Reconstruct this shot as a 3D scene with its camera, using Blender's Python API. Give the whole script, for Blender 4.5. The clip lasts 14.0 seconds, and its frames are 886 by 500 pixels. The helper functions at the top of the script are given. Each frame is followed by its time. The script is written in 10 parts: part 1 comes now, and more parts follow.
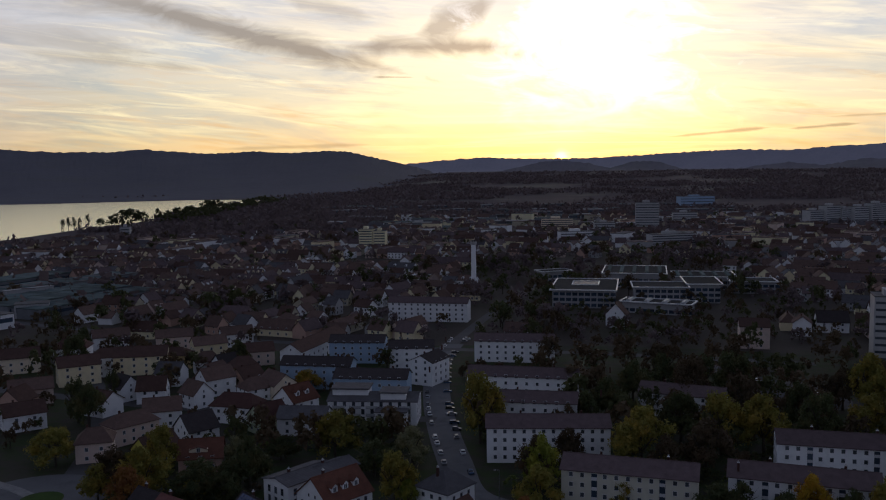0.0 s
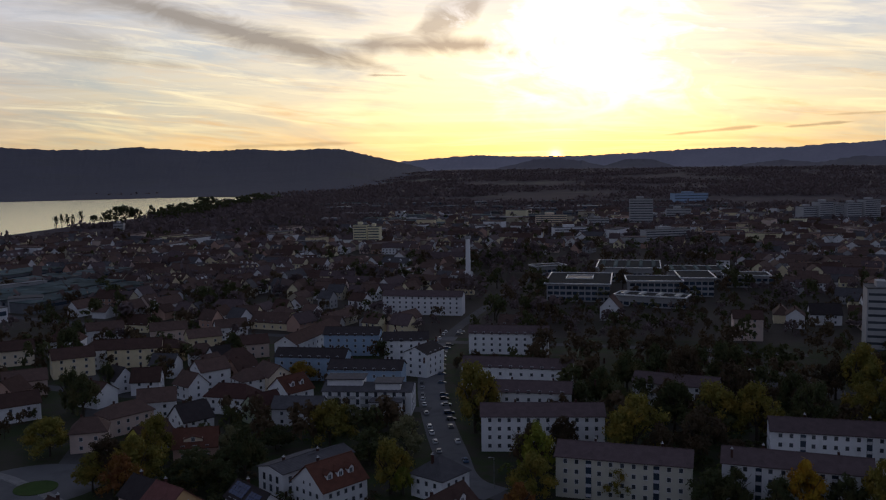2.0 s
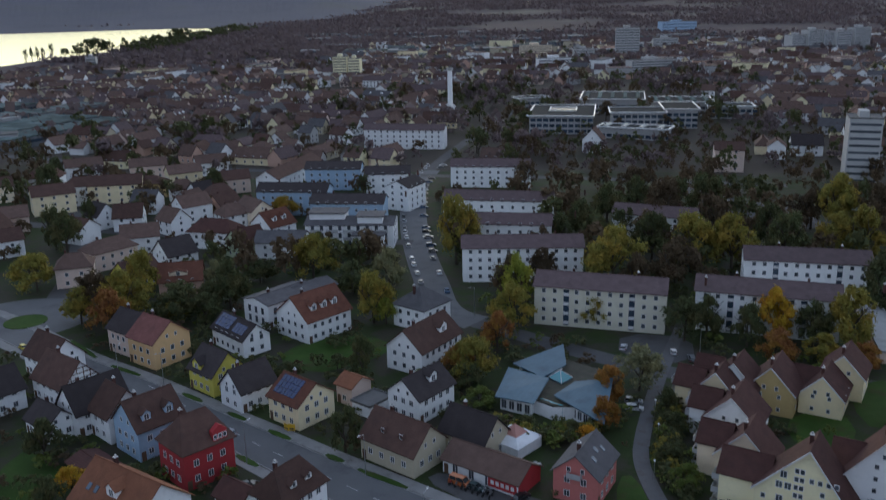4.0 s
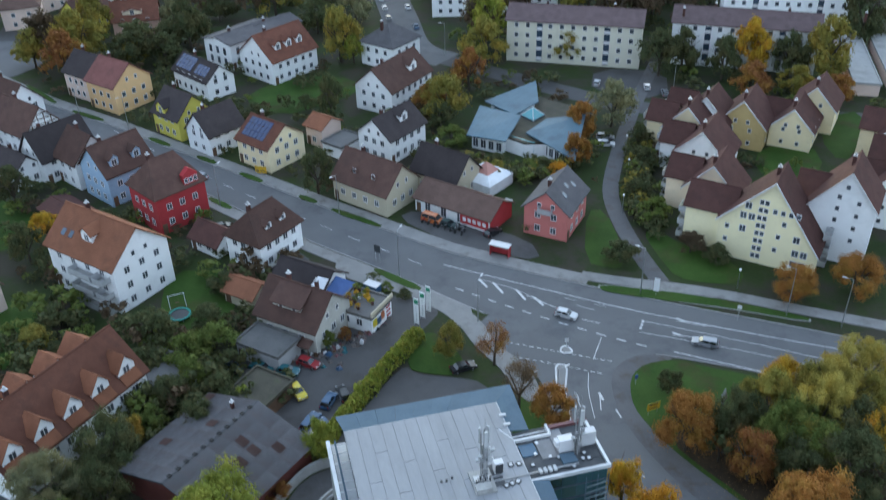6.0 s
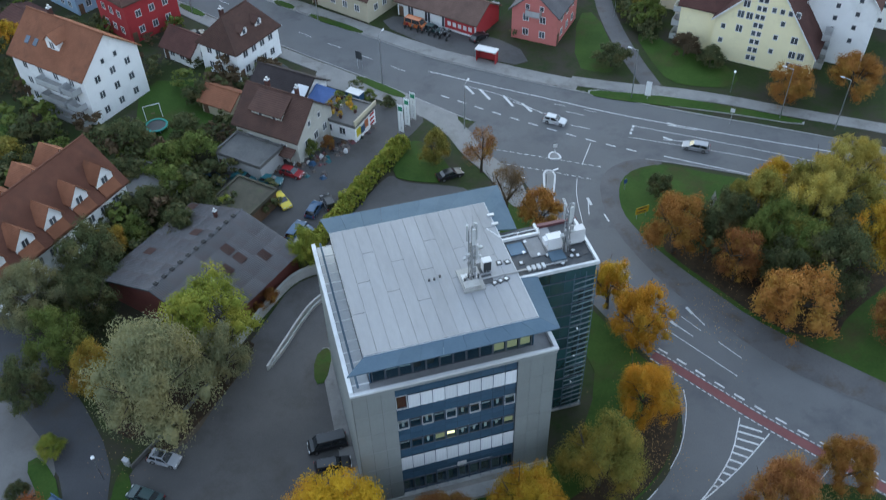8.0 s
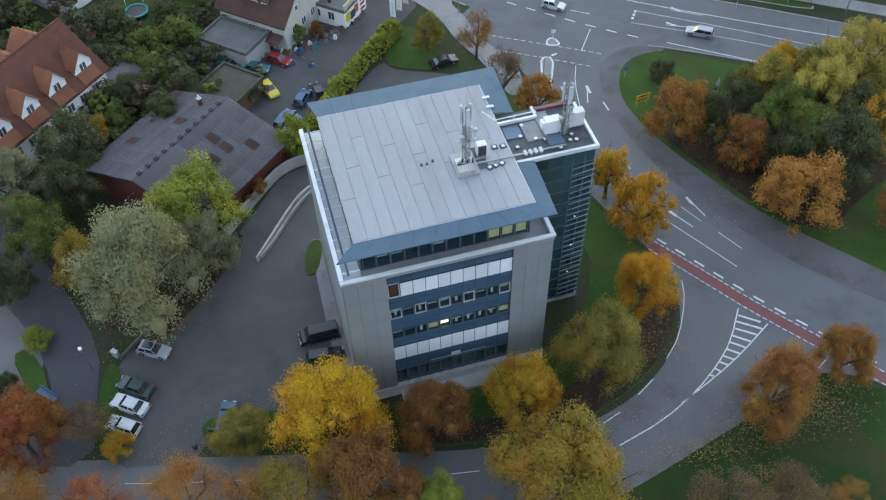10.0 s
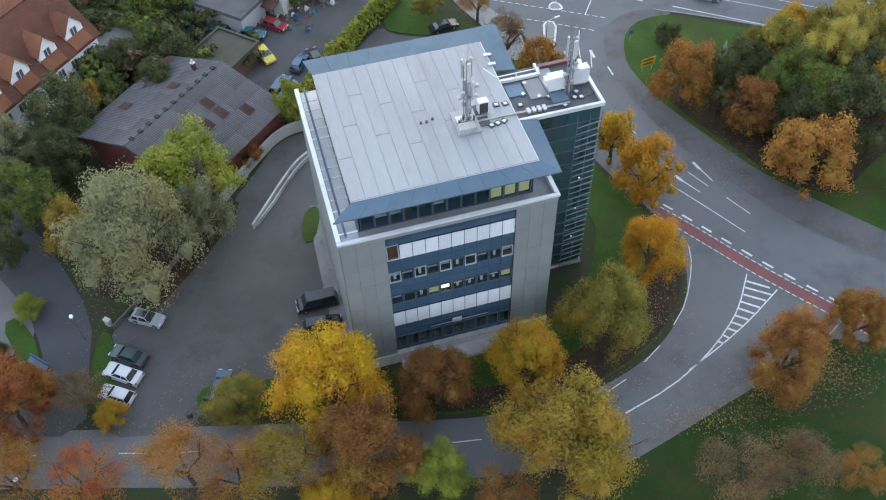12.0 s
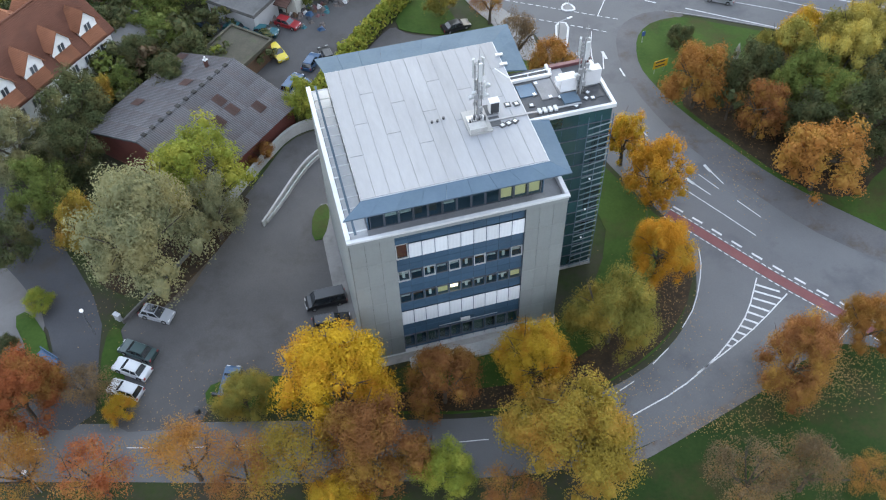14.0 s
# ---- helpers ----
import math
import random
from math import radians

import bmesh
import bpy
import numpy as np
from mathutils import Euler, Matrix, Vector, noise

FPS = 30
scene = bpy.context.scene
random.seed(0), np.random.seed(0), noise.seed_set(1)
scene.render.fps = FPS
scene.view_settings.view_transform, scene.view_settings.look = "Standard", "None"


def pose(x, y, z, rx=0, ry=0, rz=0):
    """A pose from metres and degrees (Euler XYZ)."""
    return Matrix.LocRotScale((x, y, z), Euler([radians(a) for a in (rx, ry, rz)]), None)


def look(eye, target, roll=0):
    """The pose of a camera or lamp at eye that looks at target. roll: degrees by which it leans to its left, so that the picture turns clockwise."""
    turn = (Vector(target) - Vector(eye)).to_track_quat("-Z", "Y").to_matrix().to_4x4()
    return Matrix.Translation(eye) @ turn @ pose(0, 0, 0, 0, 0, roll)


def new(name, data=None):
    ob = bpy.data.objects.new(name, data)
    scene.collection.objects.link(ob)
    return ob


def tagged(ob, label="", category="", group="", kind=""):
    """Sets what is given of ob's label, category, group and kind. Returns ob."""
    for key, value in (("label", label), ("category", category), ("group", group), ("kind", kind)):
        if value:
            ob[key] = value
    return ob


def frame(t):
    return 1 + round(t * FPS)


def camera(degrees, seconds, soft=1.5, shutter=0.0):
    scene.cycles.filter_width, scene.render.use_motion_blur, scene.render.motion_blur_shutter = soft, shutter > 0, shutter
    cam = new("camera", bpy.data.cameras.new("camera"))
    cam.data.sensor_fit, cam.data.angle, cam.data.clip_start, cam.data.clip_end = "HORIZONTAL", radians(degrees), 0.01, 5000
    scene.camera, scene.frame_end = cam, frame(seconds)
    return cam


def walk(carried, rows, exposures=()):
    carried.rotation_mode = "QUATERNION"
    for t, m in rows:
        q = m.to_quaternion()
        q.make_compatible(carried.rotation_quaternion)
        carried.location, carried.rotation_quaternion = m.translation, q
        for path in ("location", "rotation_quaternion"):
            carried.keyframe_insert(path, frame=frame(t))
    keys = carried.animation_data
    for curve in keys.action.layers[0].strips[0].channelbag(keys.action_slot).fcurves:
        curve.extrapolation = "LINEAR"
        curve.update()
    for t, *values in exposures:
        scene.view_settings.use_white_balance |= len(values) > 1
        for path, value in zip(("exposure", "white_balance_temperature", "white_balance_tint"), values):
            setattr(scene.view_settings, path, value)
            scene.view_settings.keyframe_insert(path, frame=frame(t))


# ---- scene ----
cam = camera(52.6, 14.0, soft=1.15, shutter=0.5)
PATH = [
    (0, (-0.583, -2.215, 92.114), (-0.62, -0.224, 91.925), -0.8),
    (0.5, (-0.592, -2.468, 91.555), (-0.627, -0.478, 91.366), -0.8),
    (1, (-0.613, -2.644, 90.867), (-0.645, -0.654, 90.677), -0.8),
    (1.5, (-0.659, -2.768, 90.078), (-0.688, -0.778, 89.886), -0.8),
    (2, (-0.751, -2.872, 89.362), (-0.775, -0.882, 89.169), -0.8),
    (2.5, (-0.799, -3.41, 88.573), (-0.821, -1.443, 88.215), -0.9),
    (2.7, (-0.75, -3.223, 88.476), (-0.772, -1.261, 88.087), -0.8),
    (4.8, (0.571, -1.064, 89.137), (0.599, 0.762, 88.321), -1.4),
    (5, (0.512, -0.763, 88.947), (0.545, 1.024, 88.049), -1.4),
    (5.5, (0.463, -0.481, 88.243), (0.505, 1.277, 87.29), -1.5),
    (6, (0.38, 0.339, 87.75), (0.431, 2.021, 86.67), -1.5),
    (6.5, (0.322, 0.646, 86.732), (0.385, 2.272, 85.57), -1.5),
    (7, (0.21, 0.656, 85.67), (0.281, 2.208, 84.41), -1.6),
    (7.5, (0.251, 1.024, 84.745), (0.32, 2.516, 83.415), -1.7),
    (8, (0.325, 1.171, 83.854), (0.387, 2.611, 82.467), -1.8),
    (8.5, (0.268, 1.461, 82.922), (0.329, 2.845, 81.48), -1.9),
    (9, (0.38, 1.746, 81.931), (0.438, 3.069, 80.431), -2.0),
    (9.2, (0.463, 1.865, 81.758), (0.523, 3.177, 80.25), -1.7),
    (11.5, (0.517, 2.141, 77.392), (0.574, 3.397, 75.836), -2.1),
    (12, (0.496, 2.152, 77.171), (0.55, 3.408, 75.616), -2.1),
    (12.5, (0.495, 2.149, 77.175), (0.542, 3.404, 75.619), -2.1),
    (13, (0.409, 2.069, 77.232), (0.452, 3.326, 75.678), -2.1),
    (13.5, (0.458, 2.048, 77.208), (0.496, 3.306, 75.653), -2.1),
    (14, (0.508, 2.07, 77.161), (0.541, 3.328, 75.606), -2.1),
]
# the clip's camera opens up as it tilts away from the sky, and its white balance follows
EXPOSURES = [(0, -1.34, 5700, 25), (2, -1.37, 5700, 25), (2.7, -1.34, 5700, 25), (4.8, 1.38, 5600, 6), (5.0, 1.42, 5600, 6), (5.5, 1.62, 5600, 5), (6.5, 1.57, 5600, 4), (9, 1.68, 5800, 5), (11.5, 2.0, 6050, 9), (12.5, 2.15, 6200, 10), (14, 2.33, 6350, 10)]
SKY_STRENGTH, NISHITA_PART, SUN_ENERGY = 1.0, 0.04, 0.25
SKY_RING = [(0.0, (4.6, 3.5, 1.6)), (0.045, (2.8, 2.4, 1.5)), (0.085, (2.1, 1.85, 1.38)), (0.17, (1.5, 1.35, 1.12)), (0.35, (0.55, 0.56, 0.58)), (0.6, (0.26, 0.30, 0.38)), (1.0, (0.18, 0.21, 0.30))]
SKY_HIGH = [(0.0, (1.6, 1.35, 1.05)), (0.18, (1.7, 1.75, 1.75)), (0.4, (0.58, 0.67, 0.78)), (0.7, (0.38, 0.46, 0.58)), (1.0, (0.34, 0.42, 0.56))]
walk(cam, [(t, look(eye, target, roll)) for t, eye, target, roll in PATH], EXPOSURES)

# ---- light: the sun on the western hills, the evening sky ----
SUN_AZ, SUN_EL = radians(6.5), radians(1.6)
SUN_DIR = Vector((math.sin(SUN_AZ) * math.cos(radians(0.35)), math.cos(SUN_AZ) * math.cos(radians(0.35)), math.sin(radians(0.35))))


def nd(nt, kind, **props):
    n = nt.nodes.new(kind)
    for k, v in props.items():
        if k == "inputs":
            for name, val in v.items():
                n.inputs[name].default_value = val
        elif k == "operation":
            n.operation = v
        elif k == "blend":
            n.blend_type = v
        elif k == "data":
            n.data_type = v
    return n


def ramp(nt, src, stops):
    r = nt.nodes.new("ShaderNodeValToRGB")
    while len(r.color_ramp.elements) < len(stops):
        r.color_ramp.elements.new(0.5)
    for e, (p, c) in zip(r.color_ramp.elements, stops):
        e.position = p
        e.color = (*c, 1) if len(c) == 3 else c
    nt.links.new(src, r.inputs[0])
    return r.outputs[0]


def arith(nt, op, a, b=None, clamp=False):
    n = nt.nodes.new("ShaderNodeMath")
    n.operation, n.use_clamp = op, clamp
    for i, s in enumerate((a, b)):
        if s is None:
            continue
        if isinstance(s, (int, float)):
            n.inputs[i].default_value = s
        else:
            nt.links.new(s, n.inputs[i])
    return n.outputs[0]


def mixc(nt, fac, a, b, blend="MIX"):
    n = nt.nodes.new("ShaderNodeMix")
    n.data_type, n.blend_type = "RGBA", blend
    for sock, s in ((n.inputs[0], fac), (n.inputs[6], a), (n.inputs[7], b)):
        if isinstance(s, (int, float)):
            sock.default_value = s
        elif isinstance(s, tuple):
            sock.default_value = (*s, 1) if len(s) == 3 else s
        else:
            nt.links.new(s, sock)
    return n.outputs[2]


def build_world():
    w = bpy.data.worlds.new("evening_sky")
    scene.world = w
    w.use_nodes = True
    nt = w.node_tree
    nt.nodes.clear()
    out = nt.nodes.new("ShaderNodeOutputWorld")
    bg = nt.nodes.new("ShaderNodeBackground")
    nt.links.new(bg.outputs[0], out.inputs[0])
    sky = nt.nodes.new("ShaderNodeTexSky")
    sky.sky_type = "NISHITA"
    sky.sun_disc = False
    sky.sun_elevation, sky.sun_rotation = SUN_EL, SUN_AZ
    sky.air_density, sky.dust_density, sky.ozone_density = 1.0, 1.4, 1.6
    tc = nt.nodes.new("ShaderNodeTexCoord")
    nrm = nt.nodes.new("ShaderNodeVectorMath")
    nrm.operation = "NORMALIZE"
    nt.links.new(tc.outputs["Generated"], nrm.inputs[0])
    d = nrm.outputs[0]
    sep = nt.nodes.new("ShaderNodeSeparateXYZ")
    nt.links.new(d, sep.inputs[0])
    up = arith(nt, "MAXIMUM", sep.outputs[2], 0.0)
    # angle to the sun, flattened so that the glow spreads along the horizon
    dot = nt.nodes.new("ShaderNodeVectorMath")
    dot.operation = "DOT_PRODUCT"
    nt.links.new(d, dot.inputs[0])
    dot.inputs[1].default_value = SUN_DIR
    ang = arith(nt, "ARCCOSINE", arith(nt, "MINIMUM", dot.outputs["Value"], 0.999999))
    # cloud layer seen in perspective
    comb = nt.nodes.new("ShaderNodeCombineXYZ")
    zz = arith(nt, "ADD", up, 0.06)
    nt.links.new(arith(nt, "DIVIDE", sep.outputs[0], zz), comb.inputs[0])
    nt.links.new(arith(nt, "DIVIDE", sep.outputs[1], zz), comb.inputs[1])
    mp = nt.nodes.new("ShaderNodeMapping")
    mp.inputs["Rotation"].default_value = (0, 0, radians(24))
    mp.inputs["Scale"].default_value = (0.55, 1.0, 1)
    nt.links.new(comb.outputs[0], mp.inputs[0])
    n1 = nd(nt, "ShaderNodeTexNoise", inputs={"Scale": 0.75, "Detail": 9.0, "Roughness": 0.62, "Distortion": 0.7})
    nt.links.new(mp.outputs[0], n1.inputs[0])
    n2 = nd(nt, "ShaderNodeTexNoise", inputs={"Scale": 0.33, "Detail": 3.0, "Roughness": 0.5, "Distortion": 0.3})
    nt.links.new(mp.outputs[0], n2.inputs[0])
    # colours: warm near the sun, pale blue-grey away from it
    base = ramp(nt, arith(nt, "DIVIDE", ang, math.pi), SKY_RING)
    high = ramp(nt, up, SKY_HIGH)
    fade = ramp(nt, arith(nt, "DIVIDE", ang, math.pi), [(0.2, (1, 1, 1)), (0.5, (0.55, 0.55, 0.55)), (1.0, (0.40, 0.40, 0.40))])
    high = mixc(nt, 1.0, high, fade, "MULTIPLY")
    tinted = mixc(nt, ramp(nt, up, [(0.0, (0, 0, 0)), (0.10, (0.25, 0.25, 0.25)), (0.45, (1, 1, 1))]), base, high)
    near = ramp(nt, ang, [(0.10, (1, 1, 1)), (1.2, (0, 0, 0))])
    low = arith(nt, "MULTIPLY", ramp(nt, up, [(0.0, (0.75, 0.75, 0.75)), (0.07, (0, 0, 0))]), near)
    tinted = mixc(nt, low, tinted, (2.6, 1.55, 0.70))
    glow = ramp(nt, ang, [(0.0, (1, 1, 1)), (0.22, (0.5, 0.5, 0.5)), (0.55, (0.12, 0.12, 0.12)), (1.6, (0, 0, 0))])
    thin = ramp(nt, n1.outputs[0], [(0.44, (0, 0, 0)), (0.62, (1, 1, 1))])
    lit = mixc(nt, glow, mixc(nt, near, (0.42, 0.45, 0.52), (1.0, 0.82, 0.70)), (5.0, 4.0, 2.2))
    col = mixc(nt, arith(nt, "MULTIPLY", thin, 0.55), tinted, lit)
    # sky position in degrees: along the horizon and above it
    azd = arith(nt, "MULTIPLY", arith(nt, "ARCTAN2", sep.outputs[0], sep.outputs[1]), 180 / math.pi)
    eld = arith(nt, "MULTIPLY", arith(nt, "ARCSINE", sep.outputs[2]), 180 / math.pi)
    pos = nt.nodes.new("ShaderNodeCombineXYZ")
    nt.links.new(azd, pos.inputs[0])
    nt.links.new(arith(nt, "ADD", eld, arith(nt, "MULTIPLY", azd, 0.10)), pos.inputs[1])
    front = ramp(nt, ang, [(0.45, (1, 1, 1)), (0.75, (0, 0, 0))])

    def veil(stretch, scale, lo, hi, warp=0.6):
        m = nt.nodes.new("ShaderNodeMapping")
        m.inputs["Scale"].default_value = (stretch[0], stretch[1], 1)
        nt.links.new(pos.outputs[0], m.inputs[0])
        n = nd(nt, "ShaderNodeTexNoise", inputs={"Scale": scale, "Detail": 8.0, "Roughness": 0.62, "Distortion": warp})
        nt.links.new(m.outputs[0], n.inputs[0])
        return ramp(nt, n.outputs[0], [(lo, (0, 0, 0)), (hi, (1, 1, 1))]), n.outputs[0]

    # thin streaks: pale grey-blue gaps, then warm lit edges low down
    gaps, _ = veil((0.11, 0.62), 1.0, 0.46, 0.66)
    away = ramp(nt, ang, [(0.12, (0, 0, 0)), (0.26, (1, 1, 1))])
    col = mixc(nt, arith(nt, "MULTIPLY", arith(nt, "MULTIPLY", gaps, away), 0.75), col, mixc(nt, front, (0.40, 0.44, 0.52), (1.22, 1.28, 1.26)))
    peach, _ = veil((0.16, 1.5), 1.0, 0.52, 0.70)
    lowband = ramp(nt, arith(nt, "DIVIDE", eld, 20), [(0.02, (1, 1, 1)), (0.36, (0.35, 0.35, 0.35)), (0.6, (0, 0, 0))])
    peach = arith(nt, "MULTIPLY", arith(nt, "MULTIPLY", peach, lowband), arith(nt, "MULTIPLY", away, front))
    col = mixc(nt, arith(nt, "MULTIPLY", peach, 0.75), col, (1.95, 1.22, 0.60))
    bright, _ = veil((0.09, 1.1), 1.3, 0.50, 0.72, 1.0)
    bright = arith(nt, "MULTIPLY", arith(nt, "MULTIPLY", bright, front), ramp(nt, arith(nt, "DIVIDE", eld, 20), [(0.05, (0.2, 0.2, 0.2)), (0.15, (1, 1, 1)), (0.8, (0.5, 0.5, 0.5))]))
    col = mixc(nt, arith(nt, "MULTIPLY", bright, 0.8), col, (2.9, 2.45, 1.55))
    # grey cloud banks with ragged edges
    _, rag = veil((0.22, 0.55), 1.1, 0.4, 0.6, 1.2)
    for az0, el0, az1, el1, half, deep in ((-30.0, 12.2, -4.4, 6.0, 0.85, 0.98), (-6.2, 7.4, 3.0, 7.3, 0.62, 0.9), (-2.2, 8.2, 2.2, 9.9, 0.95, 0.7), (2.6, 6.9, 6.2, 6.5, 0.3, 0.5), (-10.5, 10.2, -5.5, 9.2, 0.5, 0.4), (-30.0, 8.2, -19.0, 6.9, 0.75, 0.5), (-30.0, 10.3, -21.0, 9.2, 0.8, 0.4), (-25.5, 6.7, -16.0, 6.0, 0.3, 0.45), (13.4, 1.55, 18.8, 1.95, 0.11, 0.75), (20.0, 1.85, 23.6, 2.05, 0.1, 0.75), (22.5, 2.5, 30.0, 2.65, 0.07, 0.5), (-5.2, 5.55, -2.6, 5.5, 0.07, 0.7), (-14.6, 1.15, -6.0, 1.35, 0.14, 0.5), (26.5, 7.4, 29.5, 7.8, 0.2, 0.4)):
        t = arith(nt, "DIVIDE", arith(nt, "SUBTRACT", azd, az0), az1 - az0)
        mid = arith(nt, "ADD", arith(nt, "MULTIPLY", t, el1 - el0), el0)
        off = arith(nt, "ABSOLUTE", arith(nt, "SUBTRACT", eld, mid))
        ends = arith(nt, "MULTIPLY", arith(nt, "MAXIMUM", arith(nt, "SUBTRACT", arith(nt, "ABSOLUTE", arith(nt, "SUBTRACT", t, 0.5)), 0.36), 0.0), 5.0)
        dist = arith(nt, "ADD", arith(nt, "DIVIDE", off, half), ends)
        dist = arith(nt, "ADD", dist, arith(nt, "MULTIPLY", arith(nt, "SUBTRACT", rag, 0.5), 2.1))
        bank = ramp(nt, arith(nt, "MULTIPLY", dist, 0.5), [(0.10, (1, 1, 1)), (0.62, (0, 0, 0))])
        bank = arith(nt, "MULTIPLY", arith(nt, "MULTIPLY", bank, deep), front)
        col = mixc(nt, bank, col, (0.82, 0.70, 0.54))
    # the lit cloud over the sun
    over = nt.nodes.new("ShaderNodeVectorMath")
    over.operation = "DOT_PRODUCT"
    nt.links.new(d, over.inputs[0])
    oa, oe = SUN_AZ + radians(2.2), SUN_EL + radians(5.0)
    over.inputs[1].default_value = (math.sin(oa) * math.cos(oe), math.cos(oa) * math.cos(oe), math.sin(oe))
    reach = arith(nt, "ARCCOSINE", arith(nt, "MINIMUM", over.outputs["Value"], 0.999999))
    reach = arith(nt, "ADD", reach, arith(nt, "MULTIPLY", arith(nt, "SUBTRACT", rag, 0.5), 0.36))
    col = mixc(nt, arith(nt, "MULTIPLY", ramp(nt, reach, [(0.015, (1, 1, 1)), (0.12, (0, 0, 0))]), ramp(nt, up, [(0.03, (0, 0, 0)), (0.07, (1, 1, 1))])), col, (3.6, 3.3, 2.75))
    # the sun itself and its aureole
    core = ramp(nt, ang, [(0.0, (1, 1, 1)), (0.0040, (1, 1, 1)), (0.0090, (0, 0, 0))])
    aur = ramp(nt, ang, [(0.0, (1, 1, 1)), (0.02, (0.5, 0.5, 0.5)), (0.07, (0.16, 0.16, 0.16)), (0.26, (0, 0, 0))])
    col = mixc(nt, 1.0, col, mixc(nt, aur, (0, 0, 0), (2.2, 1.30, 0.40)), "ADD")
    col = mixc(nt, 1.0, col, mixc(nt, core, (0, 0, 0), (30, 9, 1.0)), "ADD")
    low_front = arith(nt, "MULTIPLY", ramp(nt, ang, [(0.5, (1, 1, 1)), (1.1, (0, 0, 0))]), ramp(nt, up, [(0.12, (1, 1, 1)), (0.34, (0, 0, 0))]))
    warm = ramp(nt, up, [(0.015, (1.10, 1.05, 0.62)), (0.06, (1.08, 1.09, 0.80)), (0.14, (1.03, 1.10, 1.0))])
    col = mixc(nt, low_front, col, mixc(nt, 1.0, col, warm, "MULTIPLY"))
    nis = mixc(nt, 1.0, sky.outputs[0], (NISHITA_PART, NISHITA_PART, NISHITA_PART), "MULTIPLY")
    col = mixc(nt, 1.0, col, nis, "ADD")
    nt.links.new(col, bg.inputs[0])
    bg.inputs[1].default_value = SKY_STRENGTH


build_world()
sun = new("sun", bpy.data.lights.new("sun", "SUN"))
sun.data.energy, sun.data.angle, sun.data.color = SUN_ENERGY, radians(0.6), (1.0, 0.55, 0.25)
sun.matrix_world = look((0, 0, 0), (-math.sin(SUN_AZ), -math.cos(SUN_AZ), -math.tan(radians(1.2))))

# ---- materials ----
MATS = {}


def mat(name, c1, c2, scale=0.6, fine=9.0, rough=0.85, bump=0.15, metal=0.0, spec=0.4, rnd=0.12, stains=None, stain_scale=0.25, island=0.0, bands=None, stretch=None, reach=(0.52, 0.70, 0.8)):
    """Two colours mixed by a coarse and a fine noise, with relief, wear and a little change from object to object."""
    m = bpy.data.materials.new(name)
    m.use_nodes = True
    nt = m.node_tree
    b = nt.nodes["Principled BSDF"]
    tc = nt.nodes.new("ShaderNodeTexCoord")
    vec = tc.outputs["Object"]
    if stretch:
        mp = nt.nodes.new("ShaderNodeMapping")
        mp.inputs["Scale"].default_value = stretch
        nt.links.new(vec, mp.inputs[0])
        vec = mp.outputs[0]
    coarse = nd(nt, "ShaderNodeTexNoise", inputs={"Scale": scale, "Detail": 4.0, "Roughness": 0.6})
    grain = nd(nt, "ShaderNodeTexNoise", inputs={"Scale": fine, "Detail": 3.0, "Roughness": 0.65})
    nt.links.new(vec, coarse.inputs[0])
    nt.links.new(vec, grain.inputs[0])
    f = arith(nt, "ADD", arith(nt, "MULTIPLY", coarse.outputs[0], 0.65), arith(nt, "MULTIPLY", grain.outputs[0], 0.35))
    f = ramp(nt, f, [(0.34, (0, 0, 0)), (0.66, (1, 1, 1))])
    if island:
        geo = nt.nodes.new("ShaderNodeNewGeometry")
        f = arith(nt, "ADD", arith(nt, "MULTIPLY", f, 1 - island), arith(nt, "MULTIPLY", geo.outputs["Random Per Island"], island))
    col = mixc(nt, f, c1, c2)
    if stains:
        st = nd(nt, "ShaderNodeTexNoise", inputs={"Scale": stain_scale, "Detail": 6.0, "Roughness": 0.7})
        nt.links.new(vec, st.inputs[0])
        col = mixc(nt, ramp(nt, st.outputs[0], [(reach[0], (0, 0, 0)), (reach[1], (reach[2],) * 3)]), col, stains)
    height = grain.outputs[0]
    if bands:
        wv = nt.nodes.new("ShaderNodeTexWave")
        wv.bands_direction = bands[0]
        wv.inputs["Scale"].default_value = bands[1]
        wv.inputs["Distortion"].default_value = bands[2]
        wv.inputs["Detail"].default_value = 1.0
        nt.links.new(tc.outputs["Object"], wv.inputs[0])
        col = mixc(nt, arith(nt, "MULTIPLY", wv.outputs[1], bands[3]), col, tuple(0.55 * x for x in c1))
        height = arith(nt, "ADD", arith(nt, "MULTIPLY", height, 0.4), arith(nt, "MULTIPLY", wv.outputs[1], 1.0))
    info = nt.nodes.new("ShaderNodeObjectInfo")
    val = arith(nt, "ADD", arith(nt, "MULTIPLY", info.outputs["Random"], 2 * rnd), 1.0 - rnd)
    hsv = nt.nodes.new("ShaderNodeHueSaturation")
    nt.links.new(val, hsv.inputs["Value"])
    nt.links.new(col, hsv.inputs["Color"])
    nt.links.new(hsv.outputs[0], b.inputs["Base Color"])
    b.inputs["Roughness"].default_value = rough
    b.inputs["Metallic"].default_value = metal
    b.inputs["Specular IOR Level"].default_value = spec
    if bump:
        bp = nt.nodes.new("ShaderNodeBump")
        bp.inputs["Strength"].default_value = bump
        bp.inputs["Distance"].default_value = 0.05
        nt.links.new(height, bp.inputs["Height"])
        nt.links.new(bp.outputs[0], b.inputs["Normal"])
    MATS[name] = m
    return m


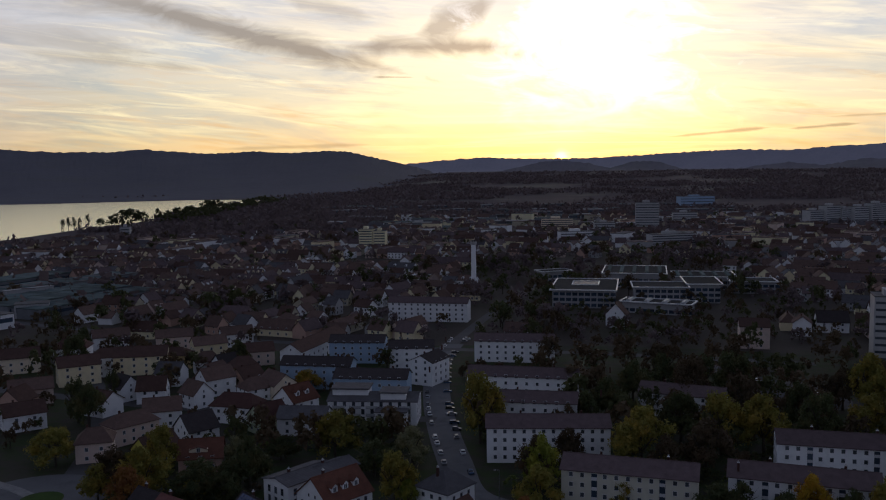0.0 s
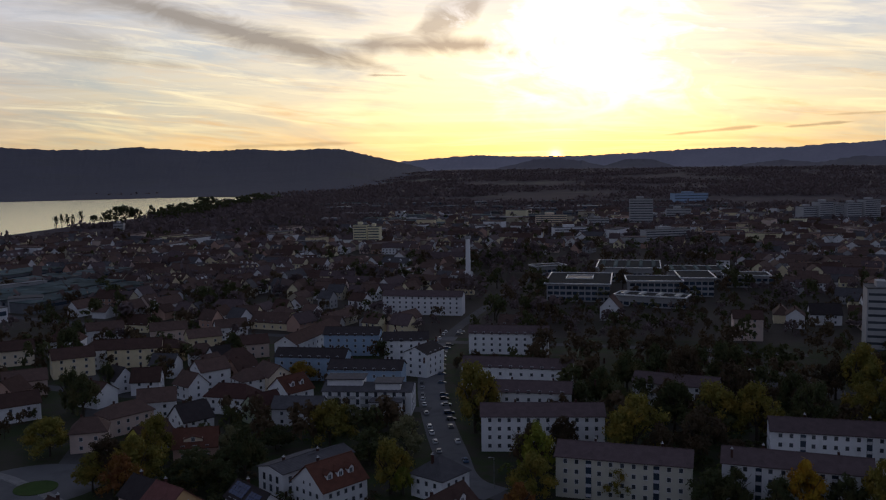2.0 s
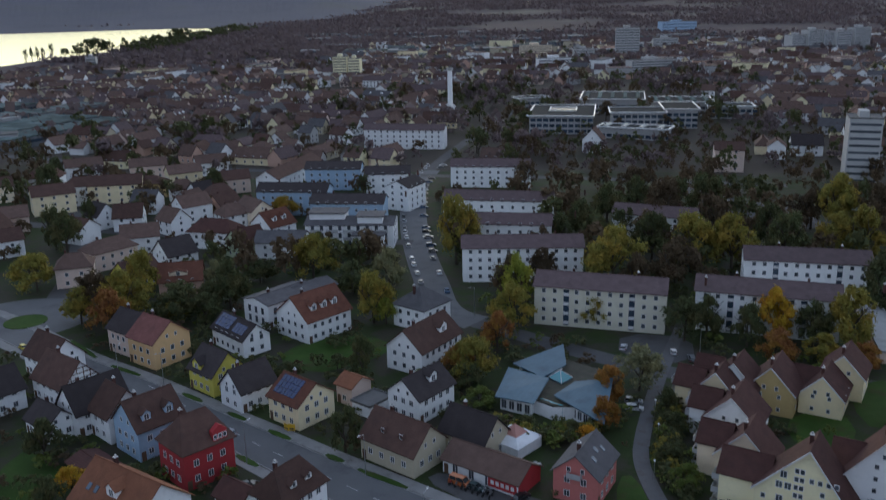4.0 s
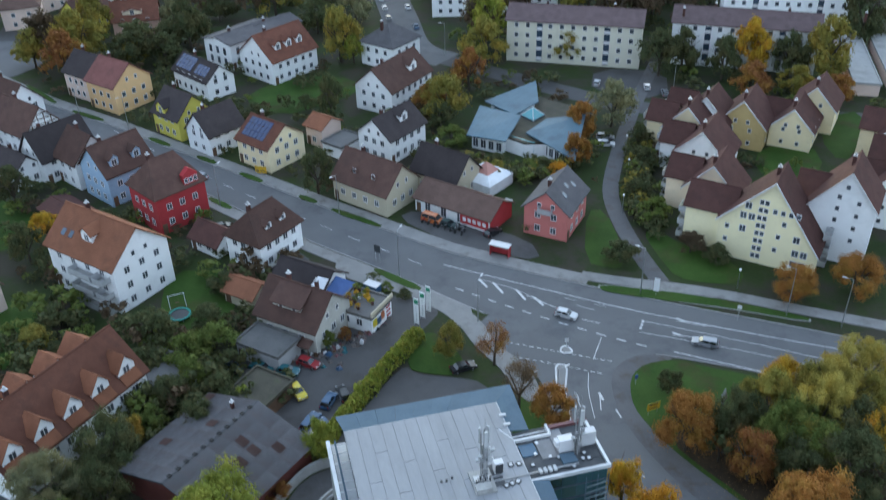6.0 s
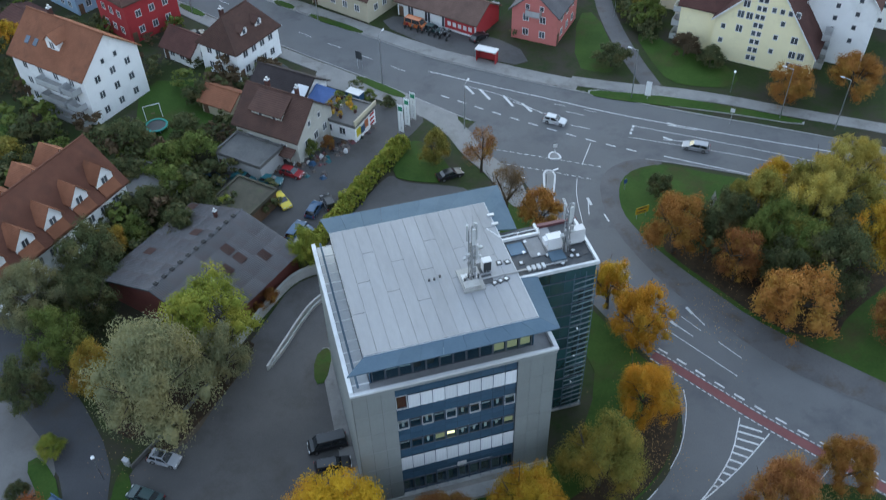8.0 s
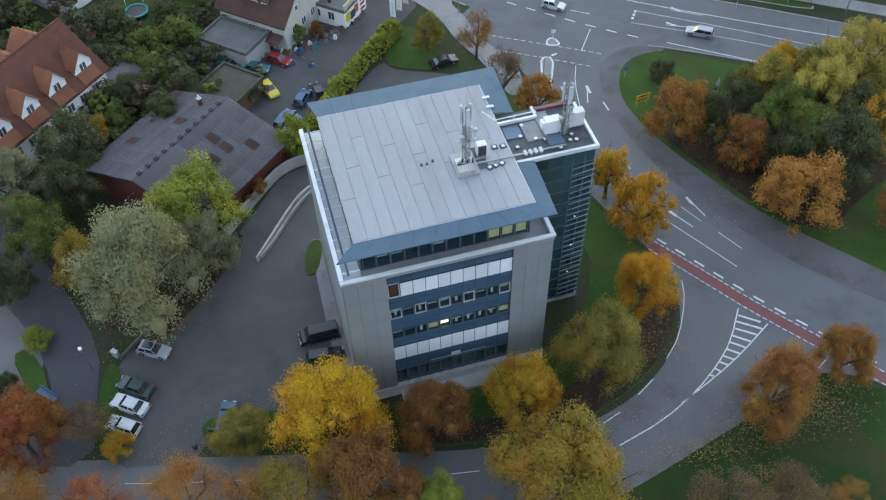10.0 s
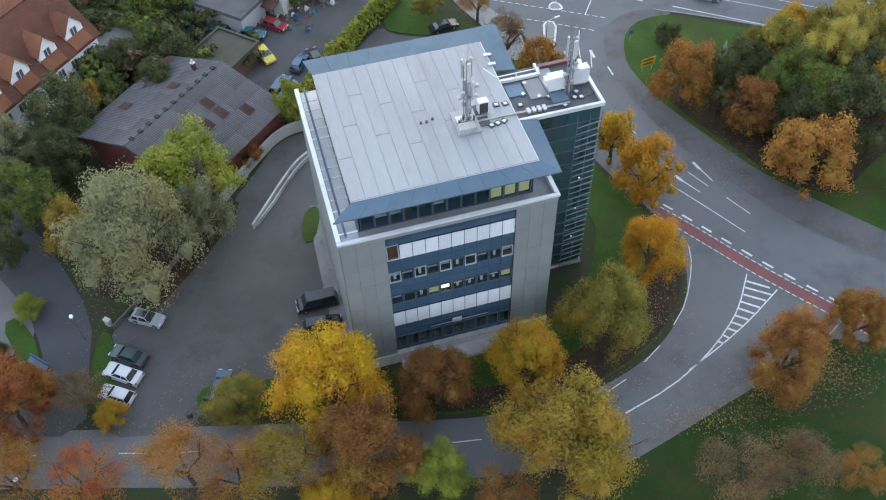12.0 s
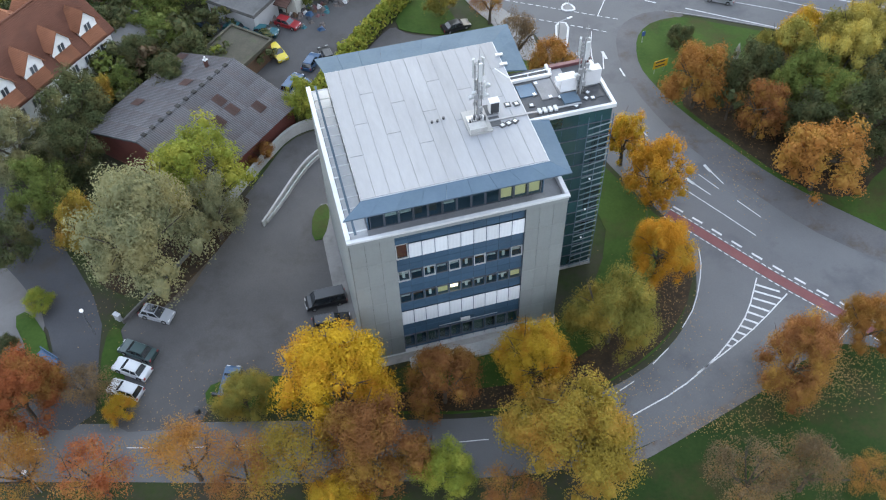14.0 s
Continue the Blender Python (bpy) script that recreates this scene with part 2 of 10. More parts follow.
def leaf(name, c1, c2, c3):
    """Foliage: each leaf takes its own shade; a little light passes through."""
    m = mat(name, c1, c2, scale=2.2, fine=7.0, rough=0.75, bump=0, spec=0.15, rnd=0.14, island=0.55, stains=c3, stain_scale=1.3, reach=(0.46, 0.64, 0.85))
    nt = m.node_tree
    b = nt.nodes["Principled BSDF"]
    tr = nt.nodes.new("ShaderNodeBsdfTranslucent")
    src = b.inputs["Base Color"].links[0].from_socket
    nt.links.new(src, tr.inputs[0])
    mx = nt.nodes.new("ShaderNodeMixShader")
    mx.inputs[0].default_value = 0.25
    nt.links.new(b.outputs[0], mx.inputs[1])
    nt.links.new(tr.outputs[0], mx.inputs[2])
    nt.links.new(mx.outputs[0], nt.nodes["Material Output"].inputs[0])
    return m


def glow_mat(name, c, strength):
    m = bpy.data.materials.new(name)
    m.use_nodes = True
    b = m.node_tree.nodes["Principled BSDF"]
    b.inputs["Base Color"].default_value = (*c, 1)
    b.inputs["Emission Color"].default_value = (*c, 1)
    b.inputs["Emission Strength"].default_value = strength
    MATS[name] = m
    return m


# ground and roads
mat("meadow", (0.022, 0.034, 0.011), (0.040, 0.056, 0.017), scale=0.05, fine=1.6, stains=(0.046, 0.040, 0.030), stain_scale=0.09, reach=(0.44, 0.58, 0.9), bump=0.4, spec=0.12, rnd=0)
mat("lawn", (0.025, 0.053, 0.009), (0.052, 0.090, 0.017), scale=0.16, fine=3.0, stains=(0.056, 0.044, 0.020), stain_scale=0.14, bump=0.4, spec=0.12, rnd=0.06)
# darker copy of lawn: the meadow's dimmer light put into the colour
mat("dimmed_lawn", (0.013, 0.029, 0.006), (0.028, 0.050, 0.011), scale=0.16, fine=3.0, stains=(0.050, 0.036, 0.018), stain_scale=0.13, bump=0.4, spec=0.12, rnd=0.06)
mat("leaf_litter", (0.022, 0.017, 0.013), (0.050, 0.036, 0.022), scale=0.5, fine=6.0, spec=0.1, stains=(0.090, 0.055, 0.024), stain_scale=1.8, bump=0.5)
mat("asphalt", (0.098, 0.098, 0.100), (0.132, 0.132, 0.134), scale=0.09, fine=7.0, stains=(0.066, 0.066, 0.072), stain_scale=0.10, bump=0.15, rough=0.9, rnd=0)
mat("asphalt_dark", (0.048, 0.049, 0.054), (0.070, 0.071, 0.076), scale=0.14, fine=6.0, stains=(0.060, 0.052, 0.045), stain_scale=0.3, bump=0.2, rough=0.9, rnd=0)
mat("asphalt_lot", (0.060, 0.058, 0.058), (0.088, 0.085, 0.083), scale=0.14, fine=6.0, stains=(0.048, 0.043, 0.039), stain_scale=0.12, bump=0.2, rough=0.9, rnd=0)
mat("worn_asphalt", (0.092, 0.090, 0.092), (0.128, 0.124, 0.124), scale=0.2, fine=5.0, spec=0.15, stains=(0.085, 0.066, 0.050), stain_scale=0.35, bump=0.2, rnd=0.05)
mat("paving", (0.178, 0.174, 0.168), (0.236, 0.230, 0.220), scale=0.3, fine=5.0, stains=(0.11, 0.10, 0.09), bump=0.2, rnd=0.05)
mat("gravel", (0.105, 0.100, 0.098), (0.150, 0.145, 0.140), scale=0.2, fine=8.0, stains=(0.10, 0.09, 0.08), bump=0.4)
mat("kerb_stone", (0.22, 0.215, 0.21), (0.30, 0.295, 0.285), scale=0.7, fine=9.0)
mat("road_paint", (0.46, 0.46, 0.46), (0.60, 0.60, 0.59), scale=1.5, fine=12.0, stains=(0.26, 0.26, 0.27), stain_scale=1.1, bump=0.05, rnd=0.05)
mat("red_paving", (0.125, 0.045, 0.045), (0.170, 0.065, 0.062), scale=0.5, fine=7.0, stains=(0.12, 0.06, 0.06))
mat("worn_path", (0.105, 0.098, 0.096), (0.155, 0.146, 0.140), scale=0.5, fine=6.0, spec=0.15, stains=(0.120, 0.075, 0.040), stain_scale=0.9, bump=0.2)
mat("soil", (0.045, 0.036, 0.026), (0.085, 0.066, 0.045), scale=0.3, fine=5.0, bump=0.5)
# walls
for nm, c in dict(white_wall=(0.84, 0.85, 0.85), cream_wall=(0.82, 0.71, 0.46), pale_yellow_wall=(0.84, 0.77, 0.50), sand_wall=(0.82, 0.70, 0.52), yellow_wall=(0.62, 0.55, 0.10), peach_wall=(0.72, 0.48, 0.24), red_wall=(0.36, 0.035, 0.04), pink_wall=(0.50, 0.17, 0.15), blue_wall=(0.34, 0.46, 0.60), beige_wall=(0.50, 0.45, 0.33), grey_wall=(0.40, 0.40, 0.40), green_wall=(0.50, 0.56, 0.38), ochre_wall=(0.48, 0.36, 0.16), rose_wall=(0.68, 0.54, 0.46), salmon_wall=(0.55, 0.36, 0.28), ivory_wall=(0.62, 0.60, 0.49)).items():
    mat(nm, tuple(0.92 * x for x in c), c, scale=0.35, fine=7.0, stains=tuple(0.80 * x for x in c), stain_scale=0.3, bump=0.08, rnd=0.06)
# roofs; block_tiles is paler, with sky sheen and haze put into the colour
for nm, c in dict(red_tiles=(0.155, 0.068, 0.046), brown_tiles=(0.105, 0.062, 0.050), dark_tiles=(0.060, 0.050, 0.050), orange_tiles=(0.240, 0.105, 0.060), maroon_tiles=(0.092, 0.047, 0.040), ochre_tiles=(0.170, 0.105, 0.050), grey_tiles=(0.115, 0.110, 0.115), terrace_tiles=(0.150, 0.068, 0.046), block_tiles=(0.135, 0.098, 0.098), aged_tiles=(0.150, 0.098, 0.080), rose_tiles=(0.215, 0.095, 0.082)).items():
    mat(nm, tuple(0.78 * x for x in c), tuple(1.15 * x for x in c), scale=0.5, fine=5.0, stains=tuple(0.55 * x + 0.012 for x in c), stain_scale=0.35, bump=0.5, spec=0.12, rnd=0.15, bands=("Z", 2.0, 0.6, 0.35))
# the X bands paint the shade of the corrugation's valleys into the colour
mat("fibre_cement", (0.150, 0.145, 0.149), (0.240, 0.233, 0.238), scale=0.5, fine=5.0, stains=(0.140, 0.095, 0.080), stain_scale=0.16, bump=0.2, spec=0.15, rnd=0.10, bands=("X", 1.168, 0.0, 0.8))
mat("zinc_roof", (0.075, 0.130, 0.170), (0.105, 0.172, 0.220), scale=0.3, fine=4.0, rough=0.6, spec=0.25, metal=0.0, stains=(0.07, 0.10, 0.13), bump=0.1, bands=("X", 1.2, 0.0, 0.3))
mat("rusty_sheet", (0.095, 0.062, 0.054), (0.135, 0.088, 0.076), scale=0.6, fine=6.0, spec=0.1, stains=(0.12, 0.09, 0.08))
mat("flat_roof", (0.10, 0.10, 0.10), (0.16, 0.155, 0.15), scale=0.2, fine=4.0, stains=(0.07, 0.075, 0.06), spec=0.1, bump=0.2)
mat("moss_roof", (0.040, 0.038, 0.026), (0.072, 0.064, 0.045), scale=0.5, fine=5.0, stains=(0.045, 0.060, 0.024), stain_scale=0.6, bump=0.4)
# office
mat("roof_sheet", (0.245, 0.25, 0.26), (0.30, 0.305, 0.315), scale=0.25, fine=3.0, rough=0.65, spec=0.25, stains=(0.225, 0.23, 0.235), stain_scale=0.4, bump=0.05, rnd=0.035, stretch=(1, 0.25, 1))
mat("white_metal", (0.56, 0.57, 0.58), (0.64, 0.65, 0.66), scale=0.8, fine=8.0, rough=0.4, stains=(0.45, 0.46, 0.47), bump=0.04)
mat("blue_metal", (0.080, 0.115, 0.150), (0.105, 0.145, 0.185), scale=0.3, fine=4.0, rough=0.8, spec=0.08, metal=0.0, stains=(0.10, 0.14, 0.17), bump=0.05, rnd=0.08)
mat("grey_panel", (0.245, 0.265, 0.262), (0.305, 0.325, 0.320), scale=0.3, fine=6.0, rough=0.5, metal=0.3, stains=(0.23, 0.24, 0.24), bump=0.06, rnd=0.05)
mat("spandrel_blue", (0.042, 0.080, 0.125), (0.060, 0.110, 0.165), scale=0.5, fine=5.0, rough=0.25, spec=0.6, bump=0.03, rnd=0.10)
mat("blind", (0.60, 0.62, 0.65), (0.70, 0.72, 0.74), scale=0.8, fine=9.0, rough=0.6, stains=(0.52, 0.54, 0.57), bump=0.1, bands=("X", 1.0, 0.0, 0.10))
mat("terrace", (0.20, 0.20, 0.205), (0.27, 0.27, 0.275), scale=0.4, fine=6.0, stains=(0.15, 0.15, 0.15))
mat("dark_roofing", (0.055, 0.058, 0.062), (0.085, 0.088, 0.092), scale=0.6, fine=6.0, stains=(0.12, 0.12, 0.12))
mat("pale_grey_wall", (0.42, 0.42, 0.41), (0.50, 0.50, 0.49), scale=0.3, fine=4.0, stains=(0.36, 0.36, 0.35), spec=0.1, rnd=0.06)
mat("cream_grey_wall", (0.44, 0.43, 0.39), (0.53, 0.52, 0.47), scale=0.3, fine=5.0, stains=(0.33, 0.32, 0.28), stain_scale=0.4, spec=0.1)
mat("gravel_roof", (0.040, 0.041, 0.040), (0.062, 0.062, 0.060), scale=0.3, fine=3.0, rough=0.97, spec=0.03, stains=(0.075, 0.072, 0.064))
mat("steel", (0.32, 0.33, 0.34), (0.42, 0.43, 0.44), scale=1.0, fine=9.0, rough=0.4, metal=0.8)
mat("mast_steel", (0.20, 0.205, 0.21), (0.30, 0.305, 0.31), scale=1.0, fine=9.0, rough=0.6, metal=0.1)
mat("aerial_grey", (0.42, 0.43, 0.43), (0.50, 0.51, 0.51), scale=1.0, fine=9.0, rough=0.6)
mat("lattice_metal", (0.14, 0.18, 0.19), (0.19, 0.23, 0.24), scale=0.8, fine=8.0, rough=0.6)
mat("galvanised", (0.42, 0.43, 0.44), (0.52, 0.53, 0.54), scale=1.0, fine=9.0, rough=0.5, metal=0.4)
mat("concrete", (0.30, 0.30, 0.29), (0.40, 0.395, 0.38), scale=0.4, fine=6.0, stains=(0.22, 0.22, 0.20), bump=0.2)
mat("dark_metal", (0.035, 0.037, 0.040), (0.060, 0.062, 0.066), scale=0.8, fine=8.0, rough=0.5)
mat("maroon_metal", (0.11, 0.045, 0.050), (0.15, 0.060, 0.065), scale=0.8, fine=8.0, rough=0.5)
# small matters
mat("window_frame", (0.62, 0.62, 0.62), (0.70, 0.70, 0.70), scale=1.0, fine=9.0, rough=0.5, rnd=0.04)
mat("dark_frame", (0.06, 0.07, 0.09), (0.09, 0.10, 0.12), scale=1.0, fine=9.0, rough=0.45, rnd=0.04)
mat("wood_brown", (0.085, 0.050, 0.030), (0.140, 0.085, 0.050), scale=0.7, fine=8.0, bump=0.3)
mat("red_boards", (0.110, 0.030, 0.024), (0.165, 0.050, 0.036), scale=0.5, fine=6.0, stains=(0.07, 0.035, 0.028), bump=0.3, bands=("X", 2.5, 0.1, 0.3))
mat("bark", (0.040, 0.032, 0.024), (0.085, 0.068, 0.050), scale=2.0, fine=12.0, bump=0.6)
mat("tyre", (0.015, 0.015, 0.015), (0.028, 0.028, 0.028), scale=2.0, fine=9.0)
mat("rim", (0.30, 0.30, 0.31), (0.42, 0.42, 0.43), scale=2.0, fine=9.0, rough=0.35, metal=0.7)
mat("plastic_white", (0.56, 0.56, 0.57), (0.62, 0.62, 0.62), scale=1.0, fine=9.0, rough=0.45)
mat("banner", (0.66, 0.68, 0.68), (0.74, 0.75, 0.75), scale=0.8, fine=6.0, rough=0.7, bump=0.1)
mat("banner_green", (0.03, 0.16, 0.09), (0.04, 0.20, 0.11), scale=0.8, fine=6.0, rough=0.7)
mat("sign_yellow", (0.58, 0.36, 0.02), (0.66, 0.42, 0.03), scale=0.8, fine=6.0, rough=0.5)
mat("sign_dark", (0.03, 0.035, 0.04), (0.05, 0.055, 0.06), scale=0.8, fine=6.0, rough=0.5)
mat("canvas", (0.64, 0.66, 0.68), (0.74, 0.75, 0.76), scale=0.6, fine=5.0, rough=0.8, stains=(0.55, 0.55, 0.56))
mat("canvas_red", (0.42, 0.20, 0.17), (0.52, 0.28, 0.23), scale=0.6, fine=5.0, rough=0.8)
mat("blue_sheet", (0.04, 0.075, 0.20), (0.06, 0.11, 0.28), scale=0.6, fine=5.0, rough=0.5)
mat("teal_net", (0.04, 0.20, 0.17), (0.06, 0.26, 0.22), scale=1.0, fine=6.0)
mat("junk", (0.05, 0.045, 0.045), (0.22, 0.19, 0.17), scale=1.2, fine=4.0, stains=(0.16, 0.06, 0.04), stain_scale=1.6, rnd=0.4)
mat("solar_panel", (0.010, 0.022, 0.075), (0.018, 0.036, 0.110), scale=0.8, fine=5.0, rough=0.2, spec=0.7, bump=0)
for nm, c in dict(paint_white=(0.52, 0.53, 0.54), paint_silver=(0.30, 0.31, 0.33), paint_black=(0.014, 0.015, 0.017), paint_green=(0.030, 0.055, 0.055), paint_blue=(0.030, 0.075, 0.15), paint_red=(0.24, 0.018, 0.022), paint_yellow=(0.60, 0.48, 0.02), paint_teal=(0.02, 0.11, 0.13), paint_orange=(0.42, 0.13, 0.04), paint_grey=(0.13, 0.135, 0.14)).items():
    mat(nm, tuple(0.94 * x for x in c), c, scale=0.8, fine=8.0, rough=0.28, spec=0.6, bump=0, rnd=0.04)


def glass(name, c, rough=0.08):
    return mat(name, tuple(0.75 * x for x in c), c, scale=0.35, fine=2.0, rough=rough, spec=0.9, bump=0.01, rnd=0.35)


glass("pane", (0.085, 0.098, 0.115))
glass("pane_blue", (0.045, 0.070, 0.105))
glass("pane_teal", (0.026, 0.066, 0.072), 0.03)
glass("pane_green", (0.045, 0.075, 0.070))
glass("car_glass", (0.020, 0.024, 0.028))
def clear_glass():
    """A thin pane: tinted and see-through, with a little gloss."""
    m = bpy.data.materials.new("clear_glass")
    m.use_nodes = True
    nt = m.node_tree
    tr, gl, mx = nt.nodes.new("ShaderNodeBsdfTransparent"), nt.nodes.new("ShaderNodeBsdfGlossy"), nt.nodes.new("ShaderNodeMixShader")
    tr.inputs[0].default_value, gl.inputs["Roughness"].default_value, mx.inputs[0].default_value = (0.72, 0.84, 0.82, 1), 0.04, 0.10
    nt.links.new(tr.outputs[0], mx.inputs[1])
    nt.links.new(gl.outputs[0], mx.inputs[2])
    nt.links.new(mx.outputs[0], nt.nodes["Material Output"].inputs[0])
    MATS["clear_glass"] = m


clear_glass()
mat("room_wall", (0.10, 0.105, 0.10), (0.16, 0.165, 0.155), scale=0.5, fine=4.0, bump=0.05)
glow_mat("lamp_lit", (1.0, 0.78, 0.40), 0.8)
glow_mat("room_lit", (0.42, 0.37, 0.20), 0.10)
glow_mat("lamp_head", (0.7, 0.72, 0.75), 0.08)
# foliage
leaf("leaf_green", (0.074, 0.106, 0.024), (0.142, 0.175, 0.041), (0.156, 0.156, 0.038))
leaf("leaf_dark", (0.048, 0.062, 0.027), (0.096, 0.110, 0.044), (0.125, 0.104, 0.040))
leaf("leaf_lime", (0.144, 0.180, 0.026), (0.264, 0.294, 0.048), (0.360, 0.324, 0.050))
leaf("leaf_olive", (0.144, 0.138, 0.030), (0.256, 0.231, 0.050), (0.362, 0.244, 0.043))
leaf("leaf_yellow", (0.380, 0.240, 0.014), (0.620, 0.400, 0.024), (0.440, 0.190, 0.018))
leaf("leaf_gold", (0.300, 0.200, 0.018), (0.520, 0.340, 0.030), (0.470, 0.190, 0.022))
leaf("leaf_amber", (0.360, 0.165, 0.016), (0.600, 0.300, 0.024), (0.360, 0.260, 0.034))
leaf("leaf_orange", (0.235, 0.108, 0.026), (0.370, 0.172, 0.042), (0.300, 0.185, 0.036))
leaf("leaf_rust", (0.165, 0.072, 0.026), (0.275, 0.122, 0.040), (0.340, 0.205, 0.036))
leaf("leaf_autumn", (0.190, 0.145, 0.026), (0.340, 0.250, 0.038), (0.340, 0.165, 0.030))
leaf("leaf_red", (0.200, 0.060, 0.024), (0.320, 0.105, 0.036), (0.280, 0.170, 0.040))
leaf("leaf_silver", (0.150, 0.160, 0.088), (0.255, 0.250, 0.128), (0.285, 0.245, 0.110))
leaf("leaf_bare", (0.105, 0.074, 0.043), (0.170, 0.120, 0.066), (0.260, 0.150, 0.050))
# distant leaves: purplish haze is mixed into the colour
leaf("leaf_wood", (0.120, 0.092, 0.096), (0.159, 0.125, 0.122), (0.164, 0.120, 0.112))
leaf("leaf_khaki", (0.240, 0.210, 0.046), (0.400, 0.340, 0.085), (0.460, 0.310, 0.040))
leaf("leaf_fallen", (0.300, 0.170, 0.060), (0.480, 0.330, 0.150), (0.200, 0.100, 0.040))
leaf("leaf_brown", (0.068, 0.050, 0.030), (0.104, 0.078, 0.044), (0.112, 0.070, 0.038))
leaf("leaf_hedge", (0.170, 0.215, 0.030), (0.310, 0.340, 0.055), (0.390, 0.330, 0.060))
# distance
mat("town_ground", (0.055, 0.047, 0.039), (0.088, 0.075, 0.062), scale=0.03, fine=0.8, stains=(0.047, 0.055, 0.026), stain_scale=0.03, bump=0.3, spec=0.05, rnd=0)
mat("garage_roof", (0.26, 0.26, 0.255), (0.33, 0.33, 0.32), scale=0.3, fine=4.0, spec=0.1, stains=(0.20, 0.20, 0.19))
# haze over the plain lifts this base colour; town_ground carries some too
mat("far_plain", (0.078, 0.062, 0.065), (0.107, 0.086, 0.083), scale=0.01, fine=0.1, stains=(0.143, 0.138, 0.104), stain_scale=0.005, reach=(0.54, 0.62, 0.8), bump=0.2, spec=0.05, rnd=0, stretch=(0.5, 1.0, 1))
mat("works_wall", (0.13, 0.14, 0.15), (0.20, 0.21, 0.22), scale=0.2, fine=3.0, spec=0.1, rnd=0.3)
mat("works_roof", (0.075, 0.105, 0.105), (0.120, 0.155, 0.150), scale=0.05, fine=0.6, stains=(0.045, 0.055, 0.05), stain_scale=0.04, bump=0.1, spec=0.05, rnd=0.3)
# hills: evening haze lightens and tints these base colours
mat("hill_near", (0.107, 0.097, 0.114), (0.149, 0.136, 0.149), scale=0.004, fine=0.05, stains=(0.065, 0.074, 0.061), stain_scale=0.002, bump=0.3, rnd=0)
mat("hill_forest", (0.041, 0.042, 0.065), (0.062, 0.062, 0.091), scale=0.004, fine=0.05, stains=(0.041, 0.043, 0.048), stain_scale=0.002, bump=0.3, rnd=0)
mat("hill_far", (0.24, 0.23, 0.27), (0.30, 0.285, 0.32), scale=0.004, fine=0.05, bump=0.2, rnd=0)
# metal mirror; the gold of the sky's reflection is in its base colour
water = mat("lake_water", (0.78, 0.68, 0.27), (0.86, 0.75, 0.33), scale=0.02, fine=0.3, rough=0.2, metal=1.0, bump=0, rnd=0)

# ---- building helpers ----
class Geo:
    """Collects faces for one mesh."""

    def __init__(self):
        self.v, self.f, self.m = [], [], []

    def add(self, verts, faces, m=0):
        o = len(self.v)
        self.v += [tuple(p) for p in verts]
        self.f += [tuple(i + o for i in f) for f in faces]
        self.m += [m] * len(faces)
        return self

    def hexa(self, lo, hi, m=0):
        """A solid from four lower and four upper corners."""
        return self.add(list(lo) + list(hi), [(3, 2, 1, 0), (4, 5, 6, 7), (0, 1, 5, 4), (1, 2, 6, 5), (2, 3, 7, 6), (3, 0, 4, 7)], m)

    def box(self, x0, y0, z0, x1, y1, z1, m=0):
        return self.hexa([(x0, y0, z0), (x1, y0, z0), (x1, y1, z0), (x0, y1, z0)], [(x0, y0, z1), (x1, y0, z1), (x1, y1, z1), (x0, y1, z1)], m)

    def sweep(self, poly, vec, m=0):
        """A flat polygon drawn out along vec."""
        n, vec = len(poly), Vector(vec)
        low = [Vector(p) for p in poly]
        return self.add(low + [p + vec for p in low], [tuple(range(n))[::-1], tuple(range(n, 2 * n))] + [(i, (i + 1) % n, n + (i + 1) % n, n + i) for i in range(n)], m)

    def tube(self, a, b, ra, rb, n=8, m=0):
        a, b = Vector(a), Vector(b)
        q = (b - a).to_track_quat("Z", "Y")
        ring = [q @ Vector((math.cos(2 * math.pi * i / n), math.sin(2 * math.pi * i / n), 0)) for i in range(n)]
        vs = [a + p * ra for p in ring] + [b + p * rb for p in ring]
        return self.add(vs, [tuple(range(n))[::-1], tuple(range(n, 2 * n))] + [(i, (i + 1) % n, n + (i + 1) % n, n + i) for i in range(n)], m)

    def mesh(self, name, *mats):
        me = bpy.data.meshes.new(name)
        me.from_pydata(self.v, [], self.f)
        for k in mats:
            me.materials.append(MATS[k])
        if len(mats) > 1:
            me.polygons.foreach_set("material_index", self.m)
        me.update()
        return me


def part(name, geo, mats, parent=None, label="", m=None):
    """One mesh object under a thing or a part. geo: a Geo or a finished mesh."""
    me = geo.mesh(name, *([mats] if isinstance(mats, str) else mats)) if isinstance(geo, Geo) else geo
    ob = new(name, me)
    if parent:
        ob.parent = parent
    if m is not None:
        ob.matrix_basis = m
    if label:
        tagged(ob, label)
    return ob


def thing(name, m, label, category, group="", kind=""):
    ob = new(name)
    ob.empty_display_size = 0.5
    ob.matrix_basis = m
    return tagged(ob, label, category, group, kind)


def repaint(ob, name):
    """Gives this one object a material of its own on a shared mesh."""
    ob.material_slots[0].link = "OBJECT"
    ob.material_slots[0].material = MATS[name]
    return ob


def smooth_line(pts, steps=2, closed=False):
    pts = [Vector(p[:2]) for p in pts]
    for _ in range(steps):
        out = [] if closed else [pts[0]]
        pairs = zip(pts, pts[1:] + pts[:1]) if closed else zip(pts, pts[1:])
        for a, b in pairs:
            out += [a * 0.75 + b * 0.25, a * 0.25 + b * 0.75]
        if not closed:
            out.append(pts[-1])
        pts = out
    return pts


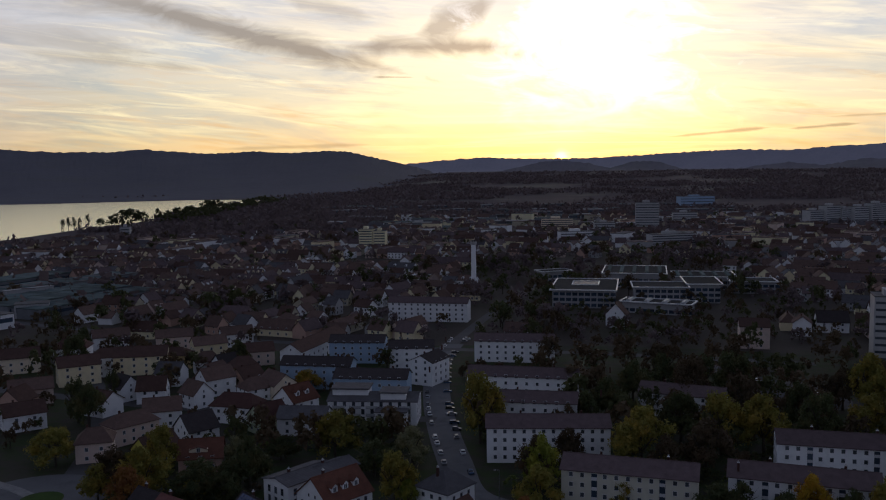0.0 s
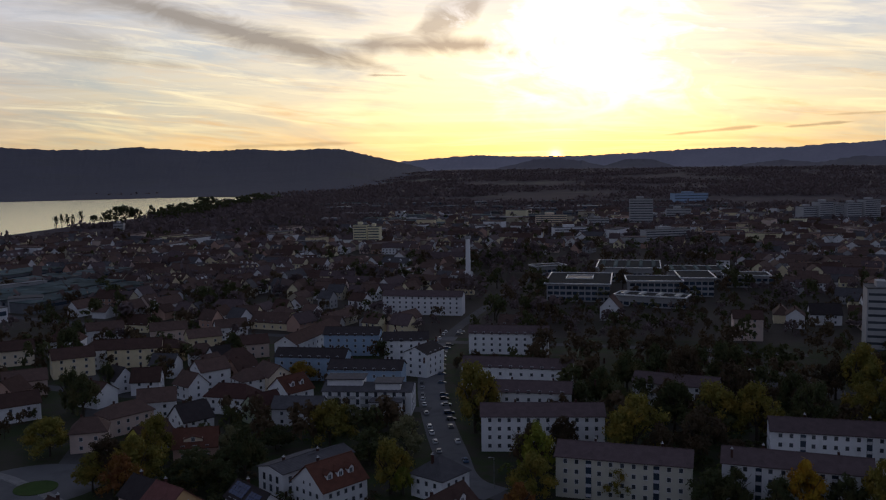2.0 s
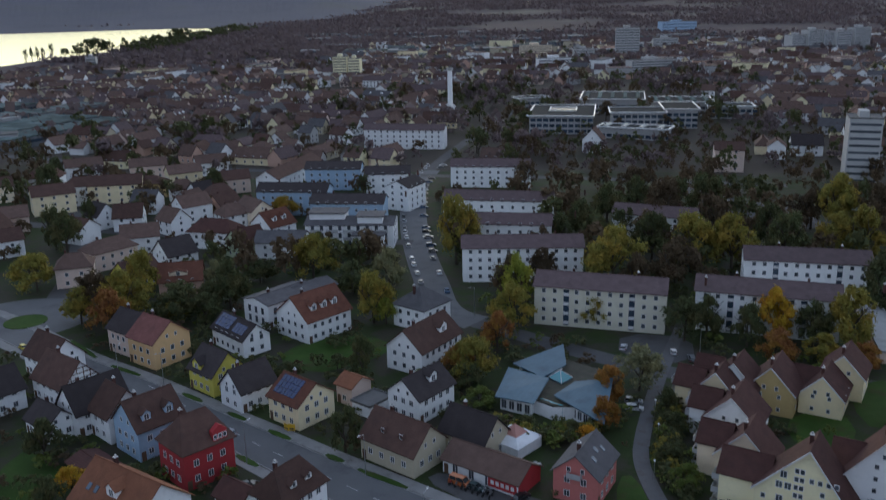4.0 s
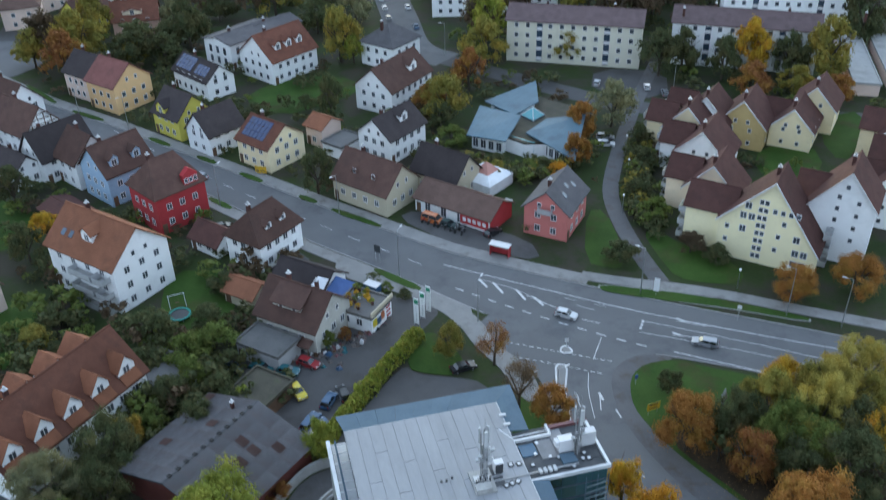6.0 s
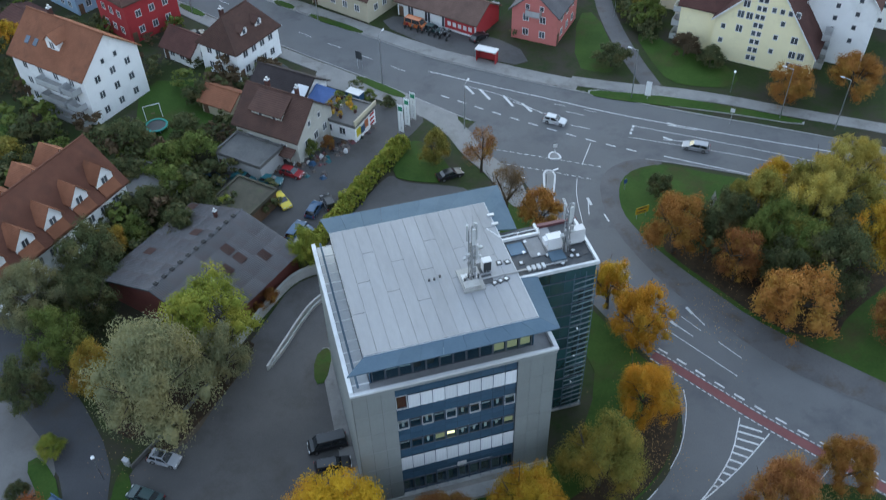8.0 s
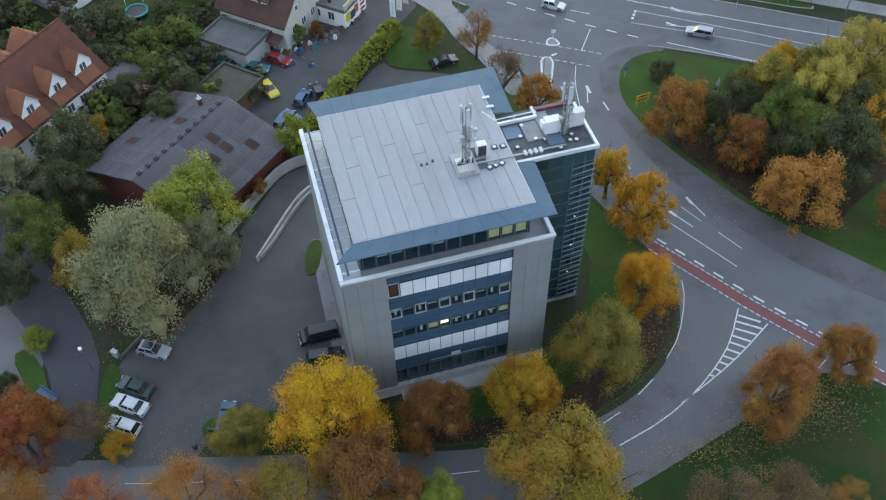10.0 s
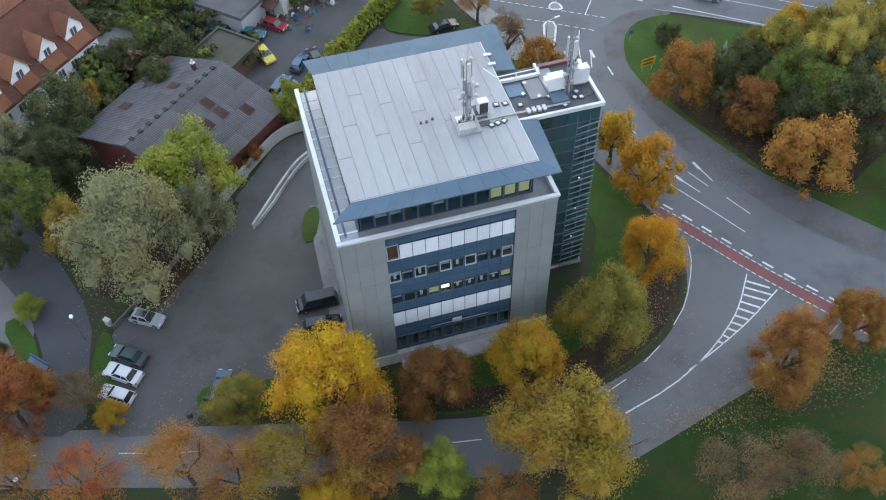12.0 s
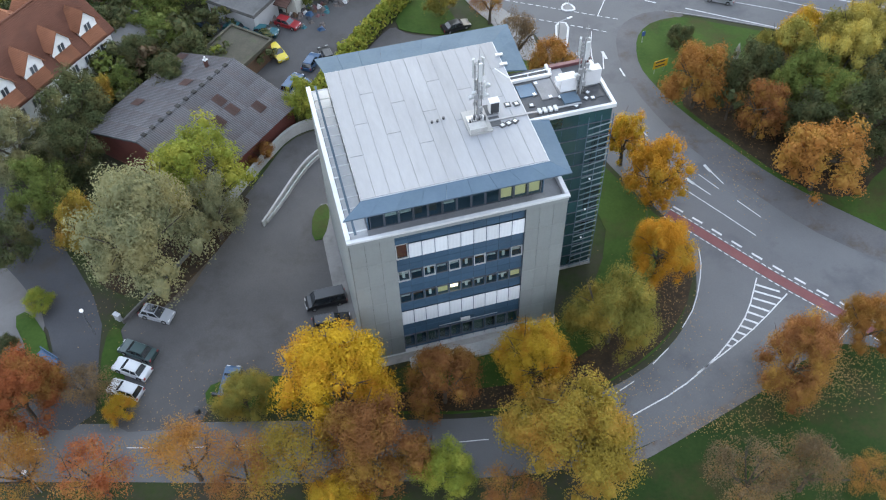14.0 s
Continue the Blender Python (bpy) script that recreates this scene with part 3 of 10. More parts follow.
def flat(name, pts, z, mats, label, category, parent=None, thick=0.0, steps=2):
    """A level patch of ground with a rounded outline; thick: how far its edge stands up from what lies below."""
    pts = smooth_line(pts, steps, True)
    g = Geo()
    if thick:
        g.sweep([(p.x, p.y, z - thick) for p in pts], (0, 0, thick))
    else:
        g.add([(p.x, p.y, z) for p in pts], [tuple(range(len(pts)))])
    ob = part(name, g, mats, parent)
    return ob if parent else tagged(ob, label, category, kind="structure")


def strip(name, pts, width, z, mats, label, category, parent=None, thick=0.0, steps=2):
    """A band of even width along a line."""
    pts = smooth_line(pts, steps)
    g = Geo()
    left, right = [], []
    for i, p in enumerate(pts):
        d = (pts[min(i + 1, len(pts) - 1)] - pts[max(i - 1, 0)]).normalized()
        n = Vector((-d.y, d.x)) * width / 2
        left.append(p + n), right.append(p - n)
    if thick:
        for i in range(len(pts) - 1):
            lo = [(q.x, q.y, z - thick) for q in (right[i], right[i + 1], left[i + 1], left[i])]
            g.hexa(lo, [(x, y, z) for x, y, _ in lo])
    else:
        n = len(pts)
        g.add([(q.x, q.y, z) for q in right + left], [(i, i + 1, n + i + 1, n + i) for i in range(n - 1)])
    ob = part(name, g, mats, parent)
    return tagged(ob, label, category, kind="structure") if category else ob


# ---- ground, water and distance ----
def rise(x, y):
    """The plain climbs gently towards the hills, away from the lake."""
    r, az = math.hypot(x, y), math.degrees(math.atan2(x, y))
    side = min(1, max(0, (az + 9) / 8)) * min(1, max(0, (60 - az) / 15))
    return side * side * (3 - 2 * side) * 55 * min(1, max(0, (r - 1900) / 2100))


def build_ground():
    g = Geo()
    radii = [0, 60, 120, 200, 300, 450, 700, 1000, 1500, 1900, 2200, 2600, 3000, 3400, 3800, 4000, 4400, 4900]
    n = 180
    rings = [[(r * math.sin(2 * math.pi * i / n), r * math.cos(2 * math.pi * i / n), rise(r * math.sin(2 * math.pi * i / n), r * math.cos(2 * math.pi * i / n))) for i in range(n)] for r in radii]
    for a, b in zip(rings, rings[1:]):
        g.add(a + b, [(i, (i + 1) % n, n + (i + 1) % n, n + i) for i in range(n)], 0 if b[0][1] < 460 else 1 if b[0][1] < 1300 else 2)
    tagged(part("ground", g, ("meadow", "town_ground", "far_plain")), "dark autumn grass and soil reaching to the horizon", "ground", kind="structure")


def ridge(name, az0, az1, r0, r1, prof, seed, mats, label):
    """A wooded range of hills: prof gives its skyline in degrees over the camera's level by azimuth."""
    g = Geo()
    na, nr = int((az1 - az0) * 6), 10
    rng = random.Random(seed)
    az = [az0 + (az1 - az0) * i / na for i in range(na + 1)]
    for j in range(nr + 1):
        f = j / nr
        r = r0 + (r1 - r0) * f
        for a in az:
            top = 90 + r1 * math.tan(radians(np.interp(a, *zip(*prof))))
            z = top * (f ** 1.35) + 10 * noise.noise((a * 1.1, f * 3, seed)) * f * (1 - f * 0.9)
            z += (rng.random() - 0.3) * (6 if j == nr else 3) * f
            g.v.append((r * math.sin(radians(a)), r * math.cos(radians(a)), max(z - (1 if j == 0 else 0), rise(r * math.sin(radians(a)), r * math.cos(radians(a))) - 1)))
    w = na + 1
    for j in range(nr):
        for i in range(na):
            g.f.append((j * w + i, j * w + i + 1, (j + 1) * w + i + 1, (j + 1) * w + i))
    g.m = [0] * len(g.f)
    tagged(part(name, g, mats), label, "hills", kind="structure")


build_ground()
ridge("hills_far", -4, 34, 4300, 4880, [(-4, 0.05), (-1, 0.30), (1.4, 0.45), (4, 0.35), (8, 0.30), (11.6, 0.46), (14, 0.60), (17, 0.70), (20, 0.62), (22, 0.75), (25, 0.92), (34, 1.1)], 3, "hill_far", "distant wooded range with haze put into its pale blue")
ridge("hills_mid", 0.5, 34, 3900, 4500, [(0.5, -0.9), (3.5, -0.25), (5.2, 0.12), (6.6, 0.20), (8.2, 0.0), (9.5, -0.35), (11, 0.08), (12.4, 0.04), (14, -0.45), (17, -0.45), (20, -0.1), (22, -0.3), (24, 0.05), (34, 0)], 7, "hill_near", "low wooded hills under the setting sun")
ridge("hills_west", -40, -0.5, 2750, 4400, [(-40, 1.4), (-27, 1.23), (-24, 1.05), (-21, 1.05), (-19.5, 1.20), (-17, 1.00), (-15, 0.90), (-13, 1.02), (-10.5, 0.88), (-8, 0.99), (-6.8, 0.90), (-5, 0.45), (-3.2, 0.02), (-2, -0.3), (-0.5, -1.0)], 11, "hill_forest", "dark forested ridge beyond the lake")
flat("lake", [(-606, 1134), (-596, 1302), (-572, 1480), (-536, 1640), (-534, 1851), (-540, 2200), (-520, 2410), (-590, 2540), (-775, 2600), (-970, 2500), (-1261, 2405), (-2200, 2350), (-2400, 1000), (-1100, 980)], 0.3, "lake_water", "calm lake mirroring the evening sky, its gold put into the colour", "lake", steps=1)


def far_woods():
    """Dark woods and hedges between the town and the hills: thousands of small ragged clumps."""
    rng = np.random.default_rng(5)
    g = Geo()
    count = 0
    while count < 8000:
        r = rng.uniform(950, 3900) if count > 900 else rng.uniform(620, 1500)
        a = radians(rng.uniform(-34, 34))
        x, y = r * math.sin(a), r * math.cos(a)
        if x < -480 + max(0, (y - 2350)) * 0.1 and 1000 < y < 2700 and x > -2300:
            if not (x > -560 and y < 2300):
                continue
        town = y < 1500
        if noise.noise((x * 0.0022, y * 0.006, 2.0)) < (-1 if -470 < x < -130 and 1150 < y < 1900 else 0.18 if town else -0.12):
            continue
        h = rng.uniform(6, 13)
        wide = 0.32 if y < 1300 else 1.5
        for _ in range(7 if y < 1300 else 12):
            c = np.array((x, y, rise(x, y) + h * 0.42)) + rng.normal(0, 1, 3) * (h * wide, h * 0.32, h * 0.20)
            s = h * rng.uniform(0.24, 0.42)
            t1, t2 = rng.normal(0, 1, 3), rng.normal(0, 1, 3)
            t1, t2 = t1 / np.linalg.norm(t1) * s, t2 / np.linalg.norm(t2) * s
            g.add([c - t1, c + t2, c + t1, c - t2], [(0, 1, 2, 3)])
        count += 1
    tagged(part("far_woods", g, "leaf_wood"), "dark woods and hedgerows on the plain", "woods", kind="stuff")


far_woods()

# ---- roads, kerbs and paths ----
FAR_KERB = [(-190, 282), (-150, 258), (-125, 243), (-101.6, 221.5), (-87.7, 209.4), (-73.1, 199.1), (-54.6, 183.9), (-42.9, 174.3), (-31.5, 165.2), (-19.7, 155.5), (-6.7, 145.4), (2.1, 138.4), (9.0, 134.0), (21.2, 127.3), (30.3, 123.0), (43.8, 116.6), (57.6, 110.8), (70.8, 104.8), (110, 86), (190, 48)]
NEAR_KERB = [(-190, 272), (-150, 248), (-125, 231), (-102.0, 211.5), (-80.0, 193.2), (-41.9, 161.3), (-34, 154.0), (-18.6, 140.8), (-8.6, 133.2), (0.7, 125.5), (5.3, 121.5), (12, 116), (24, 111), (34, 105.5), (40, 103.6), (50.8, 99.4), (62, 94), (70, 90), (110, 71), (190, 34)]


def main_road():
    a, b = smooth_line(FAR_KERB, 1), smooth_line(NEAR_KERB, 1)
    n = len(a)
    g = Geo().add([(p.x, p.y, 0.02) for p in a + b], [(i, n + i, n + i + 1, i + 1) for i in range(n - 1)])
    tagged(part("main_road", g, "asphalt"), "wide grey asphalt main road with worn markings", "road", kind="structure")
    for line, off, nm in ((a, 0.09, "far"), (b, -0.09, "near")):
        cut = [i for i, p in enumerate(line) if nm == "near" and 8 < p.x < 36]
        runs = [line] if not cut else [line[:cut[0] + 1], line[cut[-1]:]]
        for k in runs:
            strip("kerb", k, 0.18, 0.12, "kerb_stone", "pale concrete kerb along the main road", "kerb", thick=0.14, steps=0)
    pav = [(p.x + 0.9, p.y + 1.5) for p in a if p.x < 32]
    strip("pavement", pav, 3.0, 0.11, "paving", "raised grey pavement along the houses", "pavement", thick=0.12, steps=0)
    strip("pavement", [(p.x - 0.9, p.y - 1.4) for p in b if p.x < 4], 2.6, 0.11, "paving", "raised grey pavement along the road", "pavement", thick=0.12, steps=0)


main_road()
flat("side_road", [(8, 117), (12.5, 107), (17, 102), (18, 96), (18.6, 88), (21.5, 78), (26, 70), (29.3, 64.5), (29.2, 58), (26.8, 52.8), (22.4, 48.4), (16.3, 45.2), (7, 43.2), (-13, 44.4), (-42, 45.8), (-120, 50), (-120, 44), (-40.4, 40), (-9, 37.6), (10, 37.2), (18.5, 39.0), (26.2, 42.3), (33, 45.3), (42.6, 50.6), (52, 44.5), (80, 26), (140, -8), (145, 4), (95, 33), (60, 55), (50.9, 62.3), (46.4, 65.5), (39.7, 71.2), (34.6, 80.1), (30.7, 88.2), (29.7, 96.2), (31, 101), (36, 104.8), (38, 112), (22, 119)], 0.026, "asphalt", "grey asphalt side road curving off the junction", "road", steps=2)
flat("parking_lot", [(-31.5, 44.3), (-32.3, 50), (-32.7, 55.8), (-27.7, 62.1), (-23.5, 68.2), (-18.4, 78.4), (-16, 83.3), (-12, 85.2), (-8, 84), (-8, 75), (-4, 52), (-5, 47.2), (-13.4, 46.6), (-21.4, 47.0), (-22.6, 44.2)], 0.032, "asphalt_lot", "grey asphalt parking lot beside the office", "parking lot", steps=1)
flat("lane", [(-70, 104), (-52, 82.5), (-45, 74), (-40, 67.7), (-34.2, 58.5), (-33.6, 52.4), (-32.5, 44.6), (-42, 45.5), (-38.2, 50), (-38.7, 55.5), (-42.2, 60), (-47, 65), (-56, 76), (-74, 99)], 0.038, "asphalt_dark", "narrow asphalt lane past the willows", "road", steps=1)
flat("yard", [(-2, 121.5), (-2.0, 111), (-4.4, 105.5), (-7.6, 100.0), (-10.8, 94.2), (-14.6, 87.6), (-18.5, 87), (-21.5, 89), (-20, 95), (-24.5, 100), (-29, 106.5), (-24, 110), (-13, 111.5), (-9, 119), (-10, 126)], 0.044, "asphalt_lot", "worn asphalt yard of a car workshop", "yard", steps=1)
flat("lot_by_hedge", [(-1.2, 103.4), (0.5, 102.6), (5.2, 101.8), (8.8, 100.6), (10.5, 96), (9.5, 91), (0, 88), (-9, 84.5), (-14.2, 86.4), (-10.6, 92.4), (-7.4, 98), (-4.4, 103.0), (-2.6, 105)], 0.05, "asphalt_lot", "small asphalt lot behind a hedge", "parking lot", steps=1)
flat("gravel_lot", [(-75, 72), (-60, 72), (-49.5, 68.5), (-45.7, 65.2), (-41.0, 59.6), (-39.8, 56.6), (-40.9, 54.5), (-46, 54.1), (-75, 55)], 0.045, "gravel", "pale gravel lot beside the lane", "parking lot", steps=1)
strip("far_lane", [(-4.5, 452), (-1.4, 470), (15, 536), (59, 690), (120, 860)], 6, 0.028, "asphalt_lot", "narrow street between gardens", "road")
strip("far_street", [(10, 232), (3, 238), (-0.6, 247), (-2.2, 265), (-5.9, 292), (-9.4, 328), (-11, 360), (-11.4, 412), (-4.5, 454)], 11, 0.03, "asphalt", "straight street lined with parked cars", "road")
strip("cross_street", [(10, 232), (40, 205), (58, 193), (100, 186), (160, 170)], 7, 0.036, "asphalt_lot", "access street with parked cars", "road")
strip("footpath", [(64.8, 224.5), (58.3, 209.6), (51.4, 193.0), (45.9, 178.3), (41.3, 165.2), (38.3, 154.5), (38.3, 142.6), (39.5, 131.8), (41.0, 123.8)], 3.2, 0.06, "worn_asphalt", "grey asphalt footpath between lawns", "path")
strip("west_street", [(-112, 233), (-118, 262), (-125, 300), (-150, 360), (-190, 430)], 8, 0.033, "asphalt_lot", "side street from the roundabout", "road")
strip("back_street", [(-230, 380), (-160, 352), (-110, 335), (-60, 326), (-10, 316)], 7, 0.035, "asphalt_lot", "residential street between houses", "road")
strip("upper_street", [(-320, 560), (-220, 505), (-120, 470), (-10, 440), (60, 430), (160, 400)], 7, 0.037, "asphalt_lot", "residential street between houses", "road")
strip("cycle_path", [(28, 127.0), (36, 124.1), (44.6, 121.9), (52.4, 118.8), (60.4, 114.9), (75, 108.6), (110, 91.6)], 2.6, 0.09, "paving", "paved path behind a grass verge", "path", thick=0.09)

# ---- the office block ----
def ring_geo(x0, z0, x1, z1, t, y0, y1, mid=False):
    """A window frame in one piece, with a middle bar if wanted."""
    xs = [x0, x0 + t, x1 - t, x1] if not mid else [x0, x0 + t, (x0 + x1) / 2 - t * 0.4, (x0 + x1) / 2 + t * 0.4, x1 - t, x1]
    zs = [z0, z0 + t, z1 - t, z1]
    n, g = len(xs), Geo()
    g.v = [(x, y, z) for y in (y0, y1) for z in zs for x in xs]
    solid = lambda i, k: k != 1 or i % 2 == 0
    at = lambda y, k, i: (y * 4 + k) * n + i
    for k in range(3):
        for i in range(n - 1):
            if not solid(i, k):
                continue
            g.f += [(at(0, k, i), at(0, k, i + 1), at(0, k + 1, i + 1), at(0, k + 1, i)), (at(1, k, i), at(1, k + 1, i), at(1, k + 1, i + 1), at(1, k, i + 1))]
            for di, dk, e in ((-1, 0, ((0, 0), (1, 0))), (1, 0, ((0, 1), (1, 1))), (0, -1, ((0, 0), (0, 1))), (0, 1, ((1, 0), (1, 1)))):
                j, l = i + di, k + dk
                if not (0 <= j < n - 1 and 0 <= l < 3 and solid(j, l)):
                    (ka, ia), (kb, ib) = e
                    g.f.append((at(0, k + ka, i + ia), at(1, k + ka, i + ia), at(1, k + kb, i + ib), at(0, k + kb, i + ib)))
    g.m = [0] * len(g.f)
    return g


OFFICE = pose(-6.15, 49.67, 0, 0, 0, 11.9)
FLOORS = [(2.1, 4.0), (6.05, 8.1), (9.5, 10.8), (12.8, 14.1), (16.0, 17.85)]
GL0, GL1, NCOL = 3.95, 15.65, 10


def office():
    o = thing("office_building", OFFICE, "six-storey office block, grey panels, blue glazing, white metal roof", "office building")
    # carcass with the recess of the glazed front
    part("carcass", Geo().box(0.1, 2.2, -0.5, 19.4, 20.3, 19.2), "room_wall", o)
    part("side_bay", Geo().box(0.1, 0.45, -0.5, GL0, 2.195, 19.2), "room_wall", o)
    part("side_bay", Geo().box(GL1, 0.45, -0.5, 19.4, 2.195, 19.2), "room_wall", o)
    part("plinth", Geo().box(-0.1, -0.12, -0.5, 19.6, 0.44, 1.55), "concrete", o)
    part("step", Geo().box(4.2, -1.6, -0.3, 15.4, -0.125, 0.5), "concrete", o)
    for nm, a, b in (("pier", 0.06, GL0), ("pier", GL1, 19.44)):
        p = part(nm, Geo().box(a, 0.06, 1.55, b, 0.45, 19.25), "dark_metal", o)
        n = 3
        w = (b - a) / n
        me = Geo().box(0.012, 0.0, 0.012, w - 0.012, 0.055, 2.93).mesh("panel", "grey_panel")
        for i in range(n):
            for k in range(6):
                part("panel", me, None, p, m=pose(a + i * w, 0.0, 1.56 + k * 2.95))
    me = Geo().box(-0.045, 0.012, 0.012, 0.0, 1.64, 2.93).mesh("panel", "grey_panel")
    side = part("side_wall", Geo().box(0.06, 0.46, -0.5, 0.1, 20.25, 19.22), "dark_metal", o)
    for i in range(12):
        for k in range(6):
            part("panel", me, None, side, m=pose(0.058, 0.46 + i * 1.65, 1.56 + k * 2.95))
    right = part("side_wall", Geo().box(19.4, 0.46, -0.5, 19.44, 20.25, 19.22), "dark_metal", o)
    me = Geo().box(0.0, 0.012, 0.012, 0.045, 1.64, 2.93).mesh("panel", "grey_panel")
    for i in range(12):
        for k in range(6):
            part("panel", me, None, right, m=pose(19.442, 0.46 + i * 1.65, 1.56 + k * 2.95))
    # glazed front
    cw = (GL1 - GL0) / NCOL
    front = part("glazed_front", Geo().box(GL0 + 0.01, 0.36, 1.55, GL1 - 0.01, 2.19, 2.1), "spandrel_blue", o, "dark blue glazed front between grey piers")
    tops = [f[0] for f in FLOORS[1:]] + [19.2]
    for (z0, z1), top in zip(FLOORS, tops):
        part("floor_band", Geo().box(GL0 + 0.01, 0.36, z1, GL1 - 0.01, 2.19, top), "spandrel_blue", front)
    span = Geo().box(0.02, 0, 0, cw - 0.02, 0.05, 1.0).mesh("spandrel", "spandrel_blue")
    blind = Geo().box(0.02, -0.03, 0.0, cw - 0.02, 0.02, 2.0).mesh("blind", "blind")
    rng = random.Random(4)
    for f, (z0, z1) in enumerate(FLOORS):
        hgt = z1 - z0
        wframe = ring_geo(0.03, 0.0, cw - 0.03, hgt, 0.07, 0.0, 0.14).mesh("window", "dark_frame")
        open_frame = ring_geo(0.03, 0.0, cw - 0.03, hgt - 0.05, 0.10, -0.05, 0.05).mesh("window", "galvanised")
        pane = Geo().add([(0.1, 0.06, 0.07), (cw - 0.1, 0.06, 0.07), (cw - 0.1, 0.06, hgt - 0.07), (0.1, 0.06, hgt - 0.07)], [(0, 1, 2, 3)]).mesh("pane", "clear_glass")
        for i in range(NCOL):
            x = GL0 + i * cw
            if f in (1, 4) and not (f == 4 and i == 0):
                b = part("blind", blind, None, front, m=pose(x, 0.2, z0 - 0.02))
                b.scale = (1, 1, hgt / 2.0)
                continue
            ajar = (f == 3 and i in (0, 2, 4, 6, 9)) or (f == 4 and i == 0)
            w = part("window", open_frame if ajar else wframe, None, front, m=pose(x, 0.2, z0, -7 if ajar else 0))
            part("pane", pane, None, w)
            if f == 4:
                part("screen", Geo().box(0.16, 0.10, 0.15, cw - 0.16, 0.13, hgt - 0.2), "red_boards", w, "dark red screen behind the open window")
            elif f == 0:
                part("curtain", Geo().box(0.08, 0.22, 0.05, cw * rng.uniform(0.5, 0.9), 0.26, hgt - 0.05), "pane_green", w)
            else:
                # desks, screens and shelves seen through the glass
                part("desk", Geo().box(0.1, 0.5, 0.35, cw - 0.1, 1.3, 0.42), "blind" if rng.random() < 0.6 else "wood_brown", w)
                part("monitor", Geo().box(0.25, 0.75, 0.42, 0.25 + rng.uniform(0.3, 0.6), 0.80, 0.42 + rng.uniform(0.25, 0.4)), "dark_metal" if rng.random() < 0.6 else "plastic_white", w)
                if rng.random() < 0.45:
                    part("cupboard", Geo().box(cw * 0.6, 1.2, -0.6, cw * 0.95, 1.9, hgt * rng.uniform(0.5, 0.8)), rng.choice(("blind", "sand_wall", "dark_metal")), w)
                if rng.random() < 0.35:
                    part("column", Geo().box(cw * 0.42, 0.35, 0.05, cw * 0.62, 0.5, hgt - 0.05), "plastic_white", w)
        for i in range(NCOL):
            top = tops[f]
            for z, hg in ((z1 + 0.06, (top - z1 - 0.16) * 0.5), (z1 + 0.1 + (top - z1 - 0.16) * 0.5, (top - z1 - 0.16) * 0.5)):
                sp = part("spandrel", span, None, front, m=pose(GL0 + i * cw, 0.29, z))
                sp.scale = (1, 1, hg)
    # lit offices on the second floor
    for i, glow_m in ((2, "room_lit"), (3, "room_lit"), (4, "lamp_lit"), (5, "room_lit"), (6, "room_lit"), (8, "room_lit"), (9, "room_lit")):
        part("ceiling_lamp", Geo().box(GL0 + (i + 0.15) * cw, 0.9, 10.66, GL0 + (i + 0.85) * cw, 1.3, 10.76), glow_m, front, "lit ceiling lamp behind the window")
    for i in (3, 9):
        part("lit_blind", Geo().box(GL0 + (i + 0.1) * cw, 0.5, 9.6, GL0 + (i + 0.92) * cw, 0.53, 10.7), "room_lit", front, "blind glowing with warm room light")
    part("lit_panel", Geo().box(GL0 + 4.15 * cw, 0.5, 9.85, GL0 + 4.8 * cw, 0.56, 10.5), "lamp_lit", front, "bright lamp behind the window")
    part("name_plate", Geo().box(GL0 + 4.9 * cw, 0.05, 4.5, GL0 + 5.7 * cw, 0.12, 5.1), "plastic_white", front)
    part("canopy_rod", Geo().tube((GL0 + 3 * cw, -0.1, 4.9), (GL0 + 8 * cw, -0.1, 4.9), 0.04, 0.04, 6), "steel", front)
    for i in range(NCOL + 1):
        part("mullion", Geo().box(GL0 + i * cw - 0.025, 0.14, 1.6, GL0 + i * cw + 0.025, 0.2, 19.15), "spandrel_blue", front)
    # terrace, parapet and the set-back top storey
    part("terrace", Geo().box(0.3, 0.3, 19.2, 19.2, 20.3, 19.32), "terrace", o)
    pa = part("parapet", Geo().box(-0.08, -0.08, 19.66, 19.58, 0.26, 19.9), "white_metal", o, "white metal parapet coping")
    part("parapet_wall", Geo().box(0.0, 0.0, 19.21, 19.5, 0.24, 19.655), "grey_panel", o)
    part("coping", Geo().box(-0.08, 0.305, 19.22, 0.32, 20.4, 19.9), "white_metal", pa)
    part("coping", Geo().box(19.2, 0.305, 19.22, 19.58, 6.5, 19.9), "white_metal", pa)
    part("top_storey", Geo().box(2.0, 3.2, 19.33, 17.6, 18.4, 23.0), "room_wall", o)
    part("top_sill", Geo().box(2.0, 1.40, 19.33, 17.6, 3.19, 19.5), "spandrel_blue", o)
    part("top_head", Geo().box(2.0, 1.40, 22.2, 17.6, 3.19, 22.94), "spandrel_blue", o)
    for x in (2.0, 17.5):
        part("top_return", Geo().box(x, 1.40, 19.505, x + 0.1, 3.19, 22.195), "spandrel_blue", o)
    n = 12
    w = 15.2 / n
    tf = ring_geo(0.02, 0.0, w - 0.02, 2.7, 0.07, -0.06, 0.06).mesh("window", "dark_frame")
    tp = {k: Geo().add([(0.08, -0.01, 0.07), (w - 0.08, -0.01, 0.07), (w - 0.08, -0.01, 2.63), (0.08, -0.01, 2.63)], [(0, 1, 2, 3)]).mesh("pane", k) for k in ("clear_glass",)}
    for i in range(n):
        wd = part("window", tf, None, o, m=pose(2.2 + i * w, 1.33, 19.5))
        part("pane", tp["clear_glass"], None, wd)
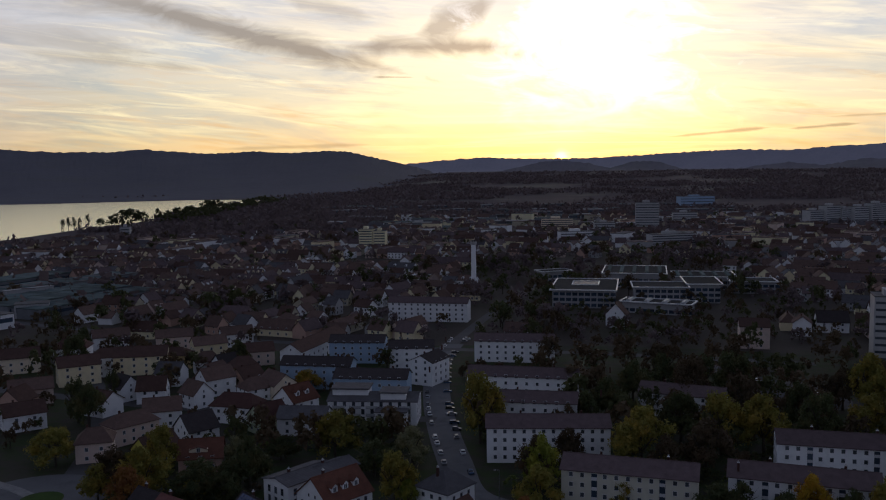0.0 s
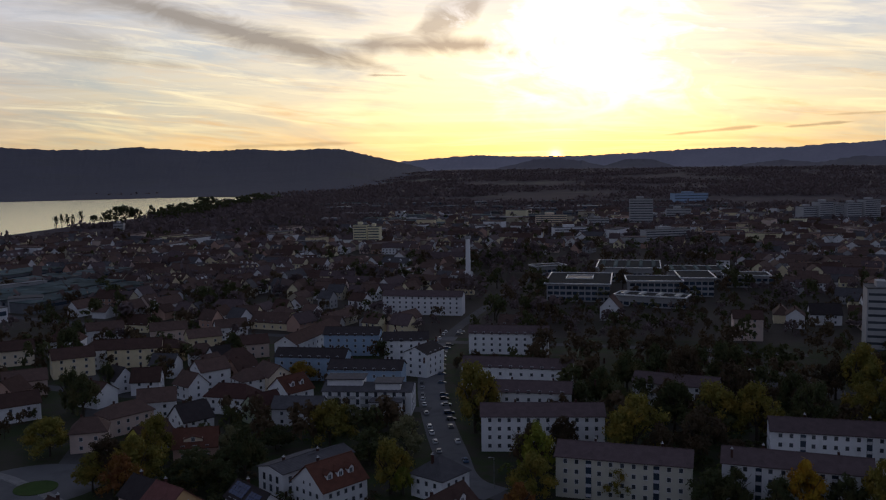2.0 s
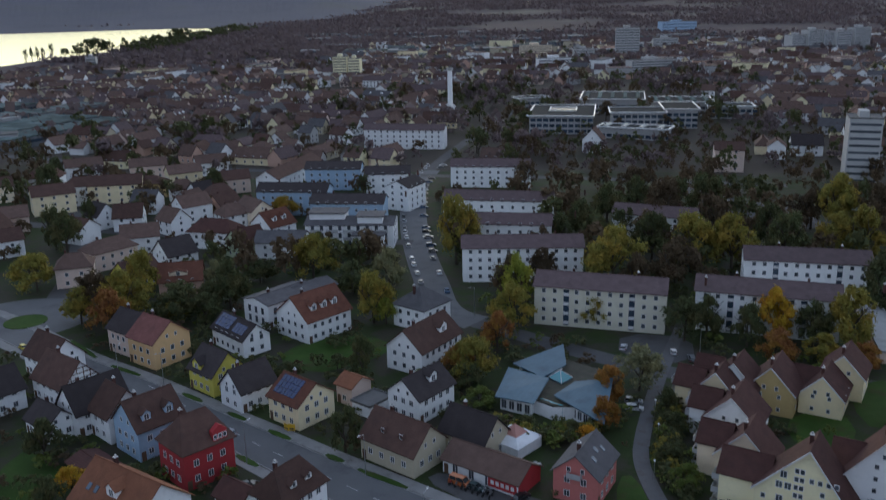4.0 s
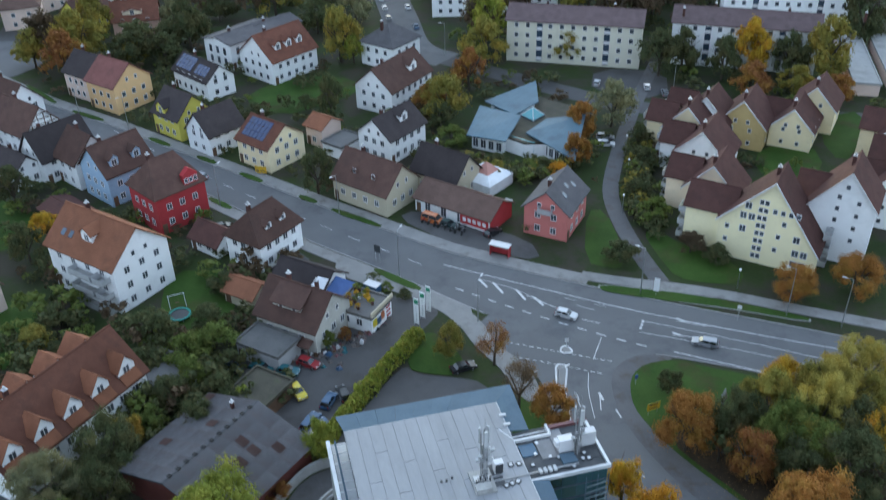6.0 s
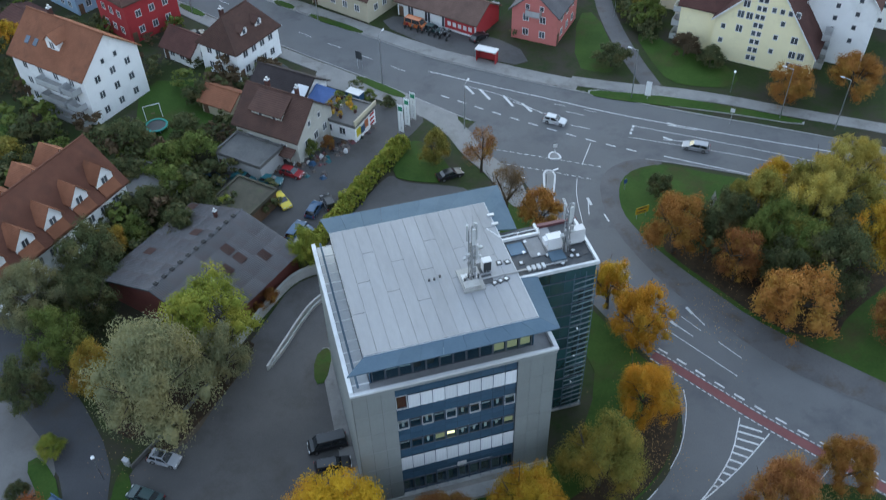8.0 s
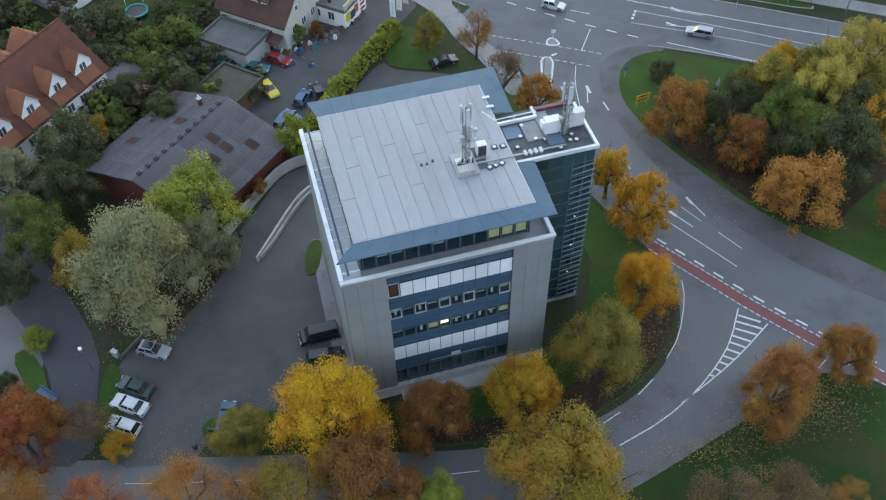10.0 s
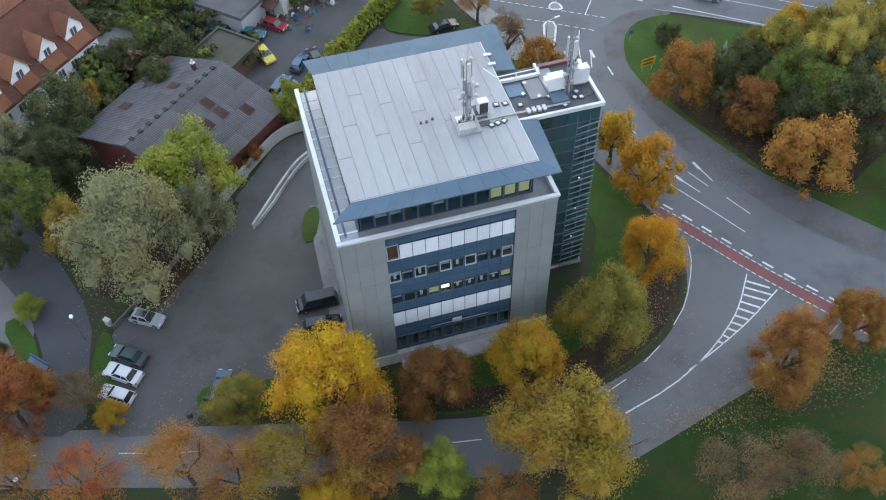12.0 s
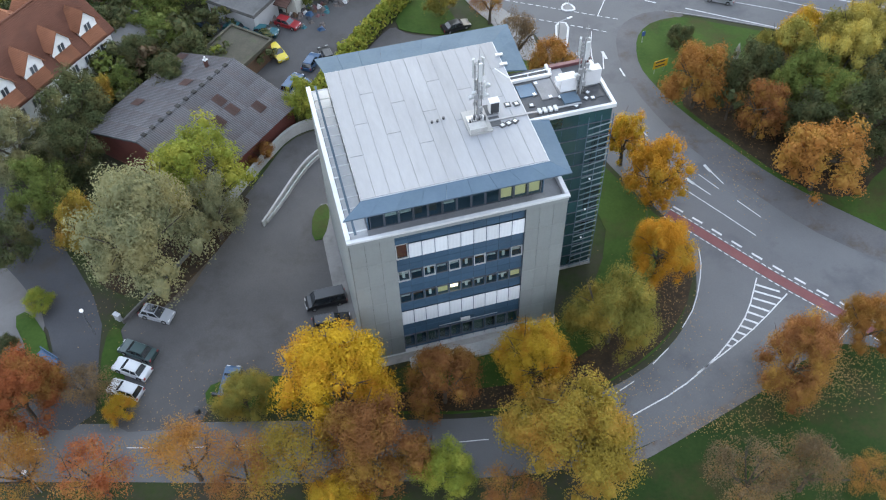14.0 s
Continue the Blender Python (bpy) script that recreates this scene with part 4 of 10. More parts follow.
        if i in (9, 10, 11):
            part("lit_blind", Geo().box(0.12, 0.25, 0.1, w - 0.12, 0.28, 2.5), "room_lit", wd, "blind glowing with warm room light")
        elif i in (1, 2, 5):
            part("desk", Geo().box(0.1, 0.5, 0.6, w - 0.1, 1.3, 0.68), "blind", wd)
            part("cupboard", Geo().box(0.2, 1.35, 0.0, w - 0.3, 1.8, 1.7), "plastic_white", wd)
        elif i in (3, 4):
            part("screen_wall", Geo().box(0.1, 0.6, 0.0, w * 0.7, 0.7, 2.2), "dark_metal", wd)
    # louvred strip along one side
    lv = part("louvre_walk", Geo().box(0.42, 0.5, 19.33, 1.9, 20.2, 19.45), "galvanised", o)
    for i in range(15):
        part("crossbar", Geo().box(0.3, 1.0 + i * 1.32, 19.9, 1.9, 1.07 + i * 1.32, 20.0), "white_metal", lv)
    part("rail", Geo().box(0.72, 0.6, 20.0, 0.92, 20.1, 20.08), "blue_metal", lv)
    # roof sheets with standing seams, split across once
    rf = part("roof", Geo().box(1.7, 1.35, 22.95, 17.95, 17.9, 23.18), "galvanised", o)
    ns = 13
    sw = (17.9 - 1.75) / ns
    for i in range(ns):
        cuts = [1.4, 1.4 + 5.0 + 1.9 * ((i * 7) % 5), 17.85]
        for a, b in zip(cuts, cuts[1:]):
            part("roof_sheet", Geo().box(1.75 + i * sw + 0.025, a + 0.02, 23.185, 1.75 + (i + 1) * sw - 0.025, b - 0.02, 23.23), "roof_sheet", rf)
        part("seam", Geo().box(1.75 + i * sw - 0.02, 1.4, 23.2, 1.75 + i * sw + 0.02, 17.85, 23.245), "terrace", rf)
    # canopies of blue-grey metal round the roof
    for nm, (a, b, c, d), n in (("front", ((-0.1, -0.1), (19.45, -0.1), (17.95, 1.38), (1.72, 1.38)), 9), ("back", ((20.3, 20.6), (1.2, 20.7), (1.72, 17.88), (17.95, 17.88)), 9), ("right", ((19.45, -0.1), (19.72, 6.55), (17.95, 6.55), (17.95, 1.38)), 3), ("right", ((20.0, 13.5), (20.3, 20.6), (17.95, 17.88), (17.95, 13.5)), 3)):
        cp = part("canopy", Geo().box(a[0], a[1], 22.68, a[0] + 0.05, a[1] + 0.05, 22.73), "blue_metal", o)
        a, b, c, d = (Vector(p) for p in (a, b, c, d))
        for i in range(n):
            f0, f1 = i / n + 0.0005, (i + 1) / n - 0.0005
            p0, p1, q1, q0 = a.lerp(b, f0), a.lerp(b, f1), d.lerp(c, f1), d.lerp(c, f0)
            lo = [(p0.x, p0.y, 22.66), (p1.x, p1.y, 22.66), (q1.x, q1.y, 23.02), (q0.x, q0.y, 23.02)]
            part("canopy_sheet", Geo().hexa(lo, [(x, y, z + 0.13) for x, y, z in lo]), "blue_metal", cp)
    for x, y in ((9.6, 8.6), (10.1, 8.6), (10.7, 8.8)):
        part("vent", Geo().tube((x, y, 23.22), (x, y, 23.4), 0.12, 0.12, 8), "dark_metal", rf)
    part("roof_hatch", Geo().box(17.6, 14.2, 23.2, 18.3, 14.5, 23.35), "galvanised", rf)
    part("roof_hatch", Geo().box(17.6, 15.6, 23.2, 18.3, 15.9, 23.35), "galvanised", rf)
    return o


office()


def stair_tower():
    t = thing("stair_tower", OFFICE @ pose(18.0, 6.75, 0), "dark teal glass stair tower with white roof edge", "building")
    W, D, H = 7.9, 6.7, 23.1
    part("core", Geo().box(0.15, 0.15, -0.4, W - 0.15, D - 0.15, H - 0.6), "spandrel_blue", t)
    part("base", Geo().box(-0.1, -0.15, -0.5, W + 0.15, D + 0.1, 0.35), "concrete", t)
    # glass panes, floor by floor, with fins
    n = 5
    w = (W - 0.1) / n
    pane = Geo().box(0.03, -0.02, 0.04, w - 0.03, 0.02, 1.66).mesh("pane", "pane_teal")
    for k in range(13):
        z = 0.4 + k * 1.72
        for i in range(n):
            part("pane", pane, None, t, m=pose(0.05 + i * w, 0.06, z))
        part("fin", Geo().box(0.0, -0.06, z - 0.04, W, 0.03, z + 0.03), "dark_frame", t)
    spane = Geo().box(-0.02, 0.03, 0.04, 0.02, 1.27, 1.66).mesh("pane", "pane_teal")
    for k in range(13):
        for i in range(5):
            part("pane", spane, None, t, m=pose(W - 0.06, 0.1 + i * 1.3, 0.4 + k * 1.72))
    # slanting lattice over the corner bay
    lat = part("lattice", Geo().box(W - 2.4, -0.34, 0.4, W - 2.34, -0.28, H - 1.0), "blue_metal", t, "grey lattice of slats over the corner")
    part("upright", Geo().box(W - 0.06, -0.34, 0.4, W, -0.28, H - 1.0), "blue_metal", lat)
    part("upright", Geo().box(W - 1.2, -0.34, 0.4, W - 1.14, -0.28, H - 1.0), "blue_metal", lat)
    slat = Geo().box(-1.15, -0.42, -0.04, 1.15, -0.34, 0.05).mesh("slat", "lattice_metal")
    for k in range(26):
        part("slat", slat, None, lat, m=pose(W - 1.2, 0, 0.9 + k * 0.80, 0, -9, 0))
    for z in (5.2, 9.6, 14.0):
        part("lamp", Geo().box(W - 1.6, -0.5, z, W - 1.45, -0.36, z + 0.12), "lamp_head", lat)
    # roof and its white edge
    part("roof", Geo().box(-0.05, -0.05, H - 0.6, W + 0.05, D + 0.05, H - 0.42), "dark_roofing", t)
    rim = part("roof_edge", Geo().box(-0.4, -0.15, H - 0.5, W + 0.2, 0.12, H - 0.1), "white_metal", t, "white metal roof edge")
    part("edge", Geo().box(W - 0.08, 0.125, H - 0.5, W + 0.2, D + 0.1, H - 0.1), "white_metal", rim)
    part("edge", Geo().box(-0.3, 5.3, H - 0.6, 3.9, 5.55, H - 0.1), "white_metal", rim)
    part("edge", Geo().box(3.7, 5.555, H - 0.6, 3.95, D + 0.1, H - 0.1), "white_metal", rim)
    part("maroon_panel", Geo().box(3.9, 6.2, H - 0.75, 8.2, 6.6, H - 0.1), "maroon_metal", t)
    part("roof_slab", Geo().box(2.0, 2.4, H - 0.41, 3.6, 5.0, H - 0.3), "terrace", t)
    part("roof_field", Geo().box(3.7, 2.6, H - 0.41, 5.0, 6.1, H - 0.34), "terrace", t)
    part("guard_rail", Geo().tube((-0.35, 5.3, H + 0.5), (-1.3, 6.4, H + 0.9), 0.05, 0.05, 6).tube((-0.35, 5.3, H + 0.5), (3.8, 5.42, H + 0.45), 0.05, 0.05, 6).tube((3.8, 5.42, H - 0.1), (3.8, 5.42, H + 0.45), 0.04, 0.04, 6).tube((1.6, 5.42, H - 0.1), (1.6, 5.42, H + 0.45), 0.04, 0.04, 6), "white_metal", t)
    part("roof_well", Geo().box(0.2, 3.2, H - 0.41, 1.8, 4.8, H - 0.3), "spandrel_blue", t)
    part("roof_pit", Geo().box(6.2, 1.4, H - 0.41, 7.6, 2.7, H - 0.36), "dark_metal", t)
    part("duct_lid", Geo().box(3.7, 1.2, H - 0.41, 5.2, 2.5, H - 0.15), "blue_metal", t)


stair_tower()


def mast(m, h, label, plates, drums):
    """A steel aerial mast: twin poles with rungs, sector panels, drums, radio boxes and loose cables."""
    a = thing("antenna_mast", m, label, "antenna mast", "roof masts")
    part("pole", Geo().tube((0, 0, 0), (0, 0, h), 0.12, 0.09, 10), "mast_steel", a)
    for s in (-0.30, 0.30):
        part("side_pole", Geo().tube((s, 0.12, 0), (s, 0.12, h * 0.90), 0.055, 0.055, 8), "mast_steel", a)
    for k in range(int(h / 0.5)):
        part("rung", Geo().tube((-0.30, 0.12, 0.4 + k * 0.48), (0.30, 0.12, 0.62 + k * 0.48), 0.03, 0.03, 6), "mast_steel", a)
    for ang, z in plates:
        c, s = math.cos(radians(ang)), math.sin(radians(ang))
        p = part("panel_aerial", Geo().box(-0.15, -0.08, -0.95, 0.15, 0.08, 0.95), "aerial_grey", a, m=pose(0.48 * s, -0.48 * c, z, 0, 0, ang))
        part("bracket", Geo().box(-0.03, 0.08, -0.5, 0.03, 0.42, -0.42), "steel", p)
        part("bracket", Geo().box(-0.03, 0.08, 0.42, 0.03, 0.42, 0.5), "steel", p)
    for x, y, z, r in drums:
        d = part("drum", Geo().tube((x, y - 0.12, z - 0.05), (x, y + 0.10, z + 0.05), r, r * 0.9, 16), "aerial_grey", a)
        part("arm", Geo().tube((x, y, z), (0, 0, z - 0.1), 0.035, 0.035, 6), "steel", d)
    part("rod", Geo().tube((0.05, 0, h), (0.05, 0, h + 1.3), 0.025, 0.012, 6), "steel", a)
    for x, y, z in ((0.2, 0.25, 0.9), (-0.25, 0.25, 1.5), (0.28, 0.2, 2.2), (-0.3, -0.2, 2.6), (0.1, -0.28, 1.2), (0.3, -0.2, 3.1)):
        part("radio_unit", Geo().box(x - 0.16, y - 0.1, z, x + 0.16, y + 0.1, z + 0.46), "mast_steel", a)
    for k in range(5):
        q = 0.9 + 0.3 * k
        part("cable", Geo().tube((-0.1 + 0.05 * k, 0.05, h * 0.7), (-0.12 + 0.06 * k, 0.12, 0.9), 0.025, 0.025, 5).tube((-0.12 + 0.06 * k, 0.12, 0.9), (-0.5 + 0.3 * k, -0.4 + 0.1 * k, 0.12), 0.025, 0.025, 5), "dark_metal", a)
    return a


mast(OFFICE @ pose(13.6, 7.8, 23.3), 6.6, "grey steel aerial mast with white panels on the roof", ((0, 5.6), (120, 5.6), (240, 5.6), (60, 3.4), (200, 3.2)), ((0.75, 0.1, 3.6, 0.30), (-0.5, -0.3, 3.4, 0.22), (-0.65, 0.1, 2.6, 0.24), (0.6, -0.3, 2.9, 0.2)))
mast(OFFICE @ pose(23.55, 9.1, 22.68), 6.2, "steel aerial mast on the stair tower", ((0, 5.2), (120, 5.0), (240, 5.2)), ((0.5, -0.2, 2.8, 0.2), (-0.5, 0.1, 2.2, 0.22)))


def roof_gear():
    pad = thing("mast_platform", OFFICE @ pose(13.4, 7.5, 23.24), "grey steel platform carrying the mast", "platform")
    part("deck", Geo().box(-1.1, -1.5, 0.0, 1.0, 1.5, 0.18), "concrete", pad)
    part("ballast", Geo().box(-1.0, -1.4, 0.185, 0.5, -0.5, 0.6), "concrete", pad)
    part("frame", Geo().box(-0.9, -0.3, 0.185, 0.7, 0.5, 0.5), "galvanised", pad)
    part("mat", Geo().box(0.95, 0.6, 0.0, 2.1, 1.9, 0.05), "dark_roofing", pad)
    part("mat", Geo().box(1.0, -0.9, 0.0, 2.0, 0.3, 0.05), "dark_roofing", pad)
    for k in range(7):
        part("clamp", Geo().box(-0.8 + 0.22 * k, -0.45 + 0.13 * (k % 3), 0.5, -0.68 + 0.22 * k, -0.2 + 0.13 * (k % 3), 0.75 + 0.08 * (k % 4)), "mast_steel" if k % 2 else "dark_metal", pad)
    cab = thing("equipment_cabinet", OFFICE @ pose(15.2, 8.5, 23.24), "white equipment cabinet on the roof", "cabinet", "roof cabinets")
    part("body", Geo().box(-0.45, -0.35, 0, 0.45, 0.35, 1.3), "plastic_white", cab)
    part("door", Geo().box(-0.38, -0.38, 0.1, 0.38, -0.352, 1.2), "dark_metal", cab)
    for x, y, sx, sy, sz in ((22.55, 9.9, 1.5, 0.9, 1.7), (24.95, 10.1, 1.5, 0.8, 1.9)):
        c = thing("equipment_cabinet", OFFICE @ pose(x, y, 22.68), "large white equipment cabinet on the tower roof", "cabinet", "roof cabinets")
        part("body", Geo().box(-sx / 2, -sy / 2, 0.25, sx / 2, sy / 2, sz), "plastic_white", c)
        part("hood", Geo().box(-sx / 2 - 0.35, -sy / 2 + 0.1, sz - 0.75, -sx / 2 - 0.005, sy / 2 - 0.1, sz - 0.15), "plastic_white", c)
        part("foot", Geo().box(-sx / 2 + 0.1, -sy / 2 + 0.1, 0, sx / 2 - 0.1, sy / 2 - 0.1, 0.245), "steel", c)
    tray = thing("cable_tray", OFFICE @ pose(14.2, 7.3, 23.24), "grey cable tray running across the roofs", "cable tray")
    part("tray", Geo().box(0, -0.1, 0.04, 3.9, 0.1, 0.12), "mast_steel", tray)
    part("tray", Geo().hexa([(3.9, -0.1, 0.04), (5.0, 0.35, -0.46), (5.0, 0.55, -0.46), (3.9, 0.1, 0.04)], [(3.9, -0.1, 0.12), (5.0, 0.35, -0.38), (5.0, 0.55, -0.38), (3.9, 0.1, 0.12)]), "mast_steel", tray)
    part("tray", Geo().box(5.0, 0.35, -0.46, 9.0, 0.55, -0.38), "mast_steel", tray)
    for k in range(4):
        part("clip", Geo().box(4.9 + 0.5 * k, 0.15, -0.5, 5.2 + 0.5 * k, 0.75, -0.3), "aerial_grey", tray)
    part("hose", Geo().tube((7.2, 0.45, -0.42), (8.0, 0.1, -0.48), 0.05, 0.05, 6).tube((8.0, 0.1, -0.48), (8.9, 0.5, -0.48), 0.05, 0.05, 6), "dark_metal", tray)
    for i, (x, y, z) in enumerate(((16.6, 8.9, 23.24), (17.4, 8.8, 23.24), (15.4, 6.5, 23.24), (16.0, 6.6, 23.24), (16.6, 6.7, 23.24), (18.85, 8.80, 22.68), (20.85, 9.40, 22.68), (21.65, 9.10, 22.68), (24.25, 9.00, 22.68), (23.85, 8.30, 22.68), (24.45, 8.20, 22.68), (20.15, 11.50, 22.68), (19.55, 10.10, 22.68), (22.65, 7.60, 22.68))):
        s = thing("paving_slab", OFFICE @ pose(x, y, z, 0, 0, 10 * (i % 5)), "dark ballast slab with a pale centre on the roof", "slab", "ballast slabs")
        part("slab", SLAB, None, s)
        part("centre", Geo().box(-0.15, -0.15, 0.1, 0.15, 0.15, 0.13), "white_metal", s)


SLAB = Geo().box(-0.27, -0.27, 0, 0.27, 0.27, 0.1).mesh("slab", "dark_metal")
roof_gear()

# ---- houses ----
TAKEN = []


def window_mesh(name, w, h, frame_m, pane_m):
    t = 0.09
    f = ring_geo(-w / 2, 0, w / 2, h, t, -0.06, 0.06, mid=w > 0.9)
    p = Geo().add([(-w / 2 + t, -0.012, t), (w / 2 - t, -0.012, t), (w / 2 - t, -0.012, h - t), (-w / 2 + t, -0.012, h - t)], [(0, 1, 2, 3)])
    return f.mesh("window", frame_m), p.mesh("pane", pane_m)


WIN = {k: window_mesh(k, *a) for k, a in dict(std=(1.15, 1.35, "window_frame", "pane"), small=(0.8, 1.0, "window_frame", "pane"), wide=(1.9, 1.4, "window_frame", "pane"), tall=(1.3, 2.1, "window_frame", "pane"), dark=(1.15, 1.35, "dark_frame", "pane_blue")).items()}


def plain_window(w, h, mats):
    """Frame and recessed pane in one connected mesh, for houses further off."""
    t, g = 0.09, Geo()
    o = [(-w / 2, 0, 0), (w / 2, 0, 0), (w / 2, 0, h), (-w / 2, 0, h)]
    f = [(x, -0.07, z) for x, _, z in o]
    i = [(-w / 2 + t, -0.07, t), (w / 2 - t, -0.07, t), (w / 2 - t, -0.07, h - t), (-w / 2 + t, -0.07, h - t)]
    q = [(x, -0.02, z) for x, _, z in i]
    g.v = o + f + i + q
    for k in range(3):
        g.f += [(4 * k + j, 4 * k + (j + 1) % 4, 4 * k + 4 + (j + 1) % 4, 4 * k + 4 + j) for j in range(4)]
    g.f.append((12, 13, 14, 15))
    g.m = [0] * 12 + [1]
    return g.mesh("window", *mats)


PLAIN = {k: plain_window(w, h, ("window_frame", "pane")) for k, (w, h) in dict(std=(1.15, 1.35), small=(0.8, 1.0), wide=(1.9, 1.4), tall=(1.3, 2.1)).items()}


def window(parent, x, y, z, rot, kind="std"):
    if parent.location.y > 205:
        return part("window", PLAIN[kind], None, parent, m=pose(x, y, z, 0, 0, rot))
    ob = part("window", WIN[kind][0], None, parent, m=pose(x, y, z, 0, 0, rot))
    part("pane", WIN[kind][1], None, ob)
    return ob


def wall_windows(parent, L, W, floors, sill0, storey, sides, kind="std", gap=2.6, margin=1.1, skip=0.0, rng=random, gables=0, eave=0.0):
    """Rows of windows on the chosen sides: f(ront), b(ack), l(eft), r(ight)."""
    if parent.location.y > 300:
        gap *= 1.3
    for s in sides:
        length = L if s in "fb" else W
        n = max(1, int((length - 2 * margin + gap * 0.4) / gap))
        for k in range(floors):
            for i in range(n):
                if skip and rng.random() < skip:
                    continue
                a = -length / 2 + margin + (length - 2 * margin) * (i + 0.5) / n
                z = sill0 + k * storey
                if s == "f":
                    window(parent, a, -W / 2, z, 0, kind)
                elif s == "b":
                    window(parent, a, W / 2, z, 180, kind)
                elif s == "r":
                    window(parent, L / 2, a, z, 90, kind)
                else:
                    window(parent, -L / 2, a, z, -90, kind)
        if gables and s in "lr" and eave:
            for a in ((-1.3, 1.3) if gables > 1 else (0,)):
                window(parent, (L / 2 if s == "r" else -L / 2), a, eave + 0.25, 90 if s == "r" else -90, "small")


def gable_body(L, W, eave, rise):
    g = Geo()
    poly = [(-L / 2, -W / 2, -0.3), (-L / 2, W / 2, -0.3), (-L / 2, W / 2, eave), (-L / 2, 0, eave + rise), (-L / 2, -W / 2, eave)]
    return g.sweep(poly, (L, 0, 0))


def gable_roof(L, W, eave, rise, over=0.55, side=0.45, t=0.24):
    g = Geo()
    k = rise / (W / 2)
    x0, x1, y1 = -L / 2 - side, L / 2 + side, W / 2 + over
    ze, zr = eave - over * k, eave + rise
    for s in (-1, 1):
        lo = [(x0, s * y1, ze), (x1, s * y1, ze), (x1, 0, zr), (x0, 0, zr)]
        g.hexa(lo, [(x, y, z + t) for x, y, z in lo])
    return g.tube((x0, 0, zr + t), (x1, 0, zr + t), 0.14, 0.14, 6)


def hip_roof(L, W, eave, rise, inset, over=0.5, t=0.22):
    g = Geo()
    x1, y1, xr = L / 2 + over, W / 2 + over, max(L / 2 - inset, 0.2)
    ze = eave - over * rise / (W / 2)
    v = [(-x1, -y1, ze), (x1, -y1, ze), (x1, y1, ze), (-x1, y1, ze), (-x1, -y1, ze + t), (x1, -y1, ze + t), (x1, y1, ze + t), (-x1, y1, ze + t), (-xr, 0, eave + rise + t), (xr, 0, eave + rise + t)]
    g.add(v, [(3, 2, 1, 0), (0, 1, 5, 4), (1, 2, 6, 5), (2, 3, 7, 6), (3, 0, 4, 7), (4, 5, 9, 8), (5, 6, 9), (6, 7, 8, 9), (7, 4, 8)])
    return g.tube((-xr, 0, eave + rise + t), (xr, 0, eave + rise + t), 0.12, 0.12, 6)


def flat_top(L, W, h, over=0.25):
    g = Geo().box(-L / 2 - over, -W / 2 - over, h - 0.1, L / 2 + over, W / 2 + over, h + 0.18)
    for a in ((-L / 2 - over, -W / 2 - over, L / 2 + over, -W / 2 - over + 0.3), (-L / 2 - over, W / 2 + over - 0.3, L / 2 + over, W / 2 + over), (-L / 2 - over, -W / 2 - over + 0.3, -L / 2 - over + 0.3, W / 2 + over - 0.3), (L / 2 + over - 0.3, -W / 2 - over + 0.3, L / 2 + over, W / 2 + over - 0.3)):
        g.box(a[0], a[1], h + 0.18, a[2], a[3], h + 0.45)
    return g


def chimney(parent, x, y, z0, z1, s=0.6):
    ob = part("chimney", Geo().box(x - s / 2, y - s / 2, z0, x + s / 2, y + s / 2, z1), "maroon_tiles", parent)
    if parent.location.y < 260:
        part("chimney_cap", Geo().box(x - s / 2 - 0.06, y - s / 2 - 0.06, z1, x + s / 2 + 0.06, y + s / 2 + 0.06, z1 + 0.1).box(x - s / 4, y - s / 4, z1 + 0.1, x + s / 4, y + s / 4, z1 + 0.5), "galvanised", ob)


def dormer(parent, x, side, W, eave, rise, wall, roof, w=1.9, h=1.7, up=0.25, kind="std", peak=0.42):
    """A gabled dormer with its window, on the slope that faces side (-1 front, 1 back)."""
    k = rise / (W / 2)
    yf = W / 2 * (1 - up)
    zf = eave + (W / 2 - yf) * k
    back = max(yf - (h + 0.9) / k, 0.2)
    d = part("dormer", Geo().sweep([(x - w / 2, side * yf, zf - 0.1), (x + w / 2, side * yf, zf - 0.1), (x + w / 2, side * yf, zf + h), (x, side * yf, zf + h + w * peak), (x - w / 2, side * yf, zf + h)], (0, side * (back - yf), 0)), wall, parent)
    g = Geo()
    for s in (-1, 1):
        lo = [(x, side * (yf + 0.35), zf + h + w * peak), (x + s * (w / 2 + 0.3), side * (yf + 0.35), zf + h - 0.25), (x + s * (w / 2 + 0.3), side * (back - 0.4), zf + h - 0.25), (x, side * (back - 0.4), zf + h + w * peak)]
        g.hexa(lo, [(a, b, c + 0.15) for a, b, c in lo])
    part("dormer_roof", g, roof, d)
    ob = part("window", WIN[kind][0], None, d, m=pose(x, side * yf, zf + 0.22, 0, 0, 0 if side < 0 else 180))
    part("pane", WIN[kind][1], None, ob)


def skylight(parent, x, side, W, eave, rise, f=0.5, w=0.9, h=1.2, t=0.24):
    k = rise / (W / 2)
    y = W / 2 * (1 - f)
    a = math.atan(k)
    dy, dz = math.cos(a) * h / 2, math.sin(a) * h / 2
    z = eave + rise * f + t
    lo = [(x - w / 2, side * (y + dy), z - dz), (x + w / 2, side * (y + dy), z - dz), (x + w / 2, side * (y - dy), z + dz), (x - w / 2, side * (y - dy), z + dz)]
    part("skylight", Geo().hexa(lo, [(p, q, r + 0.09) for p, q, r in lo]), "pane_blue", parent)


